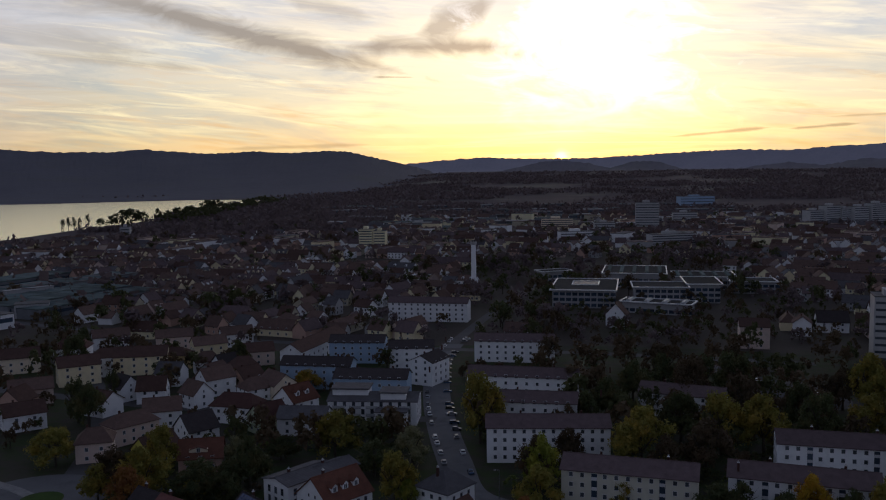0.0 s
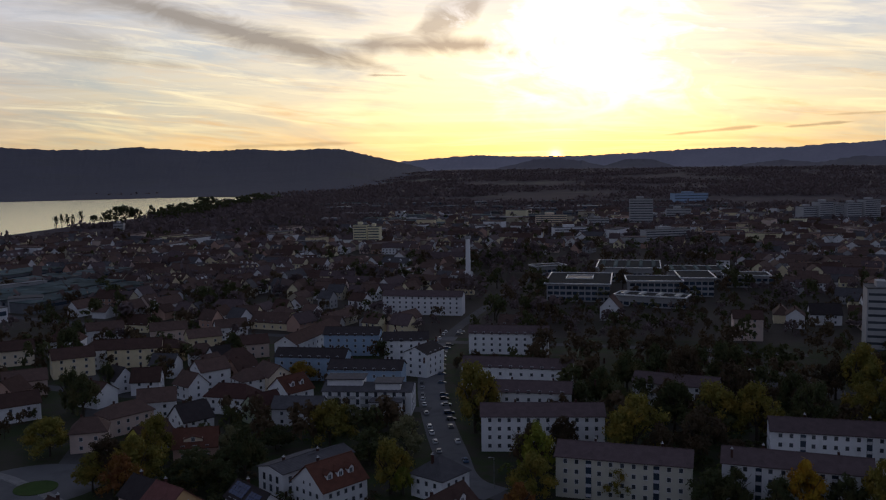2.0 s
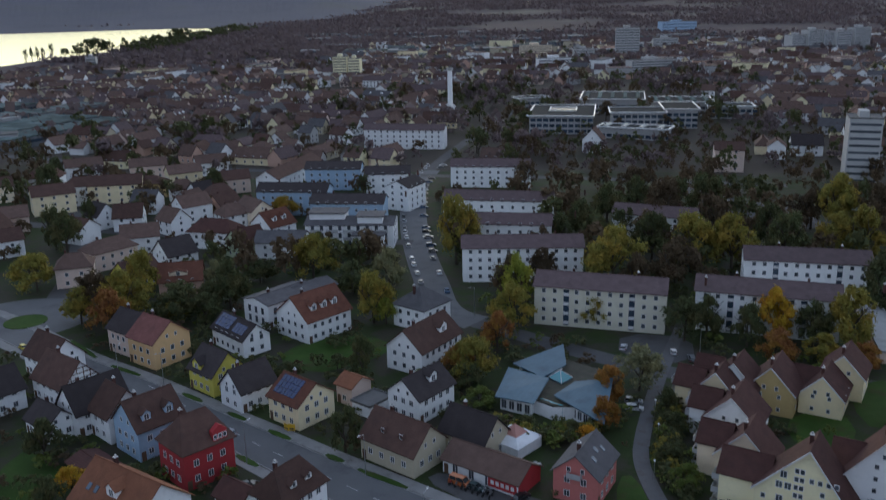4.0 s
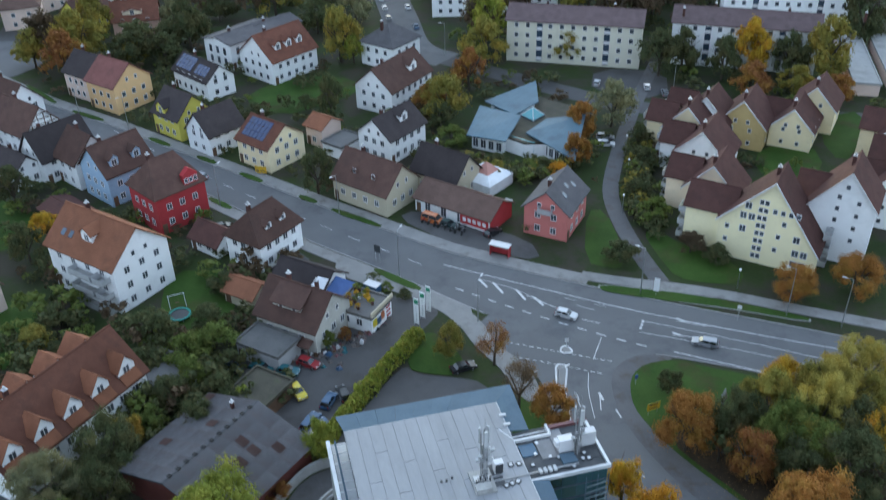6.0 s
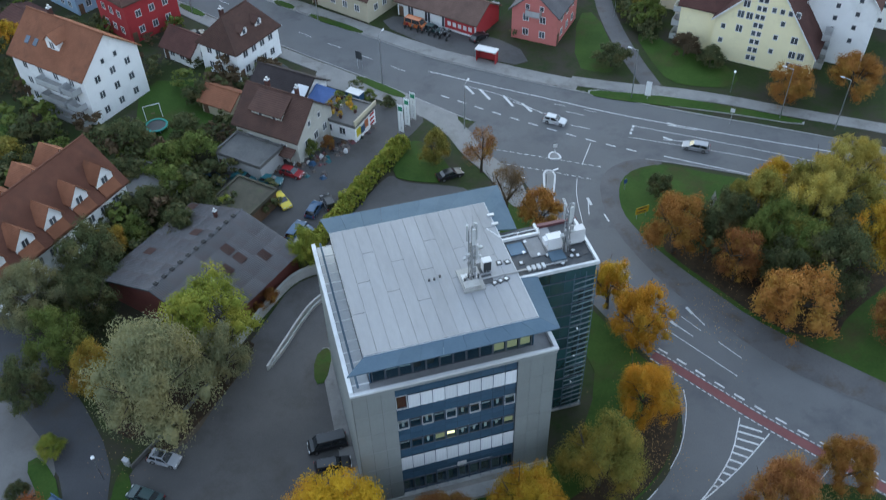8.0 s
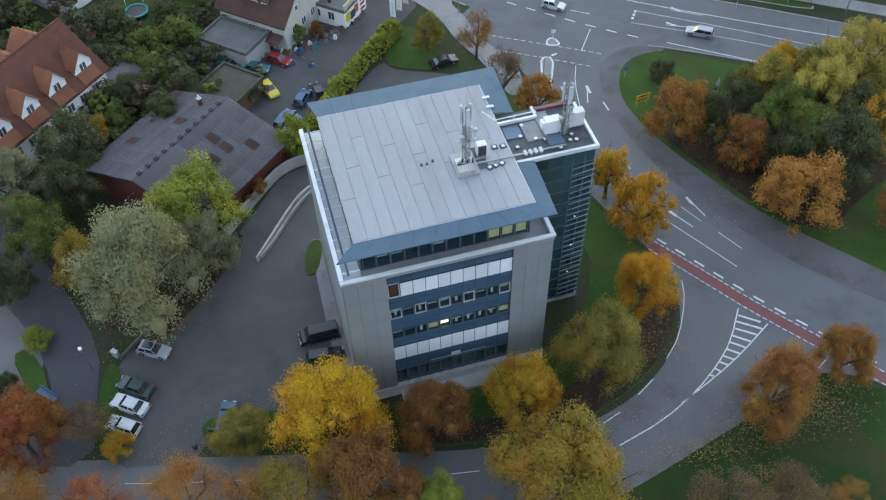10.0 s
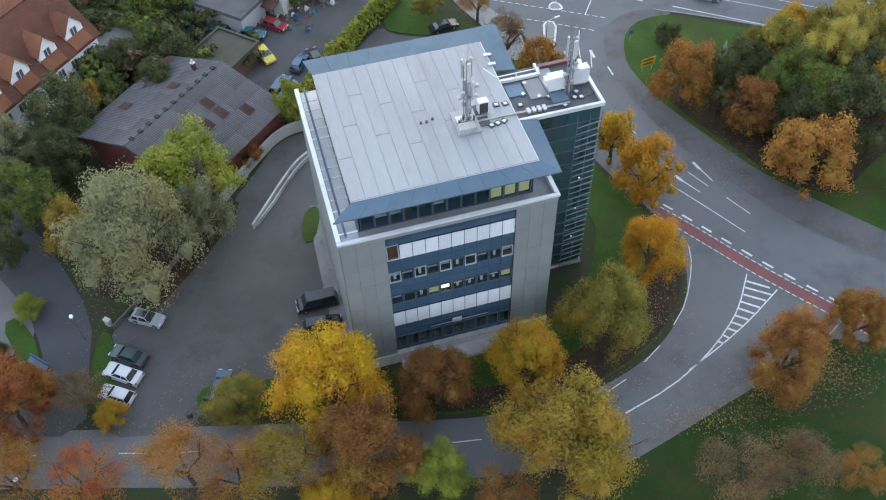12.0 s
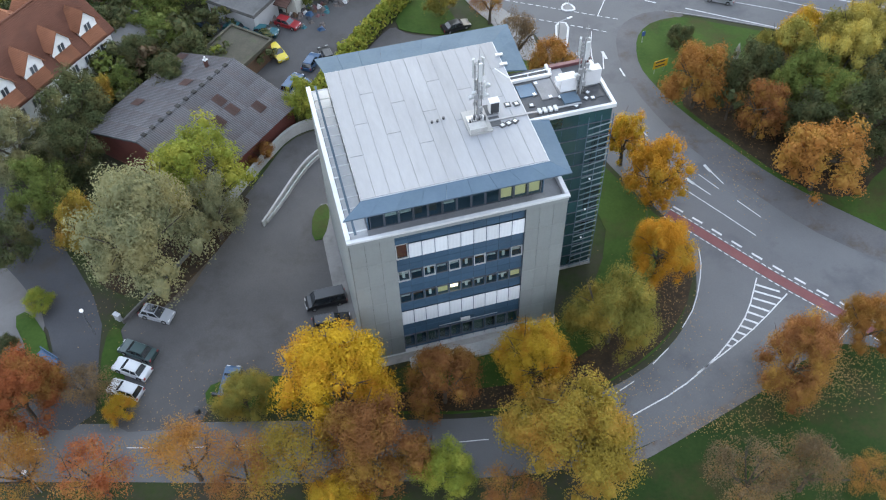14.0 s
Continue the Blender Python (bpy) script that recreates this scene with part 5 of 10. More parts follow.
def solar(parent, x0, x1, side, W, eave, rise, f0=0.15, f1=0.9, nx=6, ny=3, t=0.24):
    """Solar modules lying on a roof slope, each a piece of its own."""
    arr = part("solar_array", Geo().box(0, 0, 0, 0.02, 0.02, 0.02), "steel", parent, m=pose((x0 + x1) / 2, side * W / 2 * (1 - f0), eave + rise * f0 + t))
    k = rise / (W / 2)
    px, pf = (x1 - x0) / nx, (f1 - f0) / ny
    for i in range(nx):
        for j in range(ny):
            a0, a1 = x0 + i * px + 0.05, x0 + (i + 1) * px - 0.05
            b0, b1 = f0 + j * pf + 0.008, f0 + (j + 1) * pf - 0.008
            lo = [(a0, side * W / 2 * (1 - b0), eave + rise * b0 + t + 0.05), (a1, side * W / 2 * (1 - b0), eave + rise * b0 + t + 0.05), (a1, side * W / 2 * (1 - b1), eave + rise * b1 + t + 0.05), (a0, side * W / 2 * (1 - b1), eave + rise * b1 + t + 0.05)]
            pn = part("solar_module", Geo().hexa(lo, [(p, q, r + 0.07) for p, q, r in lo]), "solar_panel", arr)
            pn.matrix_basis = arr.matrix_basis.inverted()


def balcony(parent, x, y, z, w, d, rot):
    b = part("balcony", Geo().box(-w / 2, -d, -0.12, w / 2, 0, 0.05), "concrete", parent, m=pose(x, y, z, 0, 0, rot))
    part("balcony_front", Geo().box(-w / 2, -d, 0.05, w / 2, -d + 0.06, 1.0).box(-w / 2, -d + 0.06, 0.05, -w / 2 + 0.06, 0, 1.0).box(w / 2 - 0.06, -d + 0.06, 0.05, w / 2, 0, 1.0), "galvanised", b)


def house(x, y, L, W, rot, eave, rise, wall, roof, label, shape="gable", sides="frl", floors=2, win="std", gables=2, chim=1, group="houses", name="house", gap=2.6, storey=2.8, sill=1.0, hip=3.0, skip=0.0, door=True):
    """A house with its ridge along its length L; its front looks towards -y before it is turned."""
    h = thing(name, pose(x, y, 0, 0, 0, rot), label, "house" if name == "house" else "building", group)
    TAKEN.append((x, y, max(L, W) * 0.62))
    if shape == "gable":
        part("wall", gable_body(L, W, eave, rise), wall, h)
        part("roof", gable_roof(L, W, eave, rise), roof, h)
    else:
        part("wall", Geo().box(-L / 2, -W / 2, -0.3, L / 2, W / 2, eave), wall, h)
        part("roof", hip_roof(L, W, eave, rise, hip) if shape == "hip" else flat_top(L, W, eave), roof, h)
    if floors:
        wall_windows(h, L, W, floors, sill, storey, sides, win, gap=gap, gables=gables if shape == "gable" and rise > 2 else 0, eave=eave, skip=skip, rng=random.Random(int(x * 7 + y)))
    if door and "f" in sides:
        part("door", Geo().box(-L / 2 + 0.35, -W / 2 - 0.06, 0, -L / 2 + 1.3, -W / 2 + 0.05, 2.05), "wood_brown", h)
    for i in range(chim):
        cx = (-0.22 + 0.5 * i) * L
        chimney(h, cx, 0.5, eave + rise * 0.55 if shape != "flat" else eave, eave + rise + 1.1)
    return h


def row_of_dormers(home, xs, side, W, eave, rise, wall, roof, **kw):
    for x in xs:
        dormer(home, x, side, W, eave, rise, wall, roof, **kw)


# houses along the far side of the main road
h = house(-71.6, 210.9, 10.4, 11.0, -37, 7.0, 4.2, "peach_wall", "rose_tiles", "peach rendered house with a red tiled roof by the road", floors=2)
h = house(-80.5, 218.5, 9.0, 9.5, -37, 6.5, 4.0, "rose_wall", "dark_tiles", "greyish house with a dark tiled roof")
h = house(-53.0, 193.6, 9.5, 9.0, -42, 5.2, 4.4, "yellow_wall", "dark_tiles", "bright yellow house with a steep dark roof")
dormer(h, -1.5, -1, 9.0, 5.2, 4.4, "yellow_wall", "dark_tiles", w=3.2, h=1.6, up=0.02)
h = house(-43.8, 184.6, 9.5, 8.0, 47, 5.0, 4.2, "white_wall", "dark_tiles", "grey and white gabled house with timbering")
h = house(-30.7, 176.8, 9.8, 10.2, -41, 5.6, 3.6, "cream_wall", "red_tiles", "cream house with blue solar modules on its roof")
solar(h, -4.2, 2.6, -1, 10.2, 5.6, 3.6)
house(-20.0, 184.5, 5.0, 6.0, -41, 4.6, 1.6, "rose_wall", "orange_tiles", "small pink annexe with a tiled roof", floors=1, chim=0)
h = house(-52.5, 218.0, 15.0, 8.0, -46, 4.8, 3.2, "white_wall", "dark_tiles", "white house whose dark roof carries solar modules")
solar(h, -7.0, -0.4, -1, 8.0, 4.8, 3.2, nx=5, ny=3)
solar(h, 1.0, 6.0, -1, 8.0, 4.8, 3.2, nx=4, ny=2, f1=0.7)
h = house(-45.5, 240.0, 18.0, 10.5, 50, 7.0, 1.2, "white_wall", "grey_tiles", "white modern twin house with a low grey roof", floors=2, win="tall", gables=0, sides="flr")
h = house(-38.0, 247.0, 13.0, 8.5, 50, 6.6, 1.4, "white_wall", "grey_tiles", "white modern terrace with a grey roof", floors=2, gables=0)
h = house(-34.6, 228.4, 15.0, 13.2, 47, 6.2, 5.4, "white_wall", "red_tiles", "white house with a red roof and three dormers", floors=2)
row_of_dormers(h, (-3.6, 0, 3.6), -1, 13.2, 6.2, 5.4, "white_wall", "red_tiles", up=0.3)
h = house(-5.2, 233.0, 11.5, 11.0, 51, 6.4, 4.0, "white_wall", "grey_tiles", "white villa under a grey hipped roof", shape="hip", hip=5.0, floors=2)
h = house(-4.2, 206.4, 17.0, 10.6, 55, 6.0, 4.6, "white_wall", "brown_tiles", "white house with a brown-red roof and dormer", floors=2)
dormer(h, 3.0, -1, 10.6, 6.0, 4.6, "white_wall", "brown_tiles", w=3.0, up=0.3)
h = house(-4.6, 178.6, 11.8, 9.0, 50, 5.8, 3.6, "white_wall", "dark_tiles", "white house with a dark brown roof", floors=2)
dormer(h, 1.0, -1, 9.0, 5.8, 3.6, "white_wall", "dark_tiles", w=2.4, up=0.4)
house(-15.5, 179.0, 7.0, 5.5, 50, 2.8, 0.2, "white_wall", "flat_roof", "flat-roofed garage beside the white house", shape="flat", floors=0, chim=0, name="garage")
h = house(-7.9, 157.5, 13.8, 9.6, -39.5, 4.8, 4.4, "beige_wall", "brown_tiles", "beige old house with a steep brown roof by the road", floors=1, sill=1.6)
row_of_dormers(h, (-2.2, 2.6), -1, 9.6, 4.8, 4.4, "beige_wall", "brown_tiles", w=1.0, h=0.7, up=0.3, kind="small")
h = house(6.2, 160.5, 11.0, 8.0, -39, 4.6, 4.0, "beige_wall", "dark_tiles", "old house with a mossy dark roof behind the workshop", floors=1)
h = house(9.0, 150.0, 17.0, 7.8, -37, 3.0, 2.2, "white_wall", "aged_tiles", "long low motorcycle workshop with a brown roof", floors=1, gap=3.4, chim=0, win="tall", sill=0.4)
part("shop_sign", Geo().box(2.0, -4.05, 0.6, 8.2, -3.95, 2.6), "red_wall", h, "red lettered panel on the workshop front")
part("red_gable", Geo().sweep([(8.53, -3.9, 0), (8.53, 3.9, 0), (8.53, 3.9, 3.0), (8.53, 0, 5.15), (8.53, -3.9, 3.0)], (0.04, 0, 0)), "red_wall", h, "red painted gable end")
for i in range(5):
    part("sign_bar", Geo().box(2.6 + i * 1.1, -4.09, 1.2, 3.3 + i * 1.1, -4.05, 2.0), "plastic_white", h)
h = house(26.0, 144.6, 10.6, 8.4, 61, 5.8, 3.6, "pink_wall", "grey_tiles", "pink house with a grey roof and skylights", floors=2, sides="lf", gap=2.9)
balcony(h, -5.3, 0, 5.4, 2.6, 1.2, -90)
for sx, sf in ((-2, 0.45), (0.6, 0.6), (2.6, 0.45)):
    skylight(h, sx, -1, 8.4, 5.8, 3.6, sf)
# the near side of the main road
h = house(-86.5, 189.0, 13.0, 9.6, -38, 5.4, 5.0, "white_wall", "brown_tiles", "half-timbered white house with a maroon roof", floors=2, sides="frlb")
for i in range(6):
    part("timber", Geo().box(6.5, -4.2 + i * 1.6, 5.2, 6.56, -4.0 + i * 1.6, 5.6 + 4.2 * (1 - abs(-4.1 + i * 1.6) / 4.8)), "wood_brown", h)
for i in range(4):
    part("timber", Geo().box(6.5, -4.6 + i * 0.9, 5.3 + i * 1.2, 6.56, 4.6 - i * 0.9, 5.5 + i * 1.2), "wood_brown", h)
house(-95.0, 203.0, 12.0, 9.0, -38, 5.6, 4.6, "white_wall", "brown_tiles", "white house with a brown tiled roof")
house(-101.0, 183.0, 11.0, 9.0, 50, 5.0, 4.4, "white_wall", "dark_tiles", "white house with a dark roof")
h = house(-75.5, 176.0, 12.0, 8.8, 47, 5.4, 5.0, "white_wall", "dark_tiles", "white steep-roofed house with dark tiles", sides="flr")
h = house(-83.0, 171.5, 9.0, 7.0, -40, 3.6, 3.0, "white_wall", "dark_tiles", "low white annexe with a dark roof", floors=1)
h = house(-60.0, 165.0, 10.5, 9.6, 47, 6.8, 4.8, "blue_wall", "brown_tiles", "pale blue old town house with a dark roof", sides="frl")
row_of_dormers(h, (-2.5, 2.5), -1, 9.6, 6.8, 4.8, "blue_wall", "brown_tiles", up=0.2)
h = house(-68.5, 171.5, 8.0, 9.0, -43, 6.0, 4.6, "white_wall", "brown_tiles", "narrow white house with a brown roof")
h = house(-47.4, 153.4, 10.6, 9.6, 44, 8.0, 5.0, "red_wall", "brown_tiles", "deep red town house under a brown hipped roof", shape="hip", hip=2.6, floors=2, gap=2.5, sides="flr", storey=3.1, sill=1.4)
part("gable_front", Geo().box(1.0, -4.9, 7.9, 4.0, -3.7, 10.0).sweep([(1.0, -4.9, 10.0), (4.0, -4.9, 10.0), (2.5, -4.9, 11.2)], (0, 1.2, 0)), "red_wall", h)
for i in range(3):
    window(h, 1.5 + i, -4.9, 8.4, 0, "small")
house(-66.0, 152.0, 13.0, 6.0, -42, 2.6, 1.0, "grey_wall", "maroon_tiles", "row of low sheds with dark and red roofs", floors=0, chim=0, name="shed")
h = house(-27.4, 138.6, 10.6, 8.2, 54, 5.8, 4.2, "white_wall", "brown_tiles", "white house with a brown half-hipped roof", shape="hip", hip=2.2, floors=2, sides="flr", gap=2.2)
dormer(h, -1.6, -1, 8.2, 5.8, 4.2, "white_wall", "brown_tiles", w=1.5, h=1.1, up=0.25, kind="small")
dormer(h, 2.0, -1, 8.2, 5.8, 4.2, "white_wall", "brown_tiles", w=1.5, h=1.1, up=0.25, kind="small")
house(-37.0, 141.5, 7.0, 5.5, -38, 2.6, 2.2, "white_wall", "maroon_tiles", "small outbuilding with a red tiled roof", floors=1, chim=0, name="outbuilding", gables=0)
h = house(-52.4, 131.0, 16.4, 11.6, -35, 8.8, 4.8, "white_wall", "orange_tiles", "white apartment house with an orange-brown roof", floors=3, sides="fr", gap=3.4, chim=1)
for k in range(3):
    balcony(h, 1.5, -5.8, 0.3 + k * 2.9, 5.4, 1.8, 0)
    balcony(h, 6.0, -5.8, 0.3 + k * 2.9, 2.4, 1.8, 0)
for sx in (-5.5, -3.6):
    skylight(h, sx, -1, 11.6, 8.8, 4.8, 0.35)
dormer(h, 0.5, -1, 11.6, 8.8, 4.8, "white_wall", "orange_tiles", w=2.6, up=0.35)
h = house(-18.4, 115.2, 11.2, 9.4, -31, 4.8, 4.0, "cream_grey_wall", "brown_tiles", "old pale grey workshop house with a dark brown roof", floors=1, sides="fr", sill=2.0, gables=2)
sd = part("shed_dormer", Geo().hexa([(-3.2, -3.3, 5.9), (2.2, -3.3, 5.9), (2.2, -0.9, 7.9), (-3.2, -0.9, 7.9)], [(-3.2, -3.3, 7.0), (2.2, -3.3, 7.0), (2.2, -0.9, 8.3), (-3.2, -0.9, 8.3)]), "cream_grey_wall", h)
part("dormer_roof", Geo().hexa([(-3.5, -3.7, 6.85), (2.5, -3.7, 6.85), (2.5, -0.4, 8.6), (-3.5, -0.4, 8.6)], [(-3.5, -3.7, 7.03), (2.5, -3.7, 7.03), (2.5, -0.4, 8.78), (-3.5, -0.4, 8.78)]), "brown_tiles", sd)
for x in (-1.6, 0.9):
    window(h, x, -3.3, 6.0, 0, "small")
part("awning", Geo().hexa([(2.6, -6.3, 2.2), (5.2, -6.3, 2.2), (5.2, -4.7, 2.8), (2.6, -4.7, 2.8)], [(2.6, -6.3, 2.32), (5.2, -6.3, 2.32), (5.2, -4.7, 2.92), (2.6, -4.7, 2.92)]), "brown_tiles", h)
for x in (2.7, 5.1):
    part("awning_post", Geo().box(x - 0.05, -6.25, 0, x + 0.05, -6.15, 2.22), "wood_brown", h)
chimney(h, 2.6, 0.8, 7.6, 9.8, 0.5)
house(-23.4, 108.9, 8.0, 5.2, -32, 3.0, 0.2, "grey_wall", "flat_roof", "flat-roofed lean-to shed of the workshop", shape="flat", floors=0, chim=0, name="shed")
h = house(-18.5, 125.5, 10.0, 7.0, -31, 3.4, 2.4, "white_wall", "dark_tiles", "low outbuilding with a dark roof and tarpaulins", floors=0, chim=0, name="outbuilding")
part("tarpaulin", Geo().hexa([(2.4, -3.9, 3.45), (5.2, -3.9, 3.45), (5.2, -1.4, 5.1), (3.2, -1.4, 5.1)], [(2.4, -3.9, 3.55), (5.2, -3.9, 3.55), (5.2, -1.4, 5.2), (3.2, -1.4, 5.2)]), "canvas", h, "pale canvas stretched over the roof")
part("tarpaulin", Geo().hexa([(5.3, -3.6, 3.2), (8.6, -3.2, 2.6), (8.6, 1.5, 3.6), (5.3, 0.5, 4.6)], [(5.3, -3.6, 3.3), (8.6, -3.2, 2.7), (8.6, 1.5, 3.7), (5.3, 0.5, 4.7)]), "blue_sheet", h, "dark blue tarpaulin")
h = house(-9.2, 117.5, 7.0, 6.0, -31, 3.0, 0.2, "white_wall", "gravel", "flat roof terrace with plants and clutter", shape="flat", floors=1, chim=0, name="roof_terrace", sides="f", gap=3)
for y0, y1, z0, z1, c in ((-2.6, -1.4, 0.9, 2.3, "paint_yellow"), (-1.4, -0.2, 0.7, 2.0, "paint_blue"), (-0.2, 0.8, 1.0, 2.4, "paint_orange"), (1.4, 2.6, 0.5, 0.9, "red_wall"), (1.4, 2.6, 1.3, 1.7, "red_wall"), (1.4, 2.6, 2.1, 2.5, "red_wall")):
    part("mural_field", Geo().box(3.5, y0, z0, 3.53, y1, z1), c, h, "faded painted mural on the wall")
part("parapet_board", Geo().box(3.55, -3.2, 3.2, 3.75, 3.2, 4.2), "beige_wall", h)
house(-28.8, 124.4, 6.0, 4.6, -32, 2.4, 1.4, "beige_wall", "orange_tiles", "small garage with an orange tiled roof", floors=0, chim=0, name="garage")
h = house(-23.2, 98.6, 6.4, 6.2, -33, 2.7, 0.2, "wood_brown", "moss_roof", "flat-roofed garage with a mossy roof", shape="flat", floors=0, chim=0, name="garage")
house(-38.2, 103.8, 7.5, 6.5, -32, 2.5, 0.15, "grey_wall", "flat_roof", "small flat garden shed", shape="flat", floors=0, chim=0, name="shed")
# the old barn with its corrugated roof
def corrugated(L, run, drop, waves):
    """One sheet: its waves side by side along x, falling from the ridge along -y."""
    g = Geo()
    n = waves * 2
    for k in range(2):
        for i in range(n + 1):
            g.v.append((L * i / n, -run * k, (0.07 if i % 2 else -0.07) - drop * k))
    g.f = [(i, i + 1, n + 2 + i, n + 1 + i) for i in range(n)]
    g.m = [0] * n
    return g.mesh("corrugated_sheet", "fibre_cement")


barn = house(-27.0, 84.6, 16.2, 17.6, 55, 3.5, 2.7, "red_boards", "dark_roofing", "old red wooden barn with a grey corrugated roof", floors=0, chim=0, name="barn", gables=0)
RUN, DROP = 9.5 / 5, 9.5 / 5 * 2.7 / 8.8
sheet = corrugated(2.42, RUN + 0.14, DROP + 0.02, 9)
barn_roof = [c for c in barn.children if c.name.startswith("roof")][0]
rng = random.Random(12)
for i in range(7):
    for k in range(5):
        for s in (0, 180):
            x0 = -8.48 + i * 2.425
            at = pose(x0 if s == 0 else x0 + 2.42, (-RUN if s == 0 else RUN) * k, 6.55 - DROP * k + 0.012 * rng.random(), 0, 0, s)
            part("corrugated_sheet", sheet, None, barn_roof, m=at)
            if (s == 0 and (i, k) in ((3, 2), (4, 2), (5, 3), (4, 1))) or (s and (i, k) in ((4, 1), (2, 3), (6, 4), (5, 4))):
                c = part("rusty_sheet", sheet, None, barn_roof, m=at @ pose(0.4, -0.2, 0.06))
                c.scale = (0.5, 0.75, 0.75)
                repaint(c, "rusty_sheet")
for i in range(11):
    part("ridge_vent", Geo().box(-7.6 + i * 1.42, -0.26, 6.5, -7.1 + i * 1.42, 0.26, 6.70), "tyre", barn)
chimney(barn, 6.2, 2.6, 5.0, 6.8, 0.4)
# terraced house with a row of dormers
h = house(-50.5, 93.8, 23.0, 11.4, 58, 5.4, 5.4, "white_wall", "terrace_tiles", "white terraced house with a red-brown roof and dormers", floors=1, sides="fr", gap=2.4, sill=2.9)
row_of_dormers(h, (-9.8, -5.0, -0.3, 4.4, 9.1), -1, 11.4, 5.4, 5.4, "white_wall", "orange_tiles", w=3.0, h=1.35, up=0.12, peak=0.66)
for x in (-9.8, -5.0, -0.3, 4.4, 9.1):
    part("tiled_apron", Geo().hexa([(x - 1.5, -6.25, 5.2), (x + 1.5, -6.25, 5.2), (x + 1.5, -5.05, 6.35), (x - 1.5, -5.05, 6.35)], [(x - 1.5, -6.25, 5.36), (x + 1.5, -6.25, 5.36), (x + 1.5, -5.05, 6.51), (x - 1.5, -5.05, 6.51)]), "orange_tiles", h)
row_of_dormers(h, (-6.6, -1.4, 3.8, 8.6), 1, 11.4, 5.4, 5.4, "white_wall", "orange_tiles", w=4.2, h=2.0, up=0.12, peak=0.5)
for i in range(4):
    part("entrance_arch", Geo().tube((-6.6 + i * 5, -5.9, 1.9), (-6.6 + i * 5, -5.5, 1.9), 0.9, 0.9, 14), "concrete", h)
house(-76.0, 124.0, 11.0, 9.0, -35, 5.2, 4.0, "rose_wall", "brown_tiles", "pale house with a brown roof in the gardens")

# ---- the cream gabled housing estate ----
def estate(x, y, L, W, rot, eave, rise, wall, floors, near=False):
    h = house(x, y, L, W, rot, eave, rise, wall, "maroon_tiles", "tall gabled apartment house, %s walls, brown roof" % wall.split("_wall")[0].replace("_", " "), floors=floors, sides="l" if near else "lf", gap=3.3, win="small", chim=1, group="gabled apartment houses", gables=2 if floors else 0, storey=2.85, door=False, name="apartment_house")
    verge_boards(h, -L / 2 - 0.5, W / 2, W / 2, eave, eave, eave + rise)
    return h


def verge_boards(parent, x, hl, hr, left, right, apex):
    """Pale boards along the edges of a gable roof, seen end on."""
    g = Geo()
    for y1, ze in ((hl, left), (-hr, right)):
        k = (apex - ze) / abs(y1)
        yo, zo = y1 * (1 + 0.5 / abs(y1)), ze - 0.5 * k
        g.hexa([(x - 0.06, yo, zo), (x + 0.06, yo, zo), (x + 0.06, 0, apex), (x - 0.06, 0, apex)], [(x - 0.06, yo, zo + 0.3), (x + 0.06, yo, zo + 0.3), (x + 0.06, 0, apex + 0.3), (x - 0.06, 0, apex + 0.3)])
    part("verge_board", g, "white_metal", parent, "pale board along the gable edge")


def cross_wing(home, x, y, L, W, eave, rise, wall):
    """A lower wing across the house, its ridge square to the main one."""
    w = part("wing_wall", gable_body(L, W, eave, rise), wall, home, m=pose(x, y, 0, 0, 0, 90))
    part("wing_roof", gable_roof(L, W, eave, rise), "maroon_tiles", w)


def lopsided(x, y, L, rot, left, right, apex, hl, hr, wall, label):
    """A tall gabled house whose two eaves lie at different heights; hl and hr are the half widths."""
    h = thing("apartment_house", pose(x, y, 0, 0, 0, rot), label, "building", "gabled apartment houses")
    TAKEN.append((x, y, 10))
    part("wall", Geo().sweep([(-L / 2, -hr, -0.3), (-L / 2, hl, -0.3), (-L / 2, hl, left), (-L / 2, 0, apex), (-L / 2, -hr, right)], (L, 0, 0)), wall, h)
    g = Geo()
    x0, x1 = -L / 2 - 0.5, L / 2 + 0.4
    for y1, ze in ((hl, left), (-hr, right)):
        k = (apex - ze) / abs(y1)
        yo, zo = y1 * (1 + 0.5 / abs(y1)), ze - 0.5 * k
        lo = [(x0, yo, zo), (x1, yo, zo), (x1, 0, apex), (x0, 0, apex)]
        g.hexa(lo, [(a, b, c + 0.25) for a, b, c in lo])
    part("roof", g.tube((x0, 0, apex + 0.25), (x1, 0, apex + 0.25), 0.15, 0.15, 6), "maroon_tiles", h)
    verge_boards(h, -L / 2 - 0.56, hl, hr, left, right, apex)
    chimney(h, L * 0.05, 0.6, apex - 1.5, apex + 1.0)
    return h


h = lopsided(61.7, 131.3, 7.8, 58, 7.4, 4.3, 16.0, 8.3, 8.5, "pale_yellow_wall", "tall pale yellow apartment house with a glazed stair column")
cross_wing(h, 0.9, 10.6, 8.0, 6.4, 7.8, 3.2, "pale_yellow_wall")
for k in range(8):
    for a in (0.9, 1.75):
        window(h, -3.9, a, 1.0 + k * 1.5, -90, "small")
for z, row in ((0.9, ((-5.0, "std"), (-6.4, "std"))), (3.0, ((6.8, "small"), (-1.6, "small"), (-5.0, "std"), (-6.4, "std"))), (5.6, ((6.8, "small"), (4.2, "std"), (-1.8, "small"), (-4.8, "std"))), (8.2, ((4.4, "std"), (3.0, "std"), (-2.4, "small"))), (10.2, ((3.8, "std"), (-0.6, "small"), (-1.9, "small"), (-3.2, "small"), (-4.4, "small")))):
    for a, kind in row:
        window(h, -3.9, a, z, -90, kind)
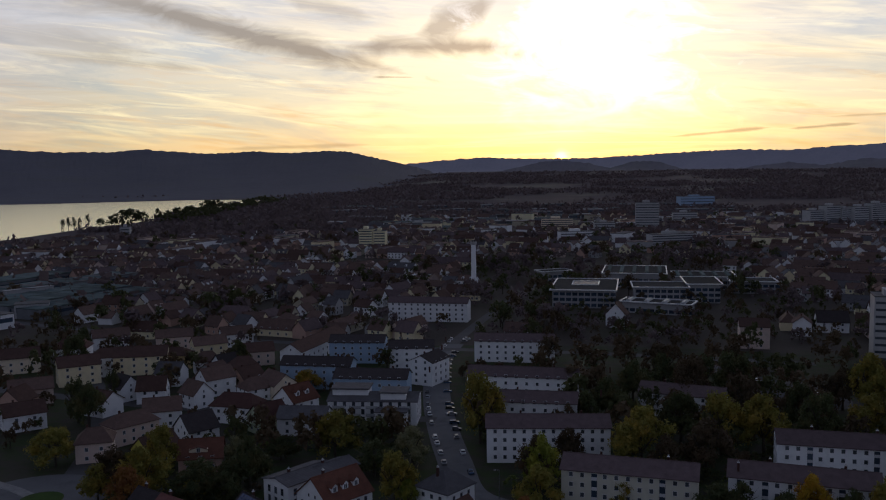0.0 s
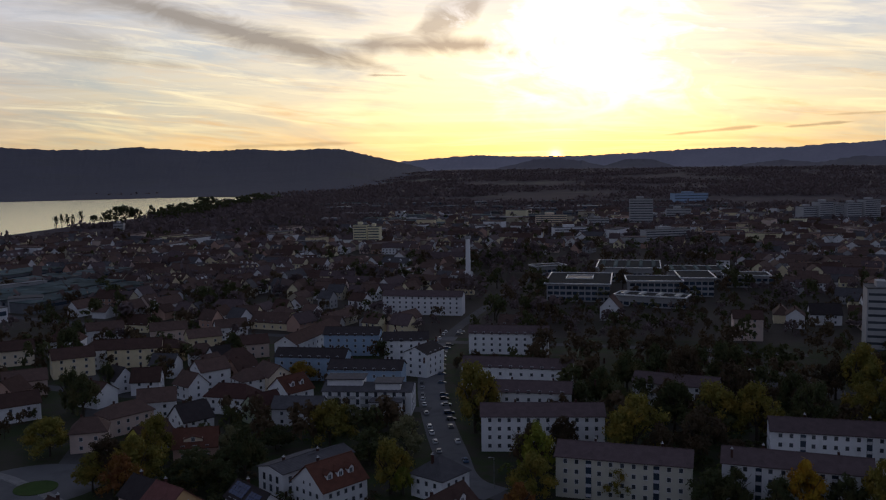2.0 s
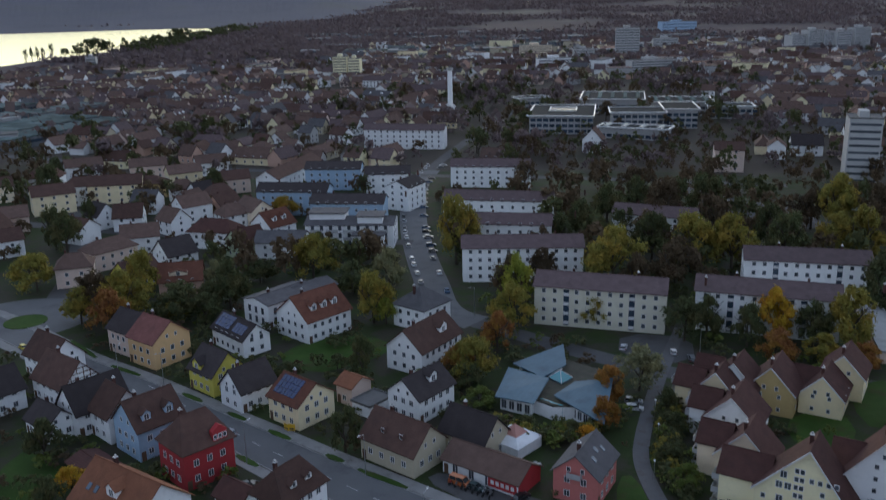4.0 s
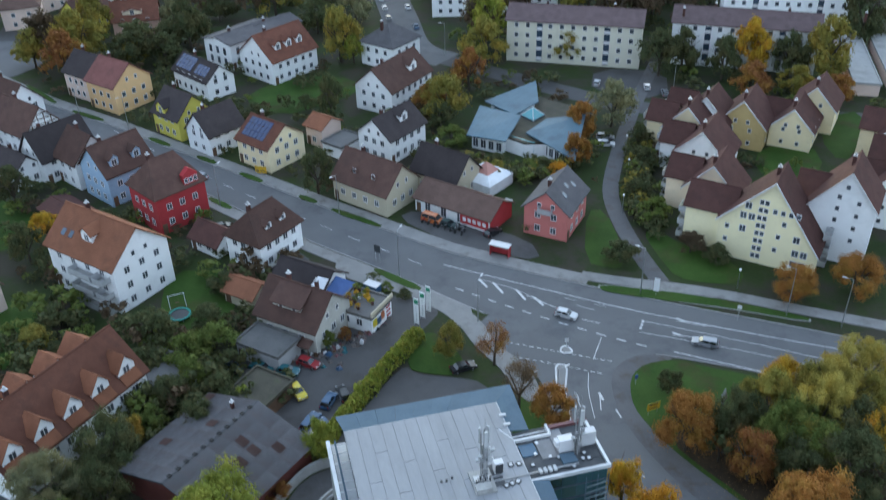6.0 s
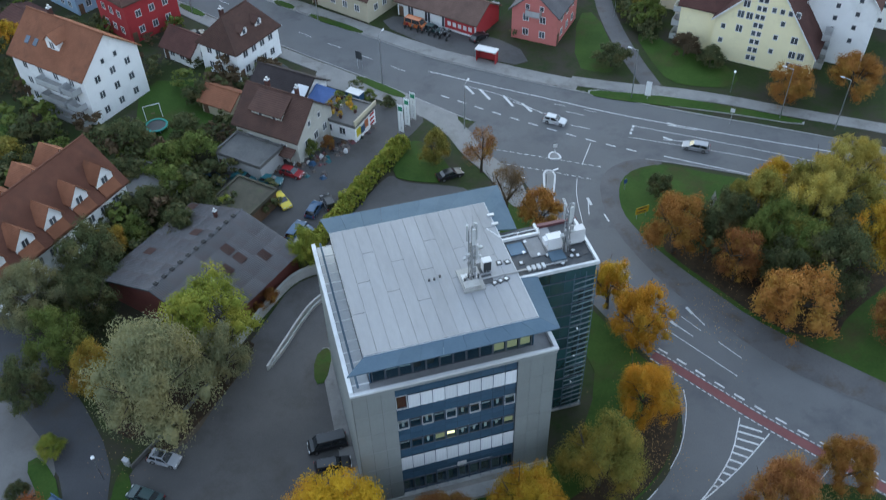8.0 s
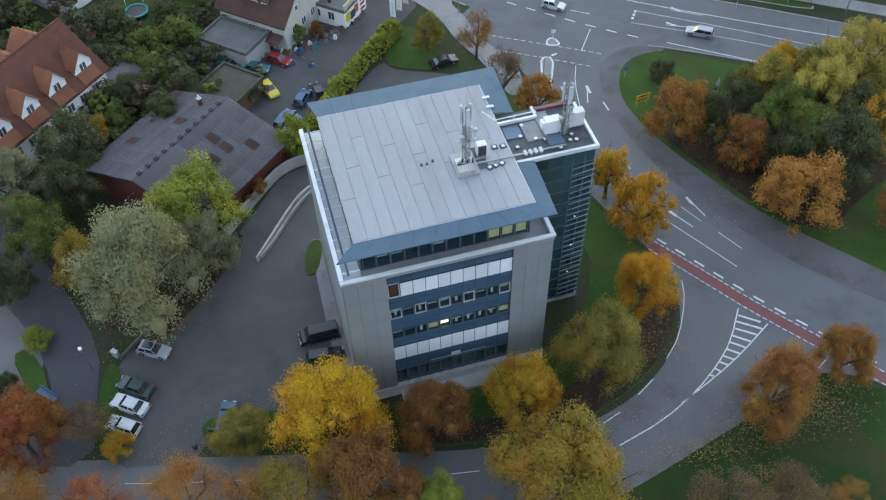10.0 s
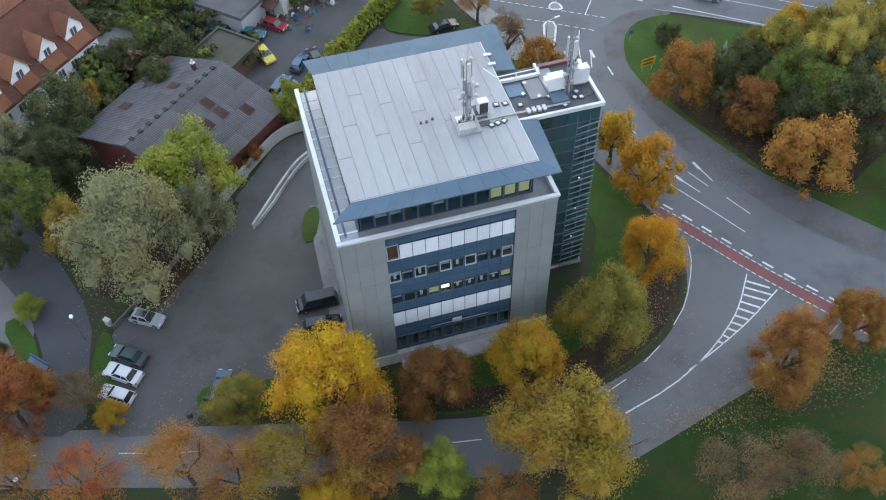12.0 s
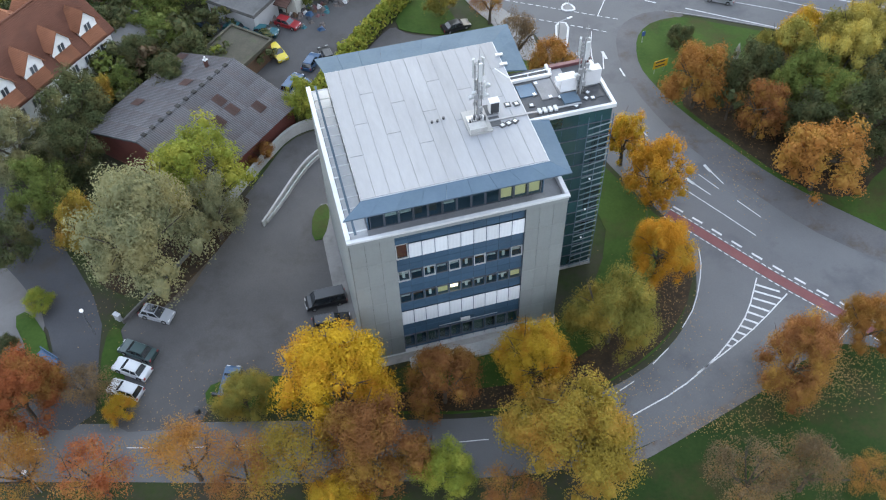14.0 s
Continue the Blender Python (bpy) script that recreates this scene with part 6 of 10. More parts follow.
for k in range(3):
    balcony(h, -1.0, 14.6, 0.6 + 2.6 * k, 2.4, 1.3, 180)
    balcony(h, 1.0, -8.5, 0.4 + 2.6 * k, 3.0, 1.3, 0)
h = lopsided(74.5, 131.9, 8.8, 58, 9.6, 11.2, 17.2, 6.2, 4.8, "white_wall", "tall white apartment house with small square windows")
cross_wing(h, 2.0, 6.0, 5.0, 7.0, 9.0, 4.0, "white_wall")
for a, zs in ((1.2, (5.6, 7.6, 9.8, 12.0)), (-2.0, (4.2, 6.6, 9.0, 11.4)), (0.2, (14.0,)), (3.6, (3.4, 5.6))):
    for z in zs:
        window(h, -4.4, a, z, -90, "small")
for nx, ny, L, W, eave, rise, ww in ((56.7, 146.9, 8.4, 10.0, 6.2, 5.2, "sand_wall"), (59.6, 162.9, 10.3, 10.6, 5.7, 5.2, "white_wall"), (59.3, 173.5, 7.4, 10.0, 5.8, 5.2, "cream_wall"), (64.8, 178.6, 8.6, 10.0, 6.0, 5.0, "white_wall")):
    h = estate(nx, ny, L, W, 58, eave, rise, ww, 2)
    cross_wing(h, 1.2, 6.2, 5.6, 6.4, eave + 0.6, 3.0, ww)
    for k in range(3):
        balcony(h, 0.5, 9.0, 0.6 + 2.5 * k, 2.4, 1.3, 180)
estate(72.8, 177.6, 10.4, 10.0, 58, 5.4, 5.2, "ochre_wall", 2)
h = estate(83.1, 175.8, 10.0, 8.8, 58, 4.6, 4.4, "cream_wall", 2)
cross_wing(h, 2.0, 5.0, 6.0, 7.0, 4.8, 3.2, "cream_wall")
estate(91.0, 184.0, 10.0, 9.0, 58, 5.6, 4.6, "cream_wall", 2)
for nx, ny, ww in ((97.0, 150.0, "sand_wall"), (101.0, 163.0, "cream_wall"), (89.0, 141.5, "white_wall")):
    h = estate(nx, ny, 10.0, 10.0, 58, 7.0, 5.2, ww, 2)
    cross_wing(h, 1.2, 6.0, 5.6, 6.4, 7.4, 3.0, ww)

# ---- apartment blocks ----
def block(x, y, L, rot, wall="white_wall", roof="block_tiles", h=11.2, W=11.0, floors=4, rise=2.6, loggias=False, label=""):
    b = house(x, y, L, W, rot, h, rise, wall, roof, label or "long four-storey %s apartment block with a dark red roof" % wall.split("_wall")[0].replace("_", " "), floors=floors, sides="fl", gap=3.0, win="std", chim=3, group="apartment blocks", name="apartment_block", gables=0, storey=2.7, sill=1.2, door=False)
    if loggias:
        n = max(1, int(L / 16))
        for i in range(n):
            a = -L / 2 + L * (i + 0.5) / n
            # flat dark blue strip; the loggias' shaded depth is put into its colour
            part("stair_glazing", Geo().box(a - 0.75, -W / 2 - 0.14, 0.4, a + 0.75, -W / 2 - 0.08, h - 0.6), "pane_blue", b)
            for k in range(floors):
                part("loggia_front", Geo().box(a - 0.72, -W / 2 - 0.2, 0.7 + 2.7 * k, a + 0.72, -W / 2 - 0.145, 1.6 + 2.7 * k), "plastic_white", b)
    return b


block(26.3, 273.2, 38, -2)
block(44.1, 230.6, 35, -16.7, "ivory_wall", loggias=True)
block(86.8, 223.0, 36, -19.0, loggias=True)
block(108.4, 251.6, 35, -14, loggias=True)
block(25.5, 307.0, 29, -10, h=10.0)
block(23.9, 344.7, 43, -12, h=10.0)
block(80.3, 320.0, 30, -24, h=8.6, floors=3)
block(-19.0, 527.0, 48, -11)
block(24.9, 414.7, 37, -8, h=10.0)
block(-49.0, 416.0, 26, -4, "blue_wall", "dark_tiles", h=10.0)
block(-23.0, 401.7, 20, 2, "white_wall", "dark_tiles", h=10.0)
block(-35.4, 344.4, 29, -7, "blue_wall", "dark_tiles", h=10.0)
block(-60.5, 368.0, 30, -8, "blue_wall", "dark_tiles", h=10.0)
block(-14.0, 374.0, 15, 62, "white_wall", "dark_tiles", h=10.0)
h = house(-32.0, 317.0, 32, 14, -4, 8.6, 1.6, "white_wall", "grey_tiles", "white modern apartment house with terraces", floors=3, gap=2.6, chim=0, gables=0, name="apartment_block", win="tall")
part("penthouse", Geo().box(-15, -3, 9.4, -2, 5, 12.0), "white_wall", h)
part("penthouse_roof", Geo().box(-15.6, -3.8, 12.0, -1.4, 5.6, 12.4), "grey_tiles", h)
part("penthouse", Geo().box(3, -6, 8.6, 12, 2, 11.4), "white_wall", h)
part("penthouse_roof", Geo().box(2.4, -6.6, 11.4, 12.6, 2.6, 11.8), "grey_tiles", h)
part("front_wing", Geo().box(2, -13, -0.3, 13, -7.01, 6.2), "white_wall", h)
part("wing_roof", Geo().box(1.6, -13.4, 6.2, 13.4, -7.01, 6.6), "grey_tiles", h)
for wx in (3.6, 6.2, 8.8, 11.4):
    for wz in (0.8, 3.7):
        window(h, wx, -13, wz, 0, "tall")
for k in range(3):
    for bx in (-12, -6, 0, 6, 12):
        balcony(h, bx, -6.5, 0.6 + 2.8 * k, 4.2, 1.5, 0)

# ---- trees and shrubs ----
ICO = [(0, 0, 1)] + [(0.894 * math.cos(k * 1.2566), 0.894 * math.sin(k * 1.2566), 0.447) for k in range(5)] + [(0.894 * math.cos(k * 1.2566 + 0.6283), 0.894 * math.sin(k * 1.2566 + 0.6283), -0.447) for k in range(5)] + [(0, 0, -1)]
ICO_F = [(0, 1 + k, 1 + (k + 1) % 5) for k in range(5)] + [(1 + k, 6 + k, 1 + (k + 1) % 5) for k in range(5)] + [(1 + (k + 1) % 5, 6 + k, 6 + (k + 1) % 5) for k in range(5)] + [(11, 6 + (k + 1) % 5, 6 + k) for k in range(5)]


def crown_mesh(seed, leaves, size, clumps=46, squash=1.0, droop=0.0, hollow=0.62, low=-0.75, lump=(0.16, 0.34), core=0.5, thin=0.7, lobes=9):
    """A crown of unit radius about its middle: boughs carry clumps of leaves round a dense heart of twigs and inner leaves."""
    rng = np.random.default_rng(seed)
    unit = lambda v: v / (np.linalg.norm(v, axis=1)[:, None] + 1e-9)
    # boughs spread evenly round the trunk, and one or two leaders
    az = np.arange(lobes) * 2.4 + rng.uniform(-0.4, 0.4, lobes)
    el = rng.uniform(-0.55, 1.25, lobes)
    bough = np.stack([np.cos(az) * np.cos(el), np.sin(az) * np.cos(el), np.sin(el)], 1) * rng.uniform(0.52, 0.76, lobes)[:, None]
    around = unit(rng.normal(0, 1, (clumps * 3, 3)))
    around = around[around[:, 2] > low][:clumps]
    c = np.where(rng.random(len(around))[:, None] < 0.62, bough[rng.integers(0, lobes, len(around))] + around * rng.uniform(0.10, 0.36, len(around))[:, None], around * (hollow + (0.94 - hollow) * rng.random(len(around)))[:, None])
    rad = rng.uniform(lump[0], lump[1], len(c))
    pick = rng.choice(len(c), leaves, p=rad ** 2 / np.sum(rad ** 2))
    d = unit(rng.normal(0, 1, (leaves, 3)))
    d[:, 2] = np.where(rng.random(leaves) < 0.65, np.abs(d[:, 2]), d[:, 2])
    # most leaves sit on the clump's skin, some sprout past it on twigs
    reach = np.where(rng.random(leaves) < 0.86, rng.uniform(0.55, 1.02, leaves), rng.uniform(0.95, 1.28, leaves))
    p = c[pick] + d * (rad[pick] * reach)[:, None]
    hearts = (c[:, None, :] + (np.array(ICO)[None] * rng.uniform(0.55, 1.15, (len(c), len(ICO), 1))) * (rad * core)[:, None, None]).reshape(-1, 3) if core else np.zeros((0, 3))
    p = np.concatenate([p, hearts])
    share = rng.random(len(p))
    share[leaves:] = 0.5
    p[:, 2] -= droop * share * np.clip(np.hypot(p[:, 0], p[:, 1]), 0, 1)
    p[:, 2] *= squash
    p[:, :2] *= (1 - 0.16 * np.clip(p[:, 2] + 0.2, 0, 1))[:, None]
    p[:, :2] /= np.percentile(np.hypot(p[:leaves, 0], p[:leaves, 1]), 96)
    p[:, 2] /= max(np.percentile(p[:leaves, 2], 99), 0.6)
    hearts, p = p[leaves:], p[:leaves]
    a = unit(np.cross(d + rng.normal(0, 0.5, (leaves, 3)), rng.normal(0, 1, (leaves, 3))))
    b = unit(np.cross(d + rng.normal(0, 0.5, (leaves, 3)), a))
    s = (size * rng.uniform(0.6, 1.4, leaves))[:, None]
    tips = np.stack([p - a * s - b * s * thin * 0.6, p + a * s - b * s * thin * 0.6, p + b * s * thin * 1.4], 1).reshape(-1, 3)
    inner = len(hearts) // len(ICO)
    tris = (np.array(ICO_F)[None] + (3 * leaves + len(ICO) * np.arange(inner))[:, None, None]).reshape(-1)
    co = np.concatenate([tips, hearts])
    loops = np.concatenate([np.arange(3 * leaves), tris]).astype(np.int32)
    me = bpy.data.meshes.new("crown")
    me.vertices.add(len(co))
    me.vertices.foreach_set("co", co.ravel())
    me.loops.add(len(loops))
    me.loops.foreach_set("vertex_index", loops)
    me.polygons.add(len(loops) // 3)
    me.polygons.foreach_set("loop_start", np.arange(0, len(loops), 3).astype(np.int32))
    me.materials.append(MATS["leaf_green"])
    me.update(calc_edges=True)
    return me


def trunk_mesh(seed, limbs):
    """Unit height: a tapered trunk that parts into limbs and twigs."""
    rng = random.Random(seed)
    g = Geo()
    g.tube((0, 0, -0.03), (0.01, 0, 0.34), 0.032, 0.023, 8)
    for i in range(limbs):
        a = 2 * math.pi * i / limbs + rng.uniform(-0.4, 0.4)
        z0 = 0.26 + 0.05 * rng.random()
        e = (0.20 * math.cos(a), 0.20 * math.sin(a), 0.58 + 0.14 * rng.random())
        g.tube((0.01, 0, z0), e, 0.017, 0.009, 6)
        for _ in range(4):
            b = a + rng.uniform(-0.9, 0.9)
            r = rng.uniform(0.22, 0.36)
            g.tube(e, (r * math.cos(b), r * math.sin(b), rng.uniform(0.62, 0.94)), 0.008, 0.002, 4)
    return g.mesh("trunk", "bark")


TRUNKS = [trunk_mesh(s, 4 + s % 3) for s in range(3)]
CROWNS = {"close": [crown_mesh(10 + s, 40000, 0.0160, 84, lobes=12) for s in range(4)],
          "near": [crown_mesh(20 + s, 15000, 0.0245, 70, lobes=11) for s in range(4)],
          "thin": [crown_mesh(30 + s, 11000, 0.0195, 60, hollow=0.4, core=0) for s in range(2)],
          "weep": [crown_mesh(40 + s, 40000, 0.0170, 90, squash=0.95, droop=0.20, hollow=0.62, lump=(0.12, 0.24), core=0.5, thin=0.55, lobes=15) for s in range(2)],
          "mid": [crown_mesh(50 + s, 4000, 0.049, 50) for s in range(4)],
          "tall": [crown_mesh(60 + s, 3600, 0.049, 44) for s in range(2)],
          "far": [crown_mesh(70 + s, 600, 0.105, 24, core=0) for s in range(4)],
          "bush": [crown_mesh(80 + s, 170, 0.160, 16, core=0) for s in range(4)],
          "tuft": [crown_mesh(90 + s, 80, 0.250, 14, core=0) for s in range(4)]}
TREE_WORDS = {"leaf_green": "green", "leaf_dark": "dark green", "leaf_lime": "yellow-green", "leaf_olive": "olive", "leaf_yellow": "bright yellow", "leaf_gold": "golden", "leaf_amber": "amber", "leaf_orange": "orange", "leaf_rust": "rust-brown", "leaf_red": "dark red", "leaf_silver": "silver-green", "leaf_bare": "half-bare brown", "leaf_brown": "dull brown-green", "leaf_khaki": "khaki and gold", "leaf_autumn": "mixed golden-brown"}
TREE_COUNT = [0]


def tree(x, y, h, r, tint, lod="mid", low=0.0):
    """h: full height; r: half the crown's width; low: how far the crown comes down towards the ground."""
    i = TREE_COUNT[0]
    TREE_COUNT[0] += 1
    rng = random.Random(i * 13 + 5)
    shrub = h < 3.4
    lod = "close" if lod == "near" and y < 66 else lod
    word = TREE_WORDS["leaf_" + tint]
    t = thing("shrub" if shrub else "tree", pose(x, y, 0, 0, 0, rng.uniform(0, 360)), ("%s autumn shrub on the grass" if shrub else "willow with %s hanging foliage" if lod == "weep" else "broad-leaved tree with %s autumn foliage") % word, "shrub" if shrub else "tree", "shrubs" if shrub else "trees")
    ch = h * (0.96 if lod != "thin" else 0.86)
    tr = part("trunk", TRUNKS[i % 3], None, t)
    tr.scale = (max(h, r * 1.5), max(h, r * 1.5), h * 0.98)
    c = part("crown", CROWNS[lod][i % len(CROWNS[lod])], None, t, m=pose(0, 0, h - ch / 2))
    c.scale = (r * rng.uniform(0.92, 1.06), r * rng.uniform(0.92, 1.06), ch / 2 * 1.04)
    repaint(c, "leaf_" + tint)
    return t


# round the office
tree(-8.3, 45.2, 10.8, 5.4, "yellow", "near")
tree(1.3, 45.4, 7.9, 3.7, "rust", "near")
tree(9.9, 46.8, 8.6, 3.9, "gold", "near")
tree(18.1, 51.2, 10.0, 4.3, "olive", "near")
tree(24.5, 58.9, 9.2, 3.5, "amber", "near")
tree(26.3, 69.5, 9.4, 3.6, "amber", "near")
tree(23.9, 75.9, 8.0, 2.2, "gold", "near")
tree(12.1, 37.9, 12.4, 5.7, "autumn", "near")
tree(-17.8, 45.8, 5.2, 2.9, "olive", "near")
tree(-5.5, 38.5, 10.6, 4.8, "rust", "near")
tree(-12.3, 38.1, 8.5, 3.9, "autumn", "thin")
tree(0.8, 37.0, 6.2, 2.8, "lime", "near")
tree(-21.6, 38.9, 8.2, 3.7, "orange", "thin")
tree(-29.9, 37.9, 8.1, 3.7, "red", "thin")
tree(-36.6, 38.7, 7.5, 3.4, "orange", "thin")
tree(-16.8, 37.4, 7.5, 3.4, "rust", "thin")
tree(-8.4, 34.8, 6.1, 3.1, "gold", "near")
tree(6.2, 33.7, 6.9, 2.8, "rust", "thin")
tree(-38.5, 46.2, 8.4, 4.4, "red", "near")
tree(-32.9, 47.8, 5.0, 2.8, "bare", "thin")
tree(-30.0, 46.1, 2.6, 1.6, "gold", "near")
# willows and the thicket beside the lane
tree(-28.6, 62.2, 15.2, 7.0, "silver", "close")
tree(-24.6, 73.1, 10.8, 5.4, "lime", "near")
tree(-42.2, 72.2, 8.4, 3.8, "green", "near")
tree(-37.4, 68.3, 7.0, 3.2, "autumn", "near")
tree(-47.0, 79.6, 9.6, 4.4, "silver", "weep")
tree(-41.4, 86.6, 8.4, 4.2, "dark", "near")
tree(-43.9, 82.3, 5.2, 2.6, "dark", "near")
tree(-36.0, 98.2, 5.0, 2.8, "dark", "near")
tree(-37.6, 93.6, 3.8, 2.4, "green", "near")
tree(-33.7, 102.7, 4.6, 2.7, "green", "near")
tree(-40.0, 90.4, 5.6, 2.3, "autumn", "near")
tree(-39.9, 78.5, 8.0, 3.2, "dark", "near")
tree(-30.8, 91.7, 6.6, 2.6, "dark", "near")
tree(-40.7, 59.7, 2.6, 1.6, "lime", "near")
tree(-19.3, 80.1, 2.7, 1.9, "rust", "near")
tree(-22.6, 67.9, 9.4, 3.2, "silver", "near")
tree(-44.5, 66.3, 7.6, 3.0, "dark", "near")
tree(-43.1, 54.5, 1.8, 1.3, "dark", "near")
tree(-14.4, 87.4, 5.4, 2.7, "lime", "near")
# wood on the corner and the meadow
tree(34.6, 85.2, 9.0, 4.2, "orange", "near")
tree(40.9, 79.4, 8.2, 3.2, "rust", "near")
tree(44.9, 70.3, 9.4, 4.9, "orange", "near")
tree(40.4, 86.2, 8.2, 3.6, "dark", "near")
tree(46.4, 88.6, 9.2, 3.8, "olive", "near")
tree(44.5, 82.4, 8.2, 3.0, "green", "near")
tree(51.6, 84.6, 11.2, 4.8, "khaki", "weep")
tree(55.6, 89.0, 11.6, 5.0, "khaki", "weep")
tree(46.2, 77.4, 7.4, 3.6, "dark", "near")
tree(52.6, 76.5, 9.6, 4.7, "dark", "near")
tree(49.0, 80.0, 8.8, 3.8, "green", "near")
tree(49.6, 92.4, 8.4, 3.4, "gold", "near")
tree(43.6, 90.0, 6.8, 2.4, "olive", "near")
tree(61.0, 93.0, 10.5, 4.6, "khaki", "weep")
tree(58.0, 81.0, 9.0, 4.0, "gold", "near")
tree(57.2, 67.8, 7.9, 3.6, "rust", "near")
tree(43.0, 86.2, 7.4, 3.0, "dark", "near")
tree(47.8, 84.4, 9.0, 3.6, "green", "near")
tree(55.0, 81.8, 9.4, 4.0, "dark", "near")
tree(58.6, 86.4, 9.6, 4.2, "olive", "near")
tree(52.0, 89.0, 9.6, 3.6, "olive", "near")
tree(38.2, 82.6, 5.0, 2.2, "dark", "bush")
tree(49.6, 73.4, 6.2, 3.0, "dark", "near")
tree(34.3, 45.0, 9.0, 4.2, "rust", "near")
tree(43.0, 49.0, 7.0, 2.9, "orange", "near")
tree(27.2, 34.1, 7.2, 3.9, "bare", "thin")
tree(32.6, 34.3, 8.1, 3.2, "bare", "thin")
tree(35.4, 96.5, 4.0, 1.8, "dark", "near")
tree(17.3, 90.7, 6.8, 3.1, "orange", "near")
tree(10.8, 104.4, 7.2, 2.6, "rust", "thin")
tree(13.4, 94.7, 8.4, 2.6, "bare", "thin")
tree(38.5, 34.5, 3.6, 2.3, "orange", "thin")
# gardens and roadside
tree(-89.4, 239.4, 14.5, 7.0, "olive", "mid")
tree(-90.2, 227.7, 13.0, 6.5, "rust", "mid")
tree(-101.5, 236.5, 10.7, 6.0, "olive", "mid")
tree(-92.5, 261.7, 13.7, 5.5, "olive", "mid")
tree(-74.5, 236.0, 9.2, 5.8, "dark", "mid")
tree(-66.0, 235.2, 9.1, 5.7, "dark", "mid")
tree(-61.6, 246.5, 14.7, 5.9, "dark", "mid")
tree(-75.1, 237.6, 6.7, 3.7, "olive", "mid")
tree(-71.2, 267.1, 9.1, 3.6, "silver", "mid")
tree(-40.4, 271.0, 15.5, 8.0, "olive", "mid")
tree(-26.7, 256.6, 10.7, 6.0, "dark", "mid")
tree(-18.7, 233.3, 14.2, 5.5, "olive", "mid")
tree(-15.2, 232.0, 7.7, 3.5, "lime", "mid")
tree(-18.9, 196.0, 10.6, 3.0, "dark", "tall")
tree(-19.6, 160.2, 9.7, 2.9, "dark", "tall")
tree(7.9, 193.3, 10.7, 6.0, "olive", "mid")
tree(4.1, 198.1, 7.3, 4.1, "rust", "mid")
tree(14.3, 210.4, 10.7, 4.3, "rust", "mid")
tree(20.0, 227.8, 12.2, 6.1, "olive", "mid")
tree(41.7, 227.5, 9.5, 4.3, "olive", "mid")
tree(51.3, 226.3, 6.8, 3.1, "olive", "mid")
tree(45.1, 186.1, 11.0, 5.5, "silver", "mid")
tree(37.3, 180.8, 8.4, 3.8, "orange", "mid")
tree(33.7, 167.1, 7.2, 3.0, "orange", "mid")
tree(21.1, 240.9, 16.8, 5.6, "lime", "mid")
tree(63.2, 215.2, 12.0, 6.0, "dark", "mid")
tree(69.6, 217.4, 11.4, 4.6, "dark", "mid")
tree(78.0, 210.5, 10.9, 4.3, "dark", "mid")
tree(86.0, 213.4, 14.3, 5.1, "gold", "mid")
tree(94.5, 210.0, 12.0, 4.6, "dark", "mid")
tree(103.0, 207.5, 16.0, 6.2, "olive", "mid")
tree(81.5, 199.8, 8.2, 5.1, "rust", "mid")
tree(92.6, 200.1, 7.1, 4.5, "olive", "mid")
tree(101.1, 194.1, 7.1, 4.4, "rust", "mid")
tree(47.5, 164.6, 4.8, 3.0, "dark", "mid")
tree(43.9, 151.9, 4.5, 2.8, "dark", "mid")
tree(44.7, 143.8, 4.9, 3.0, "green", "mid")
tree(48.4, 132.6, 4.2, 2.6, "brown", "mid")
tree(35.4, 130.6, 4.2, 3.2, "dark", "mid")
tree(51.9, 129.0, 3.4, 2.5, "dark", "mid")
tree(56.7, 182.8, 6.6, 2.6, "dark", "mid")
tree(48.3, 173.7, 6.3, 2.5, "dark", "mid")
tree(61.2, 117.4, 6.4, 3.6, "orange", "near")
tree(71.6, 118.0, 7.4, 4.0, "orange", "near")
tree(-68.8, 145.6, 6.2, 3.4, "gold", "mid")
tree(-69.5, 138.0, 8.3, 3.3, "dark", "mid")
tree(-58.2, 148.1, 4.8, 3.4, "dark", "mid")
tree(-41.1, 112.5, 6.6, 4.1, "dark", "mid")
tree(-35.3, 107.2, 5.7, 3.6, "green", "mid")
tree(-31.5, 109.6, 5.7, 3.6, "green", "mid")
tree(-28.6, 106.0, 3.6, 2.2, "dark", "mid")
tree(-33.7, 116.4, 4.5, 2.8, "dark", "mid")
tree(-33.0, 126.2, 4.1, 2.9, "dark", "mid")
tree(-41.7, 105.5, 5.0, 3.1, "dark", "mid")
tree(-58.2, 118.1, 4.7, 3.0, "dark", "mid")
tree(-59.9, 112.5, 4.6, 2.9, "olive", "mid")
tree(-54.2, 110.7, 4.5, 2.8, "dark", "mid")
tree(-28.6, 97.5, 6.2, 2.5, "dark", "mid")
tree(-25.7, 97.9, 3.3, 2.1, "lime", "mid")
tree(-18.2, 113.5, 2.9, 1.8, "silver", "mid")
tree(-14.6, 110.3, 3.2, 1.4, "green", "mid")
tree(-12.0, 111.9, 2.6, 1.2, "rust", "mid")
tree(-5.5, 124.9, 1.8, 1.2, "green", "mid")
tree(-2.6, 122.4, 1.8, 1.3, "dark", "mid")
tree(4.2, 107.0, 5.8, 2.4, "olive", "near")
tree(-79.2, 158.7, 9.2, 3.7, "dark", "mid")
tree(-47.8, 153.0, 3.2, 2.3, "dark", "mid")
tree(-43.0, 200.3, 3.9, 2.8, "dark", "mid")
tree(-36.9, 195.2, 4.9, 4.1, "dark", "mid")
tree(-25.7, 202.0, 3.9, 2.8, "dark", "mid")
tree(3.2, 170.9, 5.0, 3.6, "dark", "mid")
tree(6.4, 189.4, 6.3, 3.9, "dark", "mid")
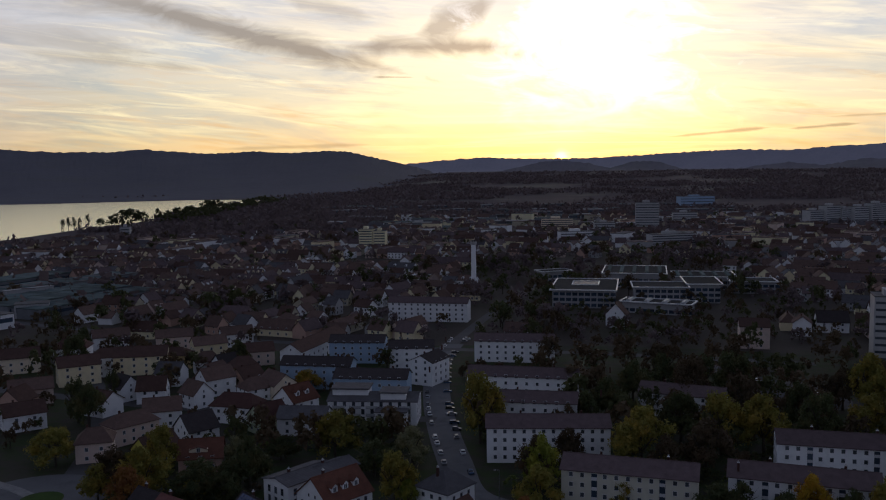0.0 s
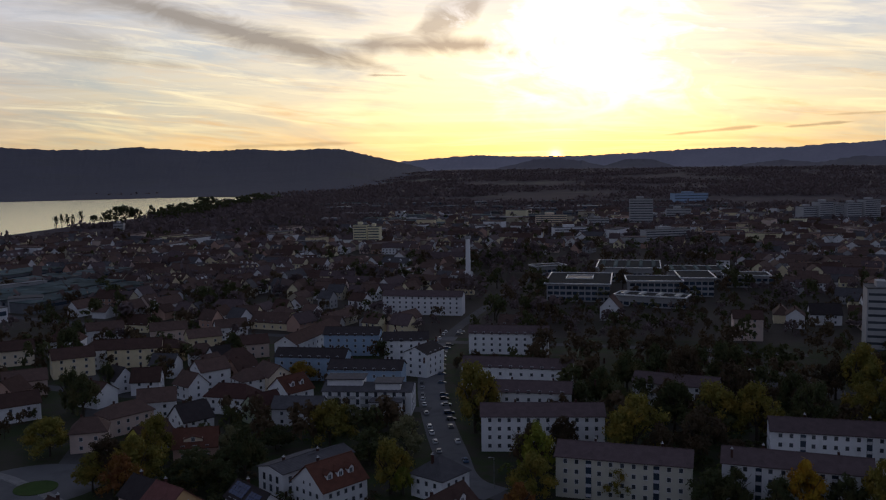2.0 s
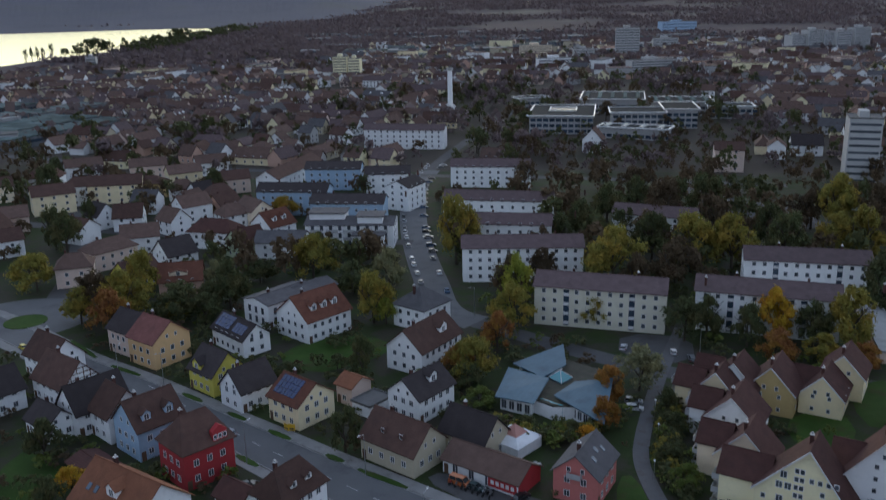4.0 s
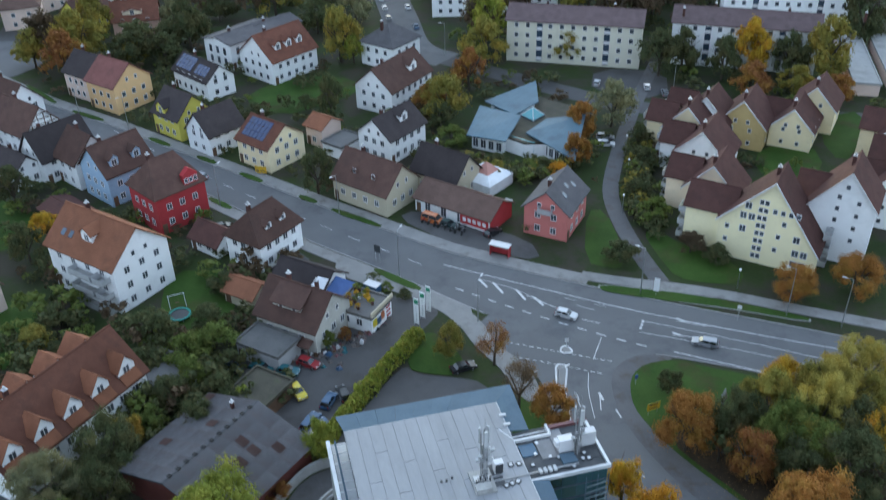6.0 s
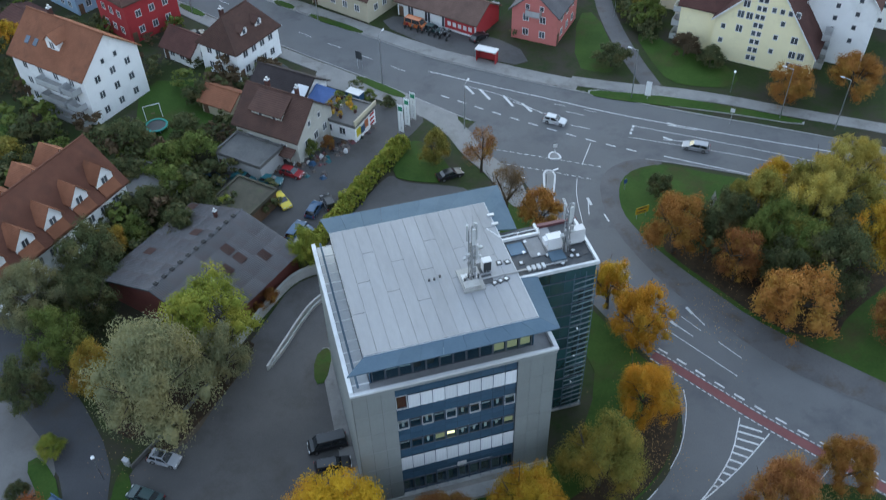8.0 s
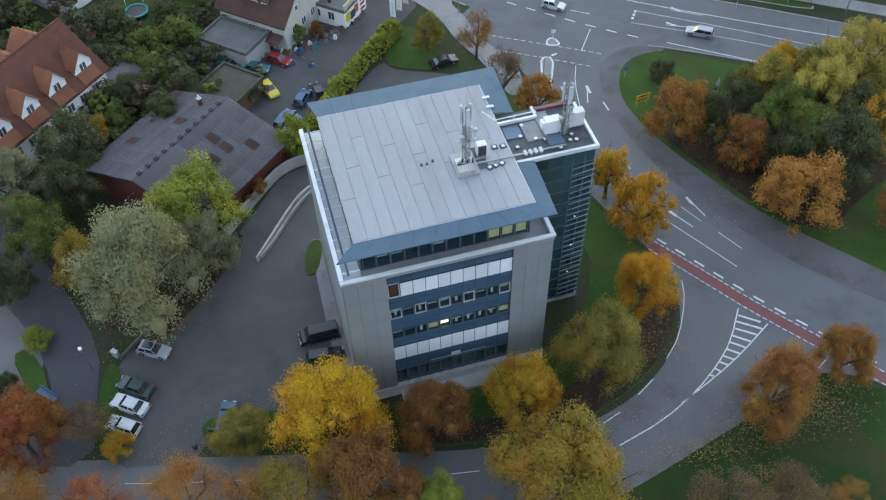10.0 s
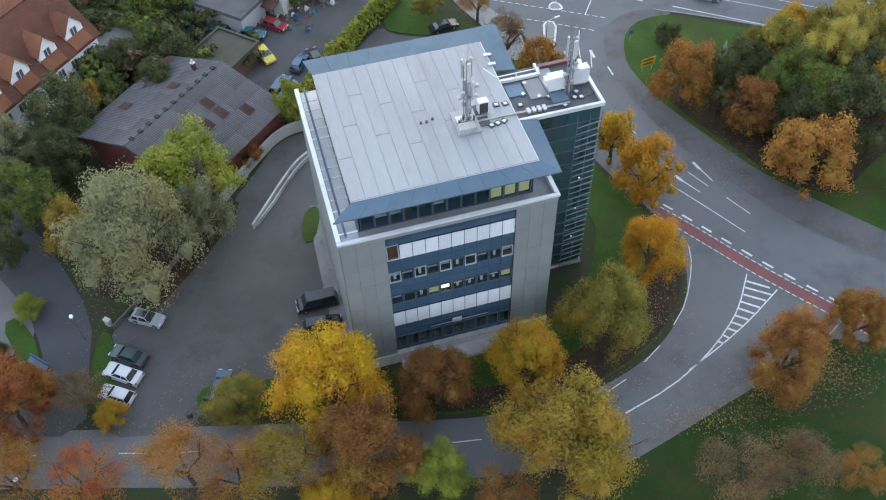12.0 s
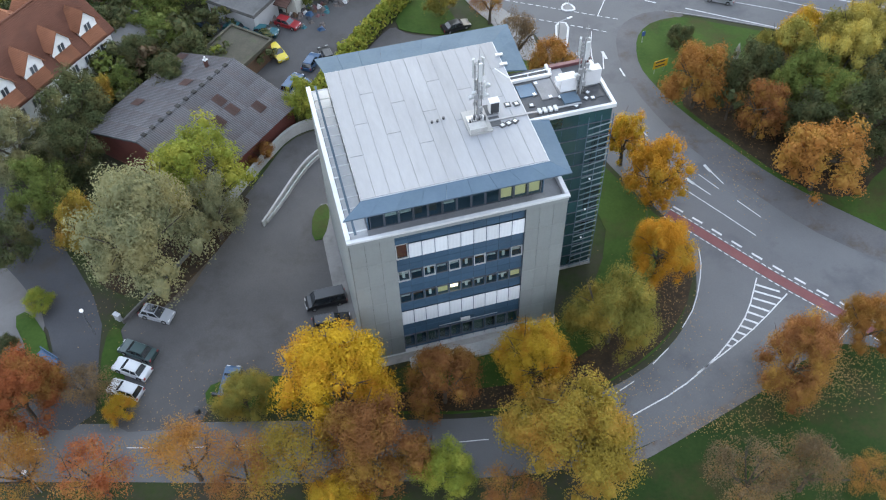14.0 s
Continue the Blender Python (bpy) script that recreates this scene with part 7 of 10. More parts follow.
tree(8.4, 179.3, 4.5, 3.8, "green", "mid")
tree(17.3, 167.3, 3.6, 3.0, "dark", "mid")
tree(26.5, 165.5, 3.3, 2.4, "dark", "mid")
tree(29.6, 162.6, 3.4, 2.1, "amber", "mid")
# between the apartment blocks
tree(-134.3, 310.0, 15.8, 6.6, "dark", "mid")
tree(-98.5, 241.0, 14.0, 6.8, "brown", "mid")
tree(-16.0, 266.0, 12.0, 5.4, "silver", "mid")
tree(5.7, 287.8, 22.6, 7.5, "olive", "mid")
tree(20.4, 242.1, 15.8, 5.7, "brown", "mid")
tree(53.2, 259.7, 19.0, 9.0, "olive", "mid")
tree(71.2, 256.0, 15.8, 7.9, "brown", "mid")
tree(80.9, 273.8, 18.7, 7.5, "olive", "mid")
tree(93.6, 272.3, 19.0, 7.5, "olive", "mid")
tree(132.1, 284.3, 15.7, 7.2, "olive", "mid")
tree(140.3, 282.3, 18.0, 7.2, "olive", "mid")
tree(107.9, 255.4, 10.2, 5.1, "dark", "mid")
tree(77.9, 242.8, 10.6, 4.2, "brown", "mid")
tree(31.2, 259.4, 13.0, 5.2, "brown", "mid")
tree(58.6, 251.4, 12.8, 5.1, "brown", "mid")
tree(71.0, 285.3, 16.8, 6.7, "dark", "mid")
tree(51.2, 312.7, 15.5, 6.2, "dark", "mid")
tree(42.2, 304.5, 12.6, 5.0, "dark", "mid")
tree(115.5, 300.9, 15.7, 6.3, "dark", "mid")
tree(113.6, 279.8, 17.3, 6.9, "dark", "mid")
tree(148.0, 320.1, 21.0, 8.0, "olive", "mid")
tree(160.8, 316.1, 18.0, 7.0, "brown", "mid")
tree(139.9, 323.7, 15.0, 5.8, "brown", "mid")
tree(84.2, 325.8, 19.1, 7.6, "brown", "mid")
tree(65.0, 334.2, 16.6, 6.6, "dark", "mid")
tree(80.3, 355.9, 14.7, 5.9, "dark", "mid")
tree(122.9, 232.2, 17.3, 6.9, "dark", "mid")
tree(102.4, 331.3, 19.6, 7.9, "dark", "mid")
tree(-63.4, 356.0, 9.5, 6.5, "autumn", "mid")
tree(-140.8, 316.0, 16.0, 4.2, "dark", "tall")
tree(-139.4, 346.4, 12.0, 3.2, "dark", "tall")
tree(-127.5, 268.0, 12.0, 7.0, "olive", "mid")
tree(-67.0, 249.9, 8.4, 6.0, "dark", "mid")
tree(-75.2, 244.0, 9.5, 6.8, "dark", "mid")
tree(-57.7, 271.7, 7.7, 5.5, "dark", "mid")
tree(-175.1, 393.3, 17.3, 6.9, "dark", "mid")
tree(-100.7, 394.3, 13.1, 5.2, "dark", "mid")
tree(10.0, 282.1, 11.6, 4.6, "dark", "mid")

# ---- markings, verges and kerbed islands ----
MAIN = bpy.data.objects["main_road"]
SIDE = bpy.data.objects["side_road"]


def mark(road, pts, width):
    """A painted line along the given points."""
    z = 0.034 if road is MAIN else 0.038
    width *= 0.68
    return strip("marking", pts, width, z, "road_paint", "", "", parent=road, steps=1 if len(pts) > 2 else 0)


def dashes(road, pts, width, on, off):
    pts = smooth_line(pts, 1)
    s, d = 0.0, []
    for a, b in zip(pts, pts[1:]):
        d.append((s, a, b))
        s += (b - a).length
    end = s

    def at(q):
        for s0, a, b in reversed(d):
            if q >= s0:
                return a.lerp(b, min(1, (q - s0) / max((b - a).length, 1e-6)))

    q = 0.0
    while q + on < end:
        mark(road, [at(q), at(q + on)], width)
        q += on + off


def red_band(pts):
    """The red cycle crossing with its broken white edges and give-way blocks."""
    band = strip("cycle_crossing", pts, 1.15, 0.034, "red_paving", "faded red cycle crossing with broken white edges", "cycle path")
    line = smooth_line(pts, 2)
    off = lambda k: [(p.x + k * 0.68, p.y + k * 0.74) for p in line]
    for k in (-0.72, 0.72):
        dashes(SIDE, off(k), 0.16, 0.5, 0.28)
    dashes(SIDE, off(1.25), 0.36, 1.3, 1.25)


mark(MAIN, [(4.4, 132.2), (15.3, 126.3), (24.3, 121.7), (32.9, 117.1), (45.2, 111.7), (57.0, 106.8), (69.6, 101.9)], 0.22)
mark(MAIN, [(10.3, 127.2), (11.5, 124.7)], 0.6)
mark(MAIN, [(12.6, 126.0), (14.0, 122.8)], 0.6)
mark(MAIN, [(16.3, 123.7), (17.5, 120.6)], 0.6)
mark(MAIN, [(19.0, 121.3), (20.3, 118.8)], 0.6)
mark(MAIN, [(10.5, 127.1), (16.5, 123.7), (21.9, 118.2)], 0.15)
mark(MAIN, [(17.7, 121.8), (22.7, 117.7)], 0.15)
dashes(MAIN, [(6.1, 124.8), (15.0, 118.6), (24.0, 112.9), (31.1, 108.8), (37.0, 105.9)], 0.28, 1.6, 1.6)
mark(MAIN, [(38.4, 105.5), (50.9, 99.6)], 0.22)
dashes(MAIN, [(25.7, 118.4), (32.8, 114.7)], 0.15, 3, 3)
dashes(MAIN, [(24.1, 120.6), (32.5, 116.7)], 0.12, 2, 3)
dashes(MAIN, [(25.9, 114.6), (31.5, 112.1)], 0.15, 3, 3)
dashes(MAIN, [(35.6, 113.6), (34.3, 110.7)], 0.55, 0.55, 0.35)
mark(MAIN, [(35.3, 113.6), (48.5, 107.8), (61.8, 101.4)], 0.15)
mark(MAIN, [(34.2, 110.7), (47.8, 105.5), (57.4, 101.1)], 0.15)
mark(MAIN, [(40.8, 113.2), (45.1, 111.4)], 0.2)
mark(MAIN, [(39.3, 109.6), (43.4, 108.5)], 0.2)
mark(MAIN, [(39.4, 110.2), (40.6, 109.3)], 0.5)
mark(MAIN, [(41.0, 113.8), (42.1, 112.8)], 0.5)
dashes(SIDE, [(12.5, 109.9), (21.9, 106.4), (29.5, 103.5)], 0.16, 0.7, 0.4)
dashes(SIDE, [(13.6, 106.2), (20.6, 103.6), (27.3, 100.9)], 0.16, 0.7, 0.4)
mark(SIDE, [(28.1, 109.7), (25.9, 104.7)], 0.18)
mark(SIDE, [(24.6, 101.5), (23.8, 97.8), (23.7, 91.9)], 0.16)
mark(SIDE, [(21.9, 97.3), (22.2, 93.4)], 0.22)
mark(SIDE, [(25.3, 96.5), (24.9, 93.5)], 0.22)
mark(SIDE, [(25.3, 97.1), (25.6, 95.5)], 0.55)
mark(SIDE, [(21.9, 97.3), (22.1, 95.7)], 0.55)
mark(SIDE, [(20.6, 98.0), (20.3, 91.6)], 0.16)
mark(SIDE, [(15.8, 102.7), (17.0, 102.4)], 0.4)
mark(SIDE, [(26.7, 83.3), (28.1, 80.6)], 0.16)
mark(SIDE, [(25.9, 78.5), (26.9, 76.4)], 0.16)
mark(SIDE, [(30.3, 71.9), (33.6, 68.0), (36.9, 64.0)], 0.16)
mark(SIDE, [(36.2, 69.3), (38.2, 66.6)], 0.16)
mark(SIDE, [(34.0, 74.8), (35.3, 72.0)], 0.2)
mark(SIDE, [(31.4, 72.9), (33.4, 70.4)], 0.2)
mark(SIDE, [(32.8, 73.7), (34.6, 71.2)], 0.14)
mark(SIDE, [(33.8, 75.2), (34.3, 74.0)], 0.55)
mark(SIDE, [(31.2, 73.2), (31.9, 72.2)], 0.55)
mark(SIDE, [(27.0, 93.5), (27.4, 91.8)], 0.3)
mark(SIDE, [(28.3, 92.9), (28.7, 91.7)], 0.3)
red_band([(27.9, 68.0), (30.2, 65.7), (34.0, 61.6), (37.8, 57.6), (43.8, 52.1), (49.2, 46.9)])
mark(SIDE, [(35.4, 58.2), (33.4, 54.0), (31.2, 51.2), (28.2, 48.2), (24.1, 45.2), (19.2, 42.8)], 0.2)
mark(SIDE, [(38.0, 55.9), (34.1, 52.4), (30.8, 49.9), (26.4, 47.0)], 0.2)
mark(SIDE, [(35.1, 57.3), (37.3, 56.2)], 0.35)
mark(SIDE, [(34.7, 56.5), (37.2, 55.3)], 0.35)
mark(SIDE, [(34.3, 55.6), (36.4, 54.6)], 0.35)
mark(SIDE, [(33.8, 54.7), (35.5, 53.8)], 0.35)
mark(SIDE, [(33.3, 53.9), (34.7, 53.1)], 0.35)
mark(SIDE, [(32.6, 53.1), (33.9, 52.4)], 0.35)
mark(SIDE, [(32.0, 52.3), (33.1, 51.7)], 0.35)
mark(SIDE, [(31.4, 51.6), (32.3, 51.1)], 0.35)
mark(SIDE, [(30.8, 50.8), (31.3, 50.4)], 0.35)
mark(SIDE, [(30.0, 50.1), (30.6, 49.8)], 0.35)
mark(SIDE, [(30.2, 62.6), (29.9, 59.9), (28.1, 55.1), (26.1, 52.4)], 0.16)
mark(SIDE, [(24.2, 50.1), (22.2, 48.3)], 0.16)
mark(SIDE, [(20.0, 46.5), (18.0, 45.3)], 0.16)
mark(SIDE, [(-39.3, 43.1), (-36.9, 43.0)], 0.14)
mark(SIDE, [(-29.1, 42.6), (-26.5, 42.4)], 0.14)
mark(SIDE, [(-23.3, 42.2), (-21.5, 42.2)], 0.14)
mark(SIDE, [(-18.6, 42.1), (-15.9, 42.0)], 0.14)
mark(SIDE, [(2.4, 41.1), (5.2, 41.2)], 0.14)
mark(SIDE, [(-49.3, 43.6), (-46.6, 43.5)], 0.14)
mark(SIDE, [(44.2, 52.2), (41.5, 49.9)], 0.16)
dashes(MAIN, [(-70.0, 194.7), (-42.4, 167.9), (-29.4, 156.8), (-14.7, 144.4), (-4.1, 136.2), (5.7, 128.5)], 0.15, 3, 4)

def verge(name, pts, label="narrow grass verge with a stone kerb"):
    v = flat(name, pts, 0.16, "lawn", label, "verge", thick=0.1, steps=1)
    flat("kerb_edge", [(p[0] + 0.25 * (1 if p[0] > sum(q[0] for q in pts) / len(pts) else -1), p[1] + 0.22 * (1 if p[1] > sum(q[1] for q in pts) / len(pts) else -1)) for p in pts], 0.13, "kerb_stone", "", "", parent=v, thick=0.12, steps=1)


def verge_line(a, b, w=1.5):
    a, b = Vector(a), Vector(b)
    n = Vector((-(b - a).y, (b - a).x)).normalized() * w / 2
    verge("verge", [tuple(p) for p in (a - n, b - n, b + n, a + n)])


for a, b in (((-100, 224.6), (-88.6, 212.0)), ((-83.0, 206.8), (-73.6, 200.2)), ((-60.4, 189.6), (-54.6, 184.8)), ((-47.6, 179.2), (-42.8, 175.2)), ((-37.0, 170.4), (-31.6, 165.9)), ((-23.5, 159.4), (-19.7, 156.2)), ((-16.6, 153.4), (-6.8, 146.0)), ((-41.6, 160.0), (-36.4, 155.2)), ((-7.6, 131.4), (0.2, 124.8))):
    verge_line(a, b)
verge("verge", [(30.2, 122.4), (30.7, 123.9), (36.5, 122.4), (44.4, 120.2), (52.6, 116.8), (62.0, 112.3), (61.4, 111.2), (52.0, 115.0), (45.6, 117.2), (39.4, 118.9), (33.5, 120.9)])
for pts in ([(21.2, 106.3), (21.3, 107.4), (22.1, 108.1), (22.9, 107.2), (23.0, 106.2)], [(20.0, 103.8), (21.7, 103.4), (20.9, 99.5), (20.4, 97.9), (19.5, 98.3), (19.6, 100.5)]):
    isl = flat("traffic_island", pts, 0.16, "paving", "kerbed traffic island in the junction", "traffic island", thick=0.14, steps=1)
    ring = smooth_line(pts, 1, True)
    strip("kerb_edge", ring + ring[:1], 0.28, 0.17, "road_paint", "", "", parent=isl, thick=0.15, steps=0)
flat("corner_lawn", [(42.5, 101.5), (37.6, 103.8), (33.4, 103.0), (31.0, 100.8), (29.9, 97.8), (29.6, 93.7), (30.7, 90.2), (32.1, 86.8), (34.7, 82.3), (37.8, 77.8), (41.2, 72.9), (45.2, 68.9), (49.3, 65.3), (60, 56), (110, 30), (150, 20), (150, 42), (110, 66), (70, 88.5), (50.0, 98.6)], 0.07, "lawn", "lawn on the corner, strewn with leaves", "lawn", thick=0.07, steps=1)
flat("roadside_strip", [(38.0, 105.0), (33.0, 105.2), (29.8, 103.6), (27.6, 100.5), (27.1, 94.6), (28.2, 88.8), (30.5, 82.7), (33.4, 77.0), (37.9, 70.9), (42.6, 64.8), (47.6, 60.7), (60, 51.5), (61, 56.5), (49.6, 65.6), (45.5, 69.2), (41.5, 73.2), (38.1, 78.1), (35.0, 82.5), (32.4, 87.0), (31.0, 90.4), (29.9, 93.8), (30.2, 97.7), (31.3, 100.6), (33.6, 102.7), (37.6, 103.4)], 0.062, "worn_asphalt", "leaf-strewn roadside path round the corner", "path", steps=1)
flat("office_lawn", [(17.5, 98), (18, 90), (20.8, 78), (25.2, 70), (28.6, 64.3), (28.5, 58.2), (26.2, 53.2), (22.0, 49), (16.2, 45.8), (7, 43.8), (-12.5, 45.0), (-13, 46.2), (-5, 46.8), (-3.5, 50), (14, 53), (19, 60), (21, 68), (16, 76), (10, 86), (13, 97)], 0.08, "lawn", "lawn and planting round the office block", "lawn", thick=0.08, steps=1)
flat("leaf_bed", [(33.0, 86.6), (35.6, 82.2), (38.6, 78.0), (42.0, 73.0), (46.0, 69.2), (50.5, 68.8), (53, 72), (62, 78), (68, 86), (60, 92), (49, 96.5), (44.5, 95), (40.5, 90.5), (36.0, 90.0)], 0.082, "leaf_litter", "brown fallen leaves under the corner wood", "leaf litter", steps=1)
flat("leaf_bed", [(29.0, 65), (29.0, 59.5), (26.6, 53.9), (22.2, 49.4), (16.3, 46.0), (7, 44.0), (-10, 45.2), (-8, 47.0), (6, 46.4), (13, 48.4), (18, 51.6), (22.4, 56.0), (25.6, 61), (26.5, 66)], 0.10, "leaf_litter", "dark bed of fallen leaves under the trees", "leaf litter", steps=1)
flat("islet_lawn", [(-22.4, 48.6), (-21.8, 46.2), (-14, 45.9), (-10, 46.4), (-13, 49.4), (-20, 49.6)], 0.12, "lawn", "kerbed lawn islet at the lot's entrance", "lawn", thick=0.1, steps=1)
flat("lane_lawn", [(-33.2, 57), (-33.4, 52), (-32.2, 46.2), (-29.4, 46.0), (-30.6, 50), (-31.6, 56)], 0.12, "lawn", "grass strip between lane and parking lot", "lawn", thick=0.1, steps=1)
flat("lane_lawn", [(-42.2, 59.5), (-39, 55.2), (-38.6, 50.6), (-40.5, 50), (-41, 54), (-43.8, 58.5)], 0.1, "lawn", "grass strip beside the lane", "lawn", thick=0.08, steps=1)
flat("meadow_corner", [(42.6, 50.2), (36.2, 47.2), (32.6, 45.4), (28.2, 43.0), (23.3, 40.5), (18.8, 38.5), (14, 36.2), (14, 20), (90, 0), (90, 18), (60, 38), (50, 45)], 0.06, "dimmed_lawn", "mown meadow with autumn leaves", "lawn", thick=0.06, steps=1)
flat("meadow_edge", [(17.0, 38.4), (18.6, 39.0), (23.1, 41.0), (28.1, 43.4), (32.6, 45.8), (36, 47.6), (36.4, 46.7), (32.7, 44.8), (28.4, 42.6), (23.5, 40.1), (19.2, 38.0), (17.2, 37.3)], 0.09, "worn_path", "pale leaf-strewn path along the meadow", "path", steps=1)
flat("grass_lens", [(-2.5, 104.5), (-1.2, 110), (0.4, 112.8), (2.6, 112.6), (5.0, 109), (6.6, 104.5), (5.2, 102.2), (0.5, 103)], 0.12, "lawn", "small lawn with a tree by the banners", "lawn", thick=0.1, steps=1)
flat("bay_lawn", [(-12.6, 70.8), (-11.2, 72.6), (-10.4, 71.2), (-11, 67.0), (-12.4, 66.8)], 0.12, "lawn", "sliver of lawn by the office wall", "lawn", thick=0.1, steps=1)
flat("shade_bed", [(-28.5, 62.8), (-24.4, 69), (-19.4, 79), (-16.6, 84.2), (-24, 82), (-34, 76), (-40, 70), (-33.8, 60)], 0.07, "leaf_litter", "leaf-covered ground under the willows", "leaf litter", steps=1)
flat("leaf_strip", [(-31.0, 58.2), (-28.4, 62.5), (-24.3, 68.7), (-21.2, 74.6), (-19.6, 73.4), (-22.0, 67.6), (-25.9, 61.6), (-29.2, 57.0)], 0.056, "leaf_litter", "fallen leaves along the yard wall", "leaf litter", steps=1)
flat("garden_lawn", [(-42.5, 208.6), (-37.5, 219.0), (-25.0, 224.3), (-14.3, 220.6), (-13.3, 211.1), (-23.3, 203.3), (-31.0, 199.1)], 0.05, "lawn", "mown garden lawn behind the houses", "lawn", steps=1)
flat("garden_lawn", [(69.7, 162.7), (75.4, 173.2), (86.4, 173.5), (84.8, 161.4), (75.5, 156.1)], 0.05, "lawn", "green courtyard lawn between the apartment houses", "lawn", steps=1)
flat("garden_lawn", [(89.2, 176.4), (96.4, 187.2), (104.7, 189.6), (98.2, 173.6), (88.8, 163.2)], 0.05, "lawn", "green lawn beside the apartment houses", "lawn", steps=1)
flat("garden_lawn", [(-88.0, 163.4), (-79.8, 161.5), (-73.8, 154.9), (-70.1, 145.5), (-84.9, 140.0)], 0.05, "lawn", "garden lawn behind the old town houses", "lawn", steps=1)
flat("garden_lawn", [(-44.4, 134.0), (-33.2, 133.4), (-29.9, 120.9), (-34.4, 114.1), (-42.6, 117.4)], 0.05, "lawn", "garden lawn with swing and trampoline", "lawn", steps=1)
flat("garden_lawn", [(-78.0, 128.0), (-66.0, 126.0), (-58.0, 116.0), (-62.0, 108.0), (-76.0, 106.0)], 0.05, "lawn", "mown garden lawn beyond the terraced house", "lawn", steps=1)
flat("garden_lawn", [(32.8, 148.8), (36.4, 149.0), (37.0, 134.4), (33.5, 128.5), (29.2, 131.2)], 0.05, "lawn", "lawn beside the pink house", "lawn", steps=1)
flat("garden_lawn", [(44.0, 125.0), (48.5, 123.0), (53.6, 122.4), (56.0, 125.0), (54.3, 129.8), (48, 135), (44.6, 140.5), (41.6, 140.5), (42.6, 131.5)], 0.072, "lawn", "short green lawn beside the footpath", "lawn", steps=1)
flat("garden_lawn", [(32.4, 142), (36.4, 142), (36.6, 131), (34.6, 128.2), (31.8, 130.0)], 0.072, "lawn", "short green lawn beside the footpath", "lawn", steps=1)
flat("forecourt", [(20.5, 139.5), (8, 146.5), (0, 152), (-4, 149), (5, 140), (12, 136), (22, 131.5)], 0.115, "asphalt_lot", "forecourt of the motorcycle workshop", "yard", steps=1)
flat("forecourt", [(-26, 132), (-34, 140), (-40, 147), (-34, 151), (-24, 141), (-18, 134)], 0.115, "asphalt_lot", "paved yard beside the red house", "yard", steps=1)
flat("pavement_apron", [(-15, 131.5), (-10.9, 127.9), (-2.2, 123.4), (2.2, 119.4), (4.3, 117.4), (6, 115), (9.2, 118.4), (5.8, 121.0), (0.4, 125.6), (-8.6, 132.6), (-14, 137)], 0.118, "paving", "broad grey pavement before the workshop yard", "pavement", steps=1)
flat("verge", [(-8.2, 131.4), (-7.2, 131.9), (-2.8, 128.4), (0.2, 125.7), (-0.5, 124.6), (-2.2, 125.6), (-5.6, 128.4)], 0.168, "lawn", "narrow grass verge between pavement and road", "verge", steps=1)
flat("pavement_corner", [(5, 122), (9.6, 116), (11.4, 109.5), (16.2, 103.2), (17.2, 96), (14, 96), (12, 103), (8.4, 108.5), (6, 115), (0, 122.5)], 0.11, "paving", "broad grey pavement at the corner", "pavement", thick=0.1, steps=1)
flat("street_lot", [(44, 206), (62, 200), (66, 218), (48, 222)], 0.05, "asphalt_lot", "parking court before the apartment blocks", "parking lot", steps=1)
flat("far_car_park", [(112, 330), (134, 322), (150, 328), (146, 365), (126, 372), (120, 410), (108, 415)], 0.05, "asphalt_lot", "car park between the blocks", "parking lot", steps=1)


def litter():
    """Single fallen leaves on the roads and lawns near the trees."""
    rng = np.random.default_rng(8)
    g = Geo()
    zones = ((-30, 45.4, 26, 1.6, 420), (12, 46, 14, 2.2, 700), (25, 56, 4, 8, 600), (37, 46, 5, 2.2, 900), (41, 47, 4, 3, 500), (-22, 48, 7, 4, 160), (38, 45, 7, 3, 900), (27, 41.6, 8, 1.6, 700), (34, 44, 5, 2.5, 500), (38, 74, 4, 8, 300), (-33, 60, 4, 9, 120))
    for cx, cy, sx, sy, n in zones:
        for _ in range(n):
            x, y = cx + rng.normal(0, 0.5) * sx, cy + rng.normal(0, 0.5) * sy
            s, a = rng.uniform(0.03, 0.065), rng.uniform(0, 6.28)
            c, d = s * math.cos(a), s * math.sin(a)
            z = 0.135 + rng.uniform(0, 0.02)
            g.add([(x - c, y - d, z), (x + d, y - c, z + 0.02), (x + c, y + d, z), (x - d, y + c, z + 0.015)], [(0, 1, 2, 3)])
    tagged(part("fallen_leaves", g, "leaf_fallen"), "scattered yellow and brown fallen leaves", "leaves", kind="stuff")


litter()

# ---- walls, hedge and fences ----
def wall_run(name, pts, w, h, m, label):
    ob = strip(name, pts, w, h, m, "", "", thick=h + 0.05)
    return tagged(ob, label, "wall")


wall_run("ramp_wall", [(-17.6, 69.9), (-16.0, 72.8), (-14.5, 76.2), (-12.8, 79.3), (-10.6, 81.3), (-9.0, 81.9)], 0.16, 0.55, "concrete", "low pale concrete wall along the garage ramp")
wall_run("ramp_wall", [(-18.0, 69.4), (-16.4, 72.9), (-14.9, 76.3), (-13.2, 79.5), (-10.8, 81.6), (-9.0, 82.2)], 0.22, 0.9, "concrete", "low pale concrete wall along the garage ramp")
wall_run("retaining_wall", [(-24.6, 68.4), (-21.4, 74.6), (-17.9, 80.8), (-15.6, 84.2), (-12.4, 85.6), (-8.6, 85.0)], 0.4, 1.5, "concrete", "curved pale retaining wall behind the ramp")
wall_run("garden_wall", [(-31.8, 57.0), (-28.0, 62.6), (-24.6, 68.2)], 0.18, 0.6, "gravel", "low grey wall along the parking lot")


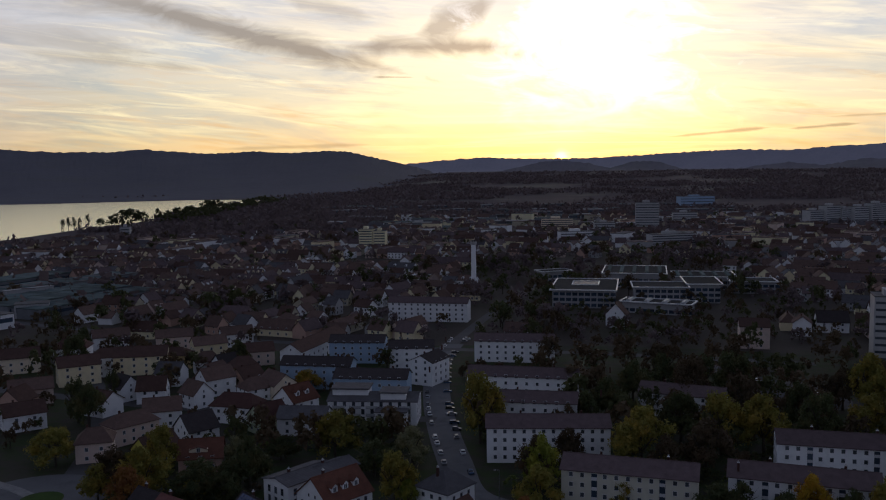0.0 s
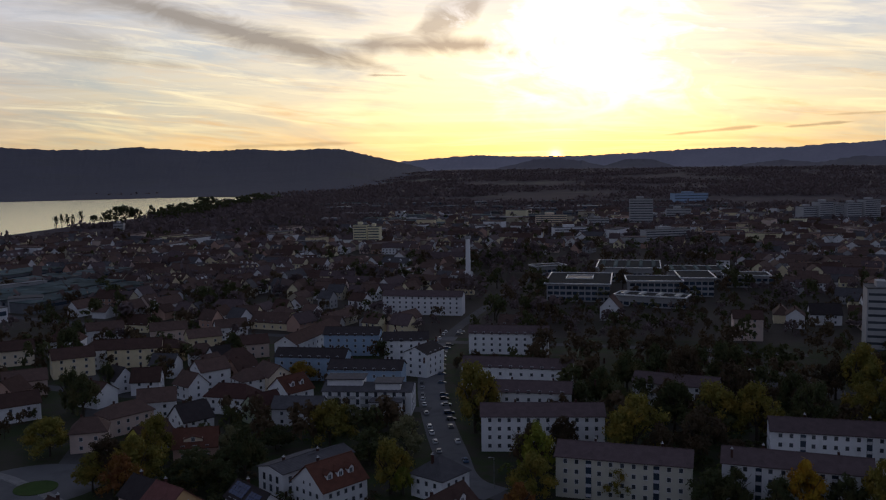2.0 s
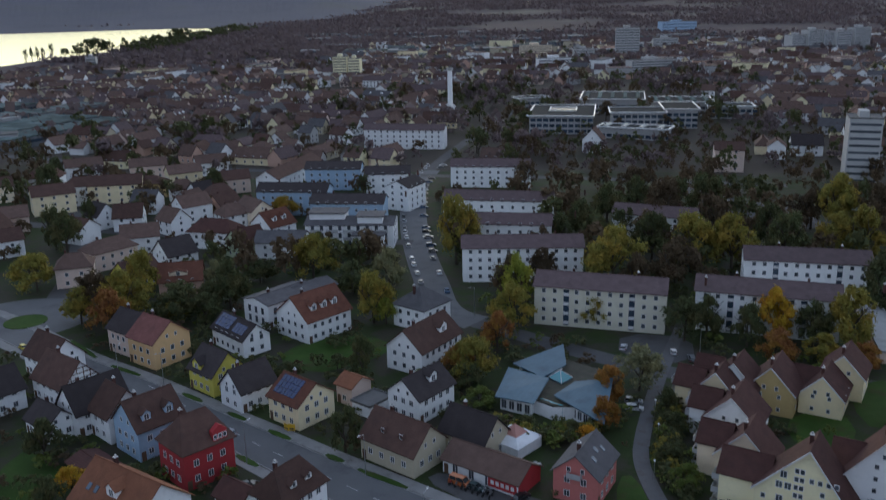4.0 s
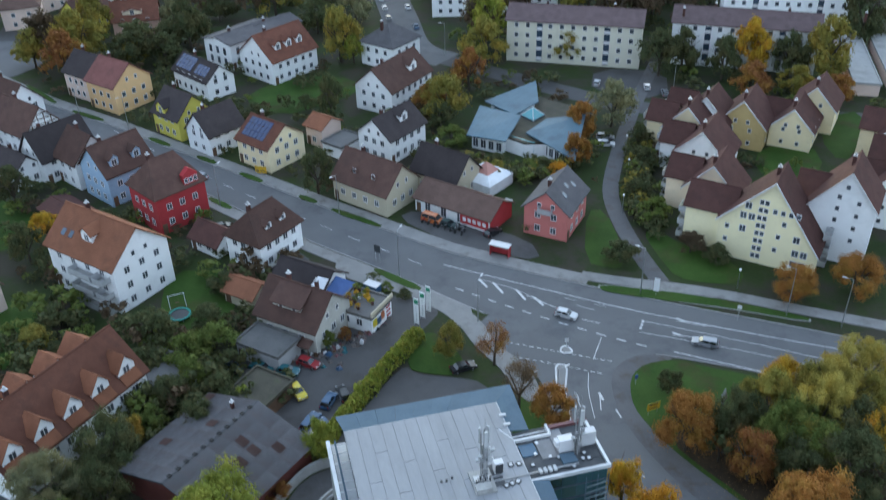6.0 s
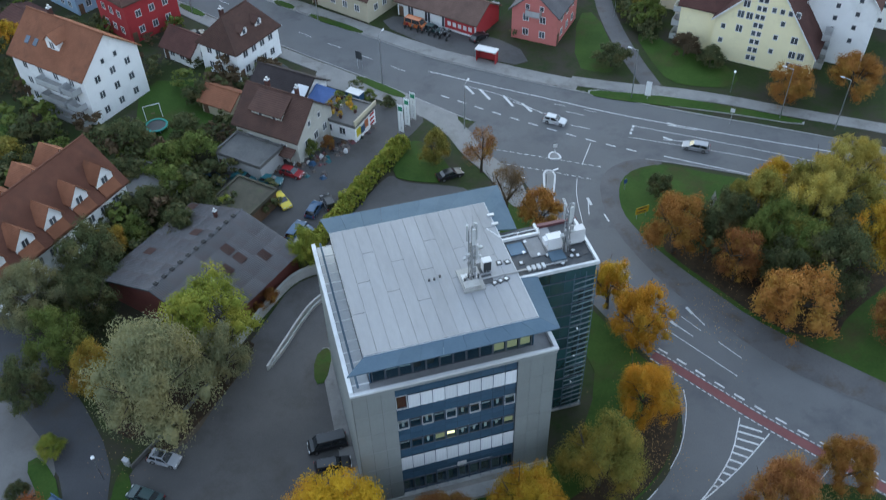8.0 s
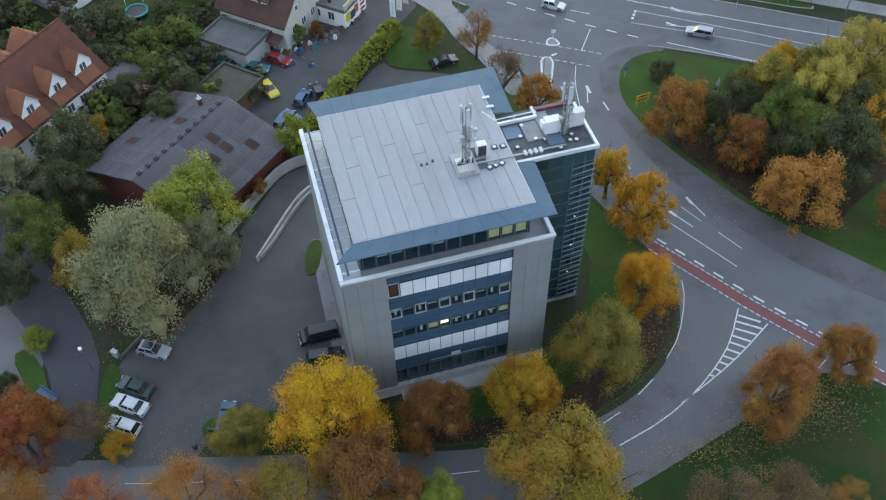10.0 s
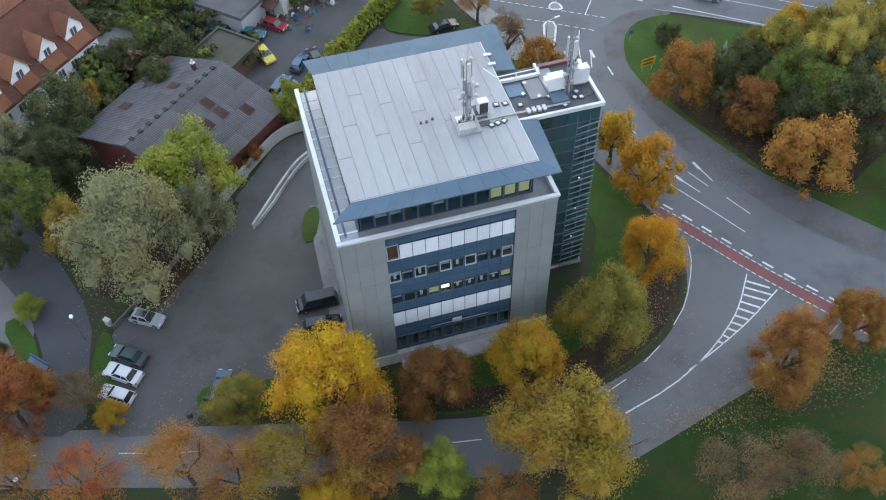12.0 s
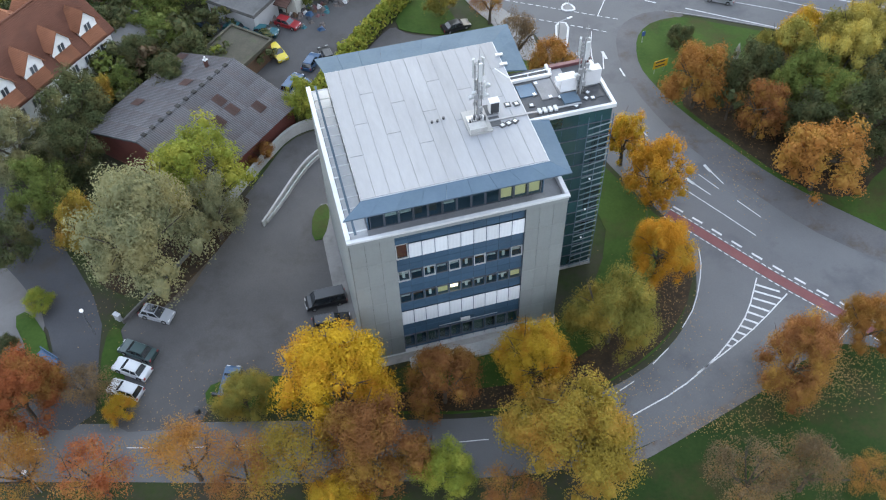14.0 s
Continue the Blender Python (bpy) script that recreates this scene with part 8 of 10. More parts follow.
def hedge():
    rng = np.random.default_rng(21)
    line = smooth_line([(-15.2, 86.2), (-11.8, 92.2), (-8.8, 97.6), (-5.7, 103.1), (-2.3, 108.2), (-1.2, 110)], 2)
    g = Geo()
    for i in range(9000):
        k = rng.integers(0, len(line) - 1)
        p = line[k].lerp(line[k + 1], rng.random())
        a = rng.uniform(0, math.pi)
        wob = 1 + 0.35 * noise.noise((p.x * 0.8, p.y * 0.8, 0))
        x, y = p.x + 1.75 * wob * math.cos(a) * 0.85 + rng.normal(0, 0.12), p.y + 1.75 * wob * math.cos(a) * 0.5 + rng.normal(0, 0.12)
        z = max(0.1, 2.9 * wob * math.sin(a) ** 0.6 * rng.uniform(0.75, 1.05))
        c = np.array((x, y, z))
        t1, t2 = rng.normal(0, 0.12, 3), rng.normal(0, 0.12, 3)
        g.add([c - t1, c + t2, c + t1, c - t2], [(0, 1, 2, 3)])
    h = thing("hedge", pose(0, 0, 0), "tall yellow-green hedge along the lot", "hedge")
    part("foliage", g, "leaf_hedge", h)
    # solid dark green block fills the inside of the hedge
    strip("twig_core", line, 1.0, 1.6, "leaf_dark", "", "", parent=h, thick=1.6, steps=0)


hedge()

# ---- vehicles ----
def car_meshes(kind):
    L, Wd, H = dict(hatch=(4.1, 1.76, 1.46), wagon=(4.6, 1.8, 1.48), sedan=(4.6, 1.8, 1.42), van=(5.0, 1.95, 2.0))[kind]
    h2, w2 = L / 2, Wd / 2
    hood = 0.72 if kind != "van" else 0.95
    belt = 0.90 if kind != "van" else 1.10
    prof = [(-h2, 0.28), (-h2 - 0.02, 0.62), (-h2 + 0.10, belt - 0.06), (-h2 + 0.35, belt), (h2 - (1.25 if kind != "van" else 0.85), belt), (h2 - 0.35, hood + 0.04), (h2 - 0.04, 0.60), (h2, 0.42), (h2 - 0.03, 0.26)]
    if kind == "sedan":
        prof[3] = (-h2 + 0.6, belt)
    b = Geo()
    n = len(prof)
    secs = [(-w2 + 0.10, 0.06), (-w2, 0.0), (w2, 0.0), (w2 - 0.10, 0.06)]
    for y, ins in secs:
        b.v += [(x * (1 - ins * 0.35), y, z - (ins * 0.35 if z > 0.5 else -ins * 0.5)) for x, z in prof]
    for s in range(3):
        for i in range(n):
            j = (i + 1) % n
            b.f.append((s * n + i, s * n + j, (s + 1) * n + j, (s + 1) * n + i))
    b.f += [tuple(range(n))[::-1], tuple(range(3 * n, 4 * n))]
    b.m = [0] * len(b.f)
    # cabin glass and roof
    back = {"hatch": (-h2 + 0.12, -h2 + 0.55), "wagon": (-h2 + 0.12, -h2 + 0.42), "sedan": (-h2 + 0.62, -h2 + 1.25), "van": (-h2 + 0.08, -h2 + 0.25)}[kind]
    fr = (h2 - 1.15, h2 - 1.95) if kind != "van" else (h2 - 0.75, h2 - 1.35)
    lo = [(back[0], -w2 + 0.09, belt - 0.05), (fr[0], -w2 + 0.09, belt - 0.05), (fr[0], w2 - 0.09, belt - 0.05), (back[0], w2 - 0.09, belt - 0.05)]
    hi = [(back[1], -w2 + 0.26, H - 0.05), (fr[1], -w2 + 0.26, H - 0.05), (fr[1], w2 - 0.26, H - 0.05), (back[1], w2 - 0.26, H - 0.05)]
    g = Geo().hexa(lo, hi)
    r = Geo()
    rl = [(back[1] - 0.10, -w2 + 0.22, H - 0.06), (fr[1] + 0.08, -w2 + 0.22, H - 0.06), (fr[1] + 0.08, w2 - 0.22, H - 0.06), (back[1] - 0.10, w2 - 0.22, H - 0.06)]
    r.hexa(rl, [(x * 0.97, y * 0.9, H + 0.02) for x, y, z in rl])
    pil = []
    for (xb, xt) in ((fr[0], fr[1]), ((fr[0] + back[0]) / 2 - 0.1, (fr[1] + back[1]) / 2 - 0.1), (back[0] + 0.12, back[1] + 0.06)):
        for s in (-1, 1):
            p = Geo()
            y0, y1 = s * (w2 - 0.085), s * (w2 - 0.255)
            p.hexa([(xb - 0.06, y0 - 0.02, belt - 0.05), (xb + 0.06, y0 - 0.02, belt - 0.05), (xb + 0.06, y0 + 0.02, belt - 0.05), (xb - 0.06, y0 + 0.02, belt - 0.05)], [(xt - 0.05, y1 - 0.02, H - 0.05), (xt + 0.05, y1 - 0.02, H - 0.05), (xt + 0.05, y1 + 0.02, H - 0.05), (xt - 0.05, y1 + 0.02, H - 0.05)])
            pil.append(p.mesh("pillar", "paint_white"))
    tyre = Geo().tube((0, -0.1, 0), (0, 0.1, 0), 0.32, 0.32, 14).mesh("tyre", "tyre")
    rim = Geo().tube((0, -0.105, 0), (0, 0.105, 0), 0.2, 0.2, 10).mesh("rim", "rim")
    lamp = Geo().box(-0.05, -0.2, -0.07, 0.04, 0.2, 0.07).mesh("headlight", "plastic_white")
    tail = Geo().box(-0.04, -0.12, -0.14, 0.05, 0.12, 0.14).mesh("tail_light", "paint_red")
    plate = Geo().box(-0.015, -0.26, -0.055, 0.015, 0.26, 0.055).mesh("number_plate", "plastic_white")
    return dict(L=L, W=Wd, body=b.mesh("body", "paint_white"), glass=g.mesh("glasshouse", "car_glass"), roof=r.mesh("roof", "paint_white"), pillars=pil, tyre=tyre, rim=rim, lamp=lamp, tail=tail, plate=plate, hood=hood, belt=belt)


CAR_SIZE = 0.87
CARS = {k: car_meshes(k) for k in ("hatch", "wagon", "sedan", "van")}
CAR_WORDS = dict(hatch="small hatchback", wagon="estate car", sedan="saloon car", van="van")


def car(x, y, rot, kind, paint, where="parked on the asphalt", z=0.03, group="parked cars"):
    c = CARS[kind]
    z -= 0.2 if y > 330 else 0
    t = thing("car" if kind != "van" else "van", pose(x, y, z, 0, 0, rot), "%s %s %s" % (paint, CAR_WORDS[kind], where), "car" if kind != "van" else "van", group)
    t.scale = (CAR_SIZE, CAR_SIZE, CAR_SIZE)
    repaint(part("body", c["body"], None, t), "paint_" + paint)
    part("glasshouse", c["glass"], None, t)
    repaint(part("roof", c["roof"], None, t), "paint_" + paint)
    near = y < 240
    for p in c["pillars"] if y < 160 else ():
        repaint(part("pillar", p, None, t), "paint_" + paint)
    for sx in (-1, 1):
        for sy in (-1, 1):
            if y > 330:
                continue
            w = part("wheel", c["tyre"], None, t, m=pose(sx * c["L"] * 0.31, sy * (c["W"] / 2 - 0.10), 0.32))
            if near:
                part("rim", c["rim"], None, w)
    for sy in (-1, 1) if near else ():
        part("headlight", c["lamp"], None, t, m=pose(c["L"] / 2 - 0.08, sy * (c["W"] / 2 - 0.3), 0.64))
        part("tail_light", c["tail"], None, t, m=pose(-c["L"] / 2 + 0.0, sy * (c["W"] / 2 - 0.16), 0.72))
    if near:
        part("number_plate", c["plate"], None, t, m=pose(c["L"] / 2 + 0.0, 0, 0.42))
    return t


# by the office
flat("wall_walk", [(-12.2, 72.3), (-9.9, 72.3), (-6.35, 50.2), (-8.0, 50.0)], 0.11, "paving", "pale slab walk along the office wall", "path", thick=0.1, steps=1)
flat("brown_verge", [(-29.6, 60.0), (-27.8, 64.0), (-23.4, 70.8), (-21.9, 70.6), (-24.5, 62.4), (-27.0, 58.9)], 0.05, "soil", "bare brown ground along the low wall", "verge", steps=1)
flat("roundabout_road", [(-121 + 20 * math.cos(k * math.pi / 8), 243 + 18 * math.sin(k * math.pi / 8)) for k in range(16)], 0.042, "asphalt", "round junction at the end of the road", "road", steps=1)
flat("roundabout_island", [(-119 + 6 * math.cos(k * math.pi / 8), 240 + 6 * math.sin(k * math.pi / 8)) for k in range(16)], 0.2, "lawn", "green island of the roundabout", "lawn", thick=0.18, steps=1)
sv = car(-28.3, 57.7, -20, "hatch", "silver", "with dark sunroof by the low wall")
part("sunroof", Geo().box(-1.2, -0.5, 1.485, 0.1, 0.5, 1.51), "car_glass", sv)
car(-29.6, 53.2, 155, "sedan", "green", "parked nose to the grass")
car(-29.85, 51.1, 155, "sedan", "white", "parked nose to the grass")
car(-30.1, 48.7, 157, "hatch", "white", "covered with fallen leaves")
car(-10.6, 58.2, 192, "van", "black", "parked against the office wall")
car(-9.9, 55.4, 8, "wagon", "black", "parked against the office wall")
car(-19.8, 48.9, 82, "hatch", "blue", "half hidden under a tree", z=0.1)
# the workshop yard
for a in ((-28.9, 106.0, -25, "wagon", "blue"), (-24.2, 105.6, -28, "sedan", "teal"), (-20.2, 104.6, -15, "hatch", "teal"), (-17.2, 106.2, -28, "hatch", "red"), (-18.2, 99.8, -60, "hatch", "yellow"), (-13.6, 97.6, 70, "hatch", "blue"), (-11.6, 98.9, 110, "hatch", "black"), (-15.9, 93.4, 65, "wagon", "blue"), (-16.9, 90.4, 30, "hatch", "grey"), (-13.9, 92.4, 120, "hatch", "blue")):
    car(*a, "standing in the workshop yard", z=0.05)
car(6.1, 103.6, 20, "sedan", "black", "parked behind the banners", z=0.06)
# on the road
car(23.5, 115.5, -27, "hatch", "white", "driving on the main road", z=0.03, group="moving cars")
car(-45.0, 169.0, 141, "hatch", "silver", "driving on the main road", z=0.03, group="moving cars")
car(43.5, 106.8, 157, "wagon", "silver", "driving on the main road", z=0.03, group="moving cars")
# along the houses
car(-19.0, 183.0, 60, "hatch", "white", "parked on the drive")
car(14.0, 141.5, 40, "hatch", "black", "parked before the workshop", z=0.12)
car(3.0, 147.0, -35, "van", "orange", "standing before the motorcycle shop", z=0.12)
car(6.0, 145.0, -35, "hatch", "green", "standing before the motorcycle shop", z=0.12)
car(17.5, 152.2, 60, "hatch", "silver", "parked beside the tent", z=0.0)
car(-31.0, 147.0, 40, "van", "white", "parked beside the red house", z=0.12)
car(-37.0, 147.5, 30, "wagon", "black", "parked beside the red house", z=0.12)
car(42.6, 180.0, -15, "wagon", "silver", "parked under the trees", z=0.0)
car(42.0, 176.6, -15, "wagon", "white", "parked under the trees", z=0.0)
car(46.6, 211.0, 70, "hatch", "white", "parked before the block", z=0.05)
car(58.4, 207.2, 80, "hatch", "white", "parked before the block", z=0.05)
car(61.8, 203.0, 85, "wagon", "grey", "parked before the block", z=0.05)
car(-110.0, 219.0, -38, "hatch", "yellow", "driving towards the roundabout", group="moving cars")
rng = random.Random(9)
for i in range(26):
    yy = 252 + i * 8.6 + rng.uniform(-1.5, 1.5)
    xx = float(np.interp(yy, [247, 265, 292, 328, 360, 412, 466, 536], [-0.6, -2.2, -5.9, -9.4, -11, -11.4, -2, 15]))
    for s in (-1, 1):
        if rng.random() < 0.78:
            across = s > 0 and yy > 300
            car(xx + s * (3.6 if not across else 4.6), yy, (98 if yy < 330 else 86) if not across else 8, rng.choice(("hatch", "wagon", "sedan")), rng.choice(("white", "silver", "white", "grey", "black", "blue")), "parked along the straight street", z=0.035)
for i in range(6):
    car(139.6, 333.5 + i * 3.0, 5, "hatch", rng.choice(("white", "silver", "grey")), "in the car park between the blocks", z=0.055)
for i in range(4):
    car(123.3, 366 + i * 3.0, 8, "hatch", rng.choice(("white", "silver")), "in the car park between the blocks", z=0.055)

# ---- street furniture ----
def street_lamp(x, y, h, rot, arm=1.1):
    t = thing("street_lamp", pose(x, y, 0, 0, 0, rot), "slim grey street lamp beside the road", "street lamp", "street lamps")
    part("pole", Geo().tube((0, 0, 0), (0, 0, h), 0.09, 0.05, 8), "steel", t)
    part("arm", Geo().tube((0, 0, h - 0.05), (arm, 0, h + 0.12), 0.04, 0.035, 6), "steel", t)
    part("head", Geo().hexa([(arm - 0.1, -0.13, h + 0.08), (arm + 0.6, -0.1, h + 0.14), (arm + 0.6, 0.1, h + 0.14), (arm - 0.1, 0.13, h + 0.08)], [(arm - 0.1, -0.1, h + 0.2), (arm + 0.6, -0.07, h + 0.22), (arm + 0.6, 0.07, h + 0.22), (arm - 0.1, 0.1, h + 0.2)]), "plastic_white", t)


for a in ((36.8, 120.9, 9.0, 150), (58.6, 113.2, 9.0, 150), (9.2, 115.2, 8.2, 60), (-3.4, 129.4, 9.2, 60), (66.0, 109.6, 9.0, 150), (-38.8, 156.6, 9.0, 50), (-78, 198, 9.0, 50), (9.5, 236, 9.0, 200), (62.5, 199.0, 10.0, 200), (18.5, 93.5, 8.0, 20), (-15.0, 151.5, 8.5, 230), (-66, 194, 8.5, 230)):
    street_lamp(*a)


def globe_lamp(x, y, h):
    t = thing("globe_lamp", pose(x, y, 0), "low lamp post with a white globe", "street lamp", "globe lamps")
    part("pole", Geo().tube((0, 0, 0), (0, 0, h), 0.06, 0.05, 8), "steel", t)
    bm = bmesh.new()
    bmesh.ops.create_icosphere(bm, subdivisions=2, radius=0.22)
    me = bpy.data.meshes.new("globe")
    bm.to_mesh(me), bm.free()
    me.materials.append(MATS["lamp_head"])
    part("globe", me, None, t, m=pose(0, 0, h + 0.22))


for a in ((-34.6, 55.9, 4.0), (-36.2, 38.6, 4.0), (43.5, 161.5, 4.0), (39.3, 147.0, 4.0), (53.2, 121.2, 3.6), (45.5, 172.5, 4.0)):
    globe_lamp(*a)


def banner(x, y, rot):
    t = thing("banner_pole", pose(x, y, 0.1, 0, 0, rot), "tall white advertising banner with a green crest", "banner", "advertising banners")
    part("pole", Geo().tube((-0.55, 0, 0), (-0.55, 0, 5.4), 0.05, 0.04, 8), "galvanised", t)
    part("cloth", Geo().box(-0.5, -0.02, 0.35, 0.40, 0.02, 5.25), "banner", t)
    part("crest", Geo().box(-0.42, -0.035, 4.2, 0.32, -0.021, 4.95), "banner_green", t)
    for k in range(4):
        part("text_bar", Geo().box(-0.09, -0.035, 0.8 + 0.8 * k, -0.01, -0.021, 1.4 + 0.8 * k), "grey_wall", t)


for a in ((-0.6, 114.9, -32), (0.4, 116.5, -32), (1.4, 118.1, -32)):
    banner(*a)


def road_sign(x, y, rot, w, h, z, m, label, bars=0):
    t = thing("road_sign", pose(x, y, 0, 0, 0, rot), label, "sign", "road signs")
    for s in ((-w * 0.35, w * 0.35) if w > 1.2 else (0,)):
        part("post", Geo().tube((s, 0.05, 0), (s, 0.05, z + h), 0.04, 0.04, 6), "galvanised", t)
    b = part("board", Geo().box(-w / 2, -0.03, z, w / 2, 0.005, z + h), m, t)
    for k in range(bars):
        part("text_bar", Geo().box(-w * 0.38, -0.04, z + h * (0.2 + 0.5 * k), w * 0.3, -0.031, z + h * (0.38 + 0.5 * k)), "sign_dark" if m != "sign_dark" else "plastic_white", b)


road_sign(31.9, 92.2, 20, 2.1, 1.2, 0.9, "sign_yellow", "yellow direction board on the corner lawn", 2)
road_sign(-7.2, 134.2, -35, 1.3, 1.5, 1.9, "sign_dark", "dark advertising board by the kerb")
road_sign(39.2, 120.2, -25, 0.9, 2.6, 0.9, "banner", "white vertical banner sign on the verge")
road_sign(50.5, 112.6, -25, 0.7, 0.7, 2.2, "plastic_white", "small white road sign beside the lane")
road_sign(30.9, 98.4, 20, 0.5, 0.7, 1.2, "blue_sheet", "small blue traffic sign")
road_sign(43.0, 51.4, 40, 0.8, 1.2, 0.3, "plastic_white", "white bollard sign at the crossing")
road_sign(22.2, 107.4, 0, 0.6, 0.6, 1.4, "plastic_white", "white traffic sign on the kerbed island")
for k, (dx, dz) in enumerate(((0, 0.4), (1.3, 0.8))):
    road_sign(-33.0 + dx, 169.6 - dx * 0.8, -40 + 30 * k, 1.5, 1.5, dz, "sign_yellow", "bright yellow advertising panel before the cream house", 1)
flag = thing("feather_flag", pose(41.8, 92.6, 0, 0, 0, 10), "white lozenge-shaped flag on the corner lawn", "flag")
part("pole", Geo().tube((0, 0.03, 0), (0, 0.03, 3.6), 0.03, 0.02, 6), "steel", flag)
part("cloth", Geo().sweep([(0, 0, 0.5), (0.55, 0, 2.2), (0, 0, 3.9), (-0.55, 0, 2.2)], (0, 0.02, 0)), "banner", flag)
bb = thing("utility_box", pose(-32.4, 57.6, 0, 0, 0, -32), "grey utility cabinet at the lot's edge", "cabinet")
part("body", Geo().box(-0.35, -0.2, 0, 0.35, 0.2, 0.9), "galvanised", bb)
part("lid", Geo().box(-0.39, -0.24, 0.9, 0.39, 0.24, 0.97), "galvanised", bb)
bn = thing("park_bench", pose(-38.6, 53.0, 0.1, 0, 0, -35), "bright blue bench beside the lane", "bench")
part("seat", Geo().box(-1.3, -0.35, 0.4, 1.3, 0.35, 0.5), "paint_blue", bn)
part("backrest", Geo().box(-1.3, 0.3, 0.5, 1.3, 0.38, 1.0), "paint_blue", bn)
for s in (-1.0, 1.0):
    part("leg", Geo().box(s - 0.06, -0.3, 0, s + 0.06, 0.3, 0.4), "dark_metal", bn)
sc = thing("motor_scooter", pose(-20.7, 47.4, 0.12, 0, 0, -10), "dark motor scooter parked on the grass", "scooter")
part("body", Geo().hexa([(-0.6, -0.16, 0.25), (0.6, -0.1, 0.25), (0.6, 0.1, 0.25), (-0.6, 0.16, 0.25)], [(-0.7, -0.14, 0.75), (0.1, -0.1, 0.6), (0.1, 0.1, 0.6), (-0.7, 0.14, 0.75)]), "paint_black", sc)
part("windshield", Geo().hexa([(0.5, -0.22, 0.5), (0.56, -0.22, 0.5), (0.56, 0.22, 0.5), (0.5, 0.22, 0.5)], [(0.35, -0.2, 1.2), (0.39, -0.2, 1.2), (0.39, 0.2, 1.2), (0.35, 0.2, 1.2)]), "plastic_white", sc)
for s in (-0.6, 0.7):
    part("wheel", Geo().tube((s, -0.06, 0.24), (s, 0.06, 0.24), 0.24, 0.24, 12), "tyre", sc)
bn = thing("litter_bin", pose(-22.7, 45.9, 0.02), "small dark litter bin at the entrance", "bin")
part("drum", Geo().tube((0, 0, 0), (0, 0, 0.85), 0.26, 0.3, 12), "dark_metal", bn)
part("lid", Geo().tube((0, 0, 0.85), (0, 0, 0.95), 0.31, 0.12, 12), "dark_metal", bn)
tr = thing("trampoline", pose(-39.3, 119.8, 0), "round garden trampoline with a green rim", "trampoline")
part("mat", Geo().tube((0, 0, 0.7), (0, 0, 0.74), 1.5, 1.5, 24), "dark_metal", tr)
g = Geo()
g.v = [(r * math.cos(2 * math.pi * i / 24), r * math.sin(2 * math.pi * i / 24), z) for r, z in ((1.5, 0.76), (1.5, 0.88), (1.85, 0.86), (1.85, 0.74)) for i in range(24)]
g.f = [((a * 24 + i), (a * 24 + (i + 1) % 24), (((a + 1) % 4) * 24 + (i + 1) % 24), (((a + 1) % 4) * 24 + i)) for a in range(4) for i in range(24)]
g.m = [0] * len(g.f)
part("rim_pad", g, "teal_net", tr)
for i in range(6):
    a = math.pi * i / 3
    part("leg", Geo().tube((1.6 * math.cos(a), 1.6 * math.sin(a), 0), (1.6 * math.cos(a), 1.6 * math.sin(a), 0.75), 0.03, 0.03, 6), "steel", tr)
sw = thing("garden_swing", pose(-40.5, 123.5, 0, 0, 0, 20), "pale wooden garden swing frame", "swing")
part("beam", Geo().tube((-1.4, 0, 2.1), (1.4, 0, 2.1), 0.06, 0.06, 8), "plastic_white", sw)
for s in (-1.3, 1.3):
    for q in (-0.9, 0.9):
        part("leg", Geo().tube((s, q, 0), (s, 0, 2.1), 0.05, 0.05, 6), "plastic_white", sw)
part("seat", Geo().box(-0.3, -0.12, 0.5, 0.3, 0.12, 0.55).tube((-0.28, 0, 0.55), (-0.28, 0, 2.1), 0.01, 0.01, 4).tube((0.28, 0, 0.55), (0.28, 0, 2.1), 0.01, 0.01, 4), "wood_brown", sw)
bus = thing("bus_shelter", pose(14.6, 134.3, 0.1, 0, 0, -28), "small red bus shelter with a white roof", "bus shelter")
part("roof", Geo().box(-1.9, -0.8, 2.2, 1.9, 0.8, 2.4), "plastic_white", bus)
part("back", Geo().box(-1.8, 0.6, 0, 1.8, 0.7, 2.2), "red_wall", bus)
for s in (-1.75, 1.7):
    part("side", Geo().box(s, -0.6, 0, s + 0.06, 0.595, 2.2), "red_wall", bus)
tl = thing("box_trailer", pose(-7.9, 124.6, 0.05, 0, 0, -35), "dark blue box trailer with a white roof", "trailer")
part("body", Geo().box(-1.3, -0.75, 0.45, 1.3, 0.75, 1.75), "paint_blue", tl)
part("roof", Geo().box(-1.36, -0.8, 1.75, 1.36, 0.8, 1.86), "plastic_white", tl)
part("drawbar", Geo().box(1.3, -0.06, 0.45, 2.3, 0.06, 0.55), "steel", tl)
for s in (-0.72, 0.72):
    part("wheel", Geo().tube((0, s - 0.09, 0.3), (0, s + 0.09, 0.3), 0.3, 0.3, 12), "tyre", tl)
flat("banner_yard", [(-10, 119), (-6, 113), (-2.6, 108.4), (-0.8, 112.5), (1.2, 115.0), (3.4, 118.6), (1, 121.5), (-3, 123), (-7, 124)], 0.048, "asphalt_lot", "asphalt yard under the banners", "yard", steps=1)
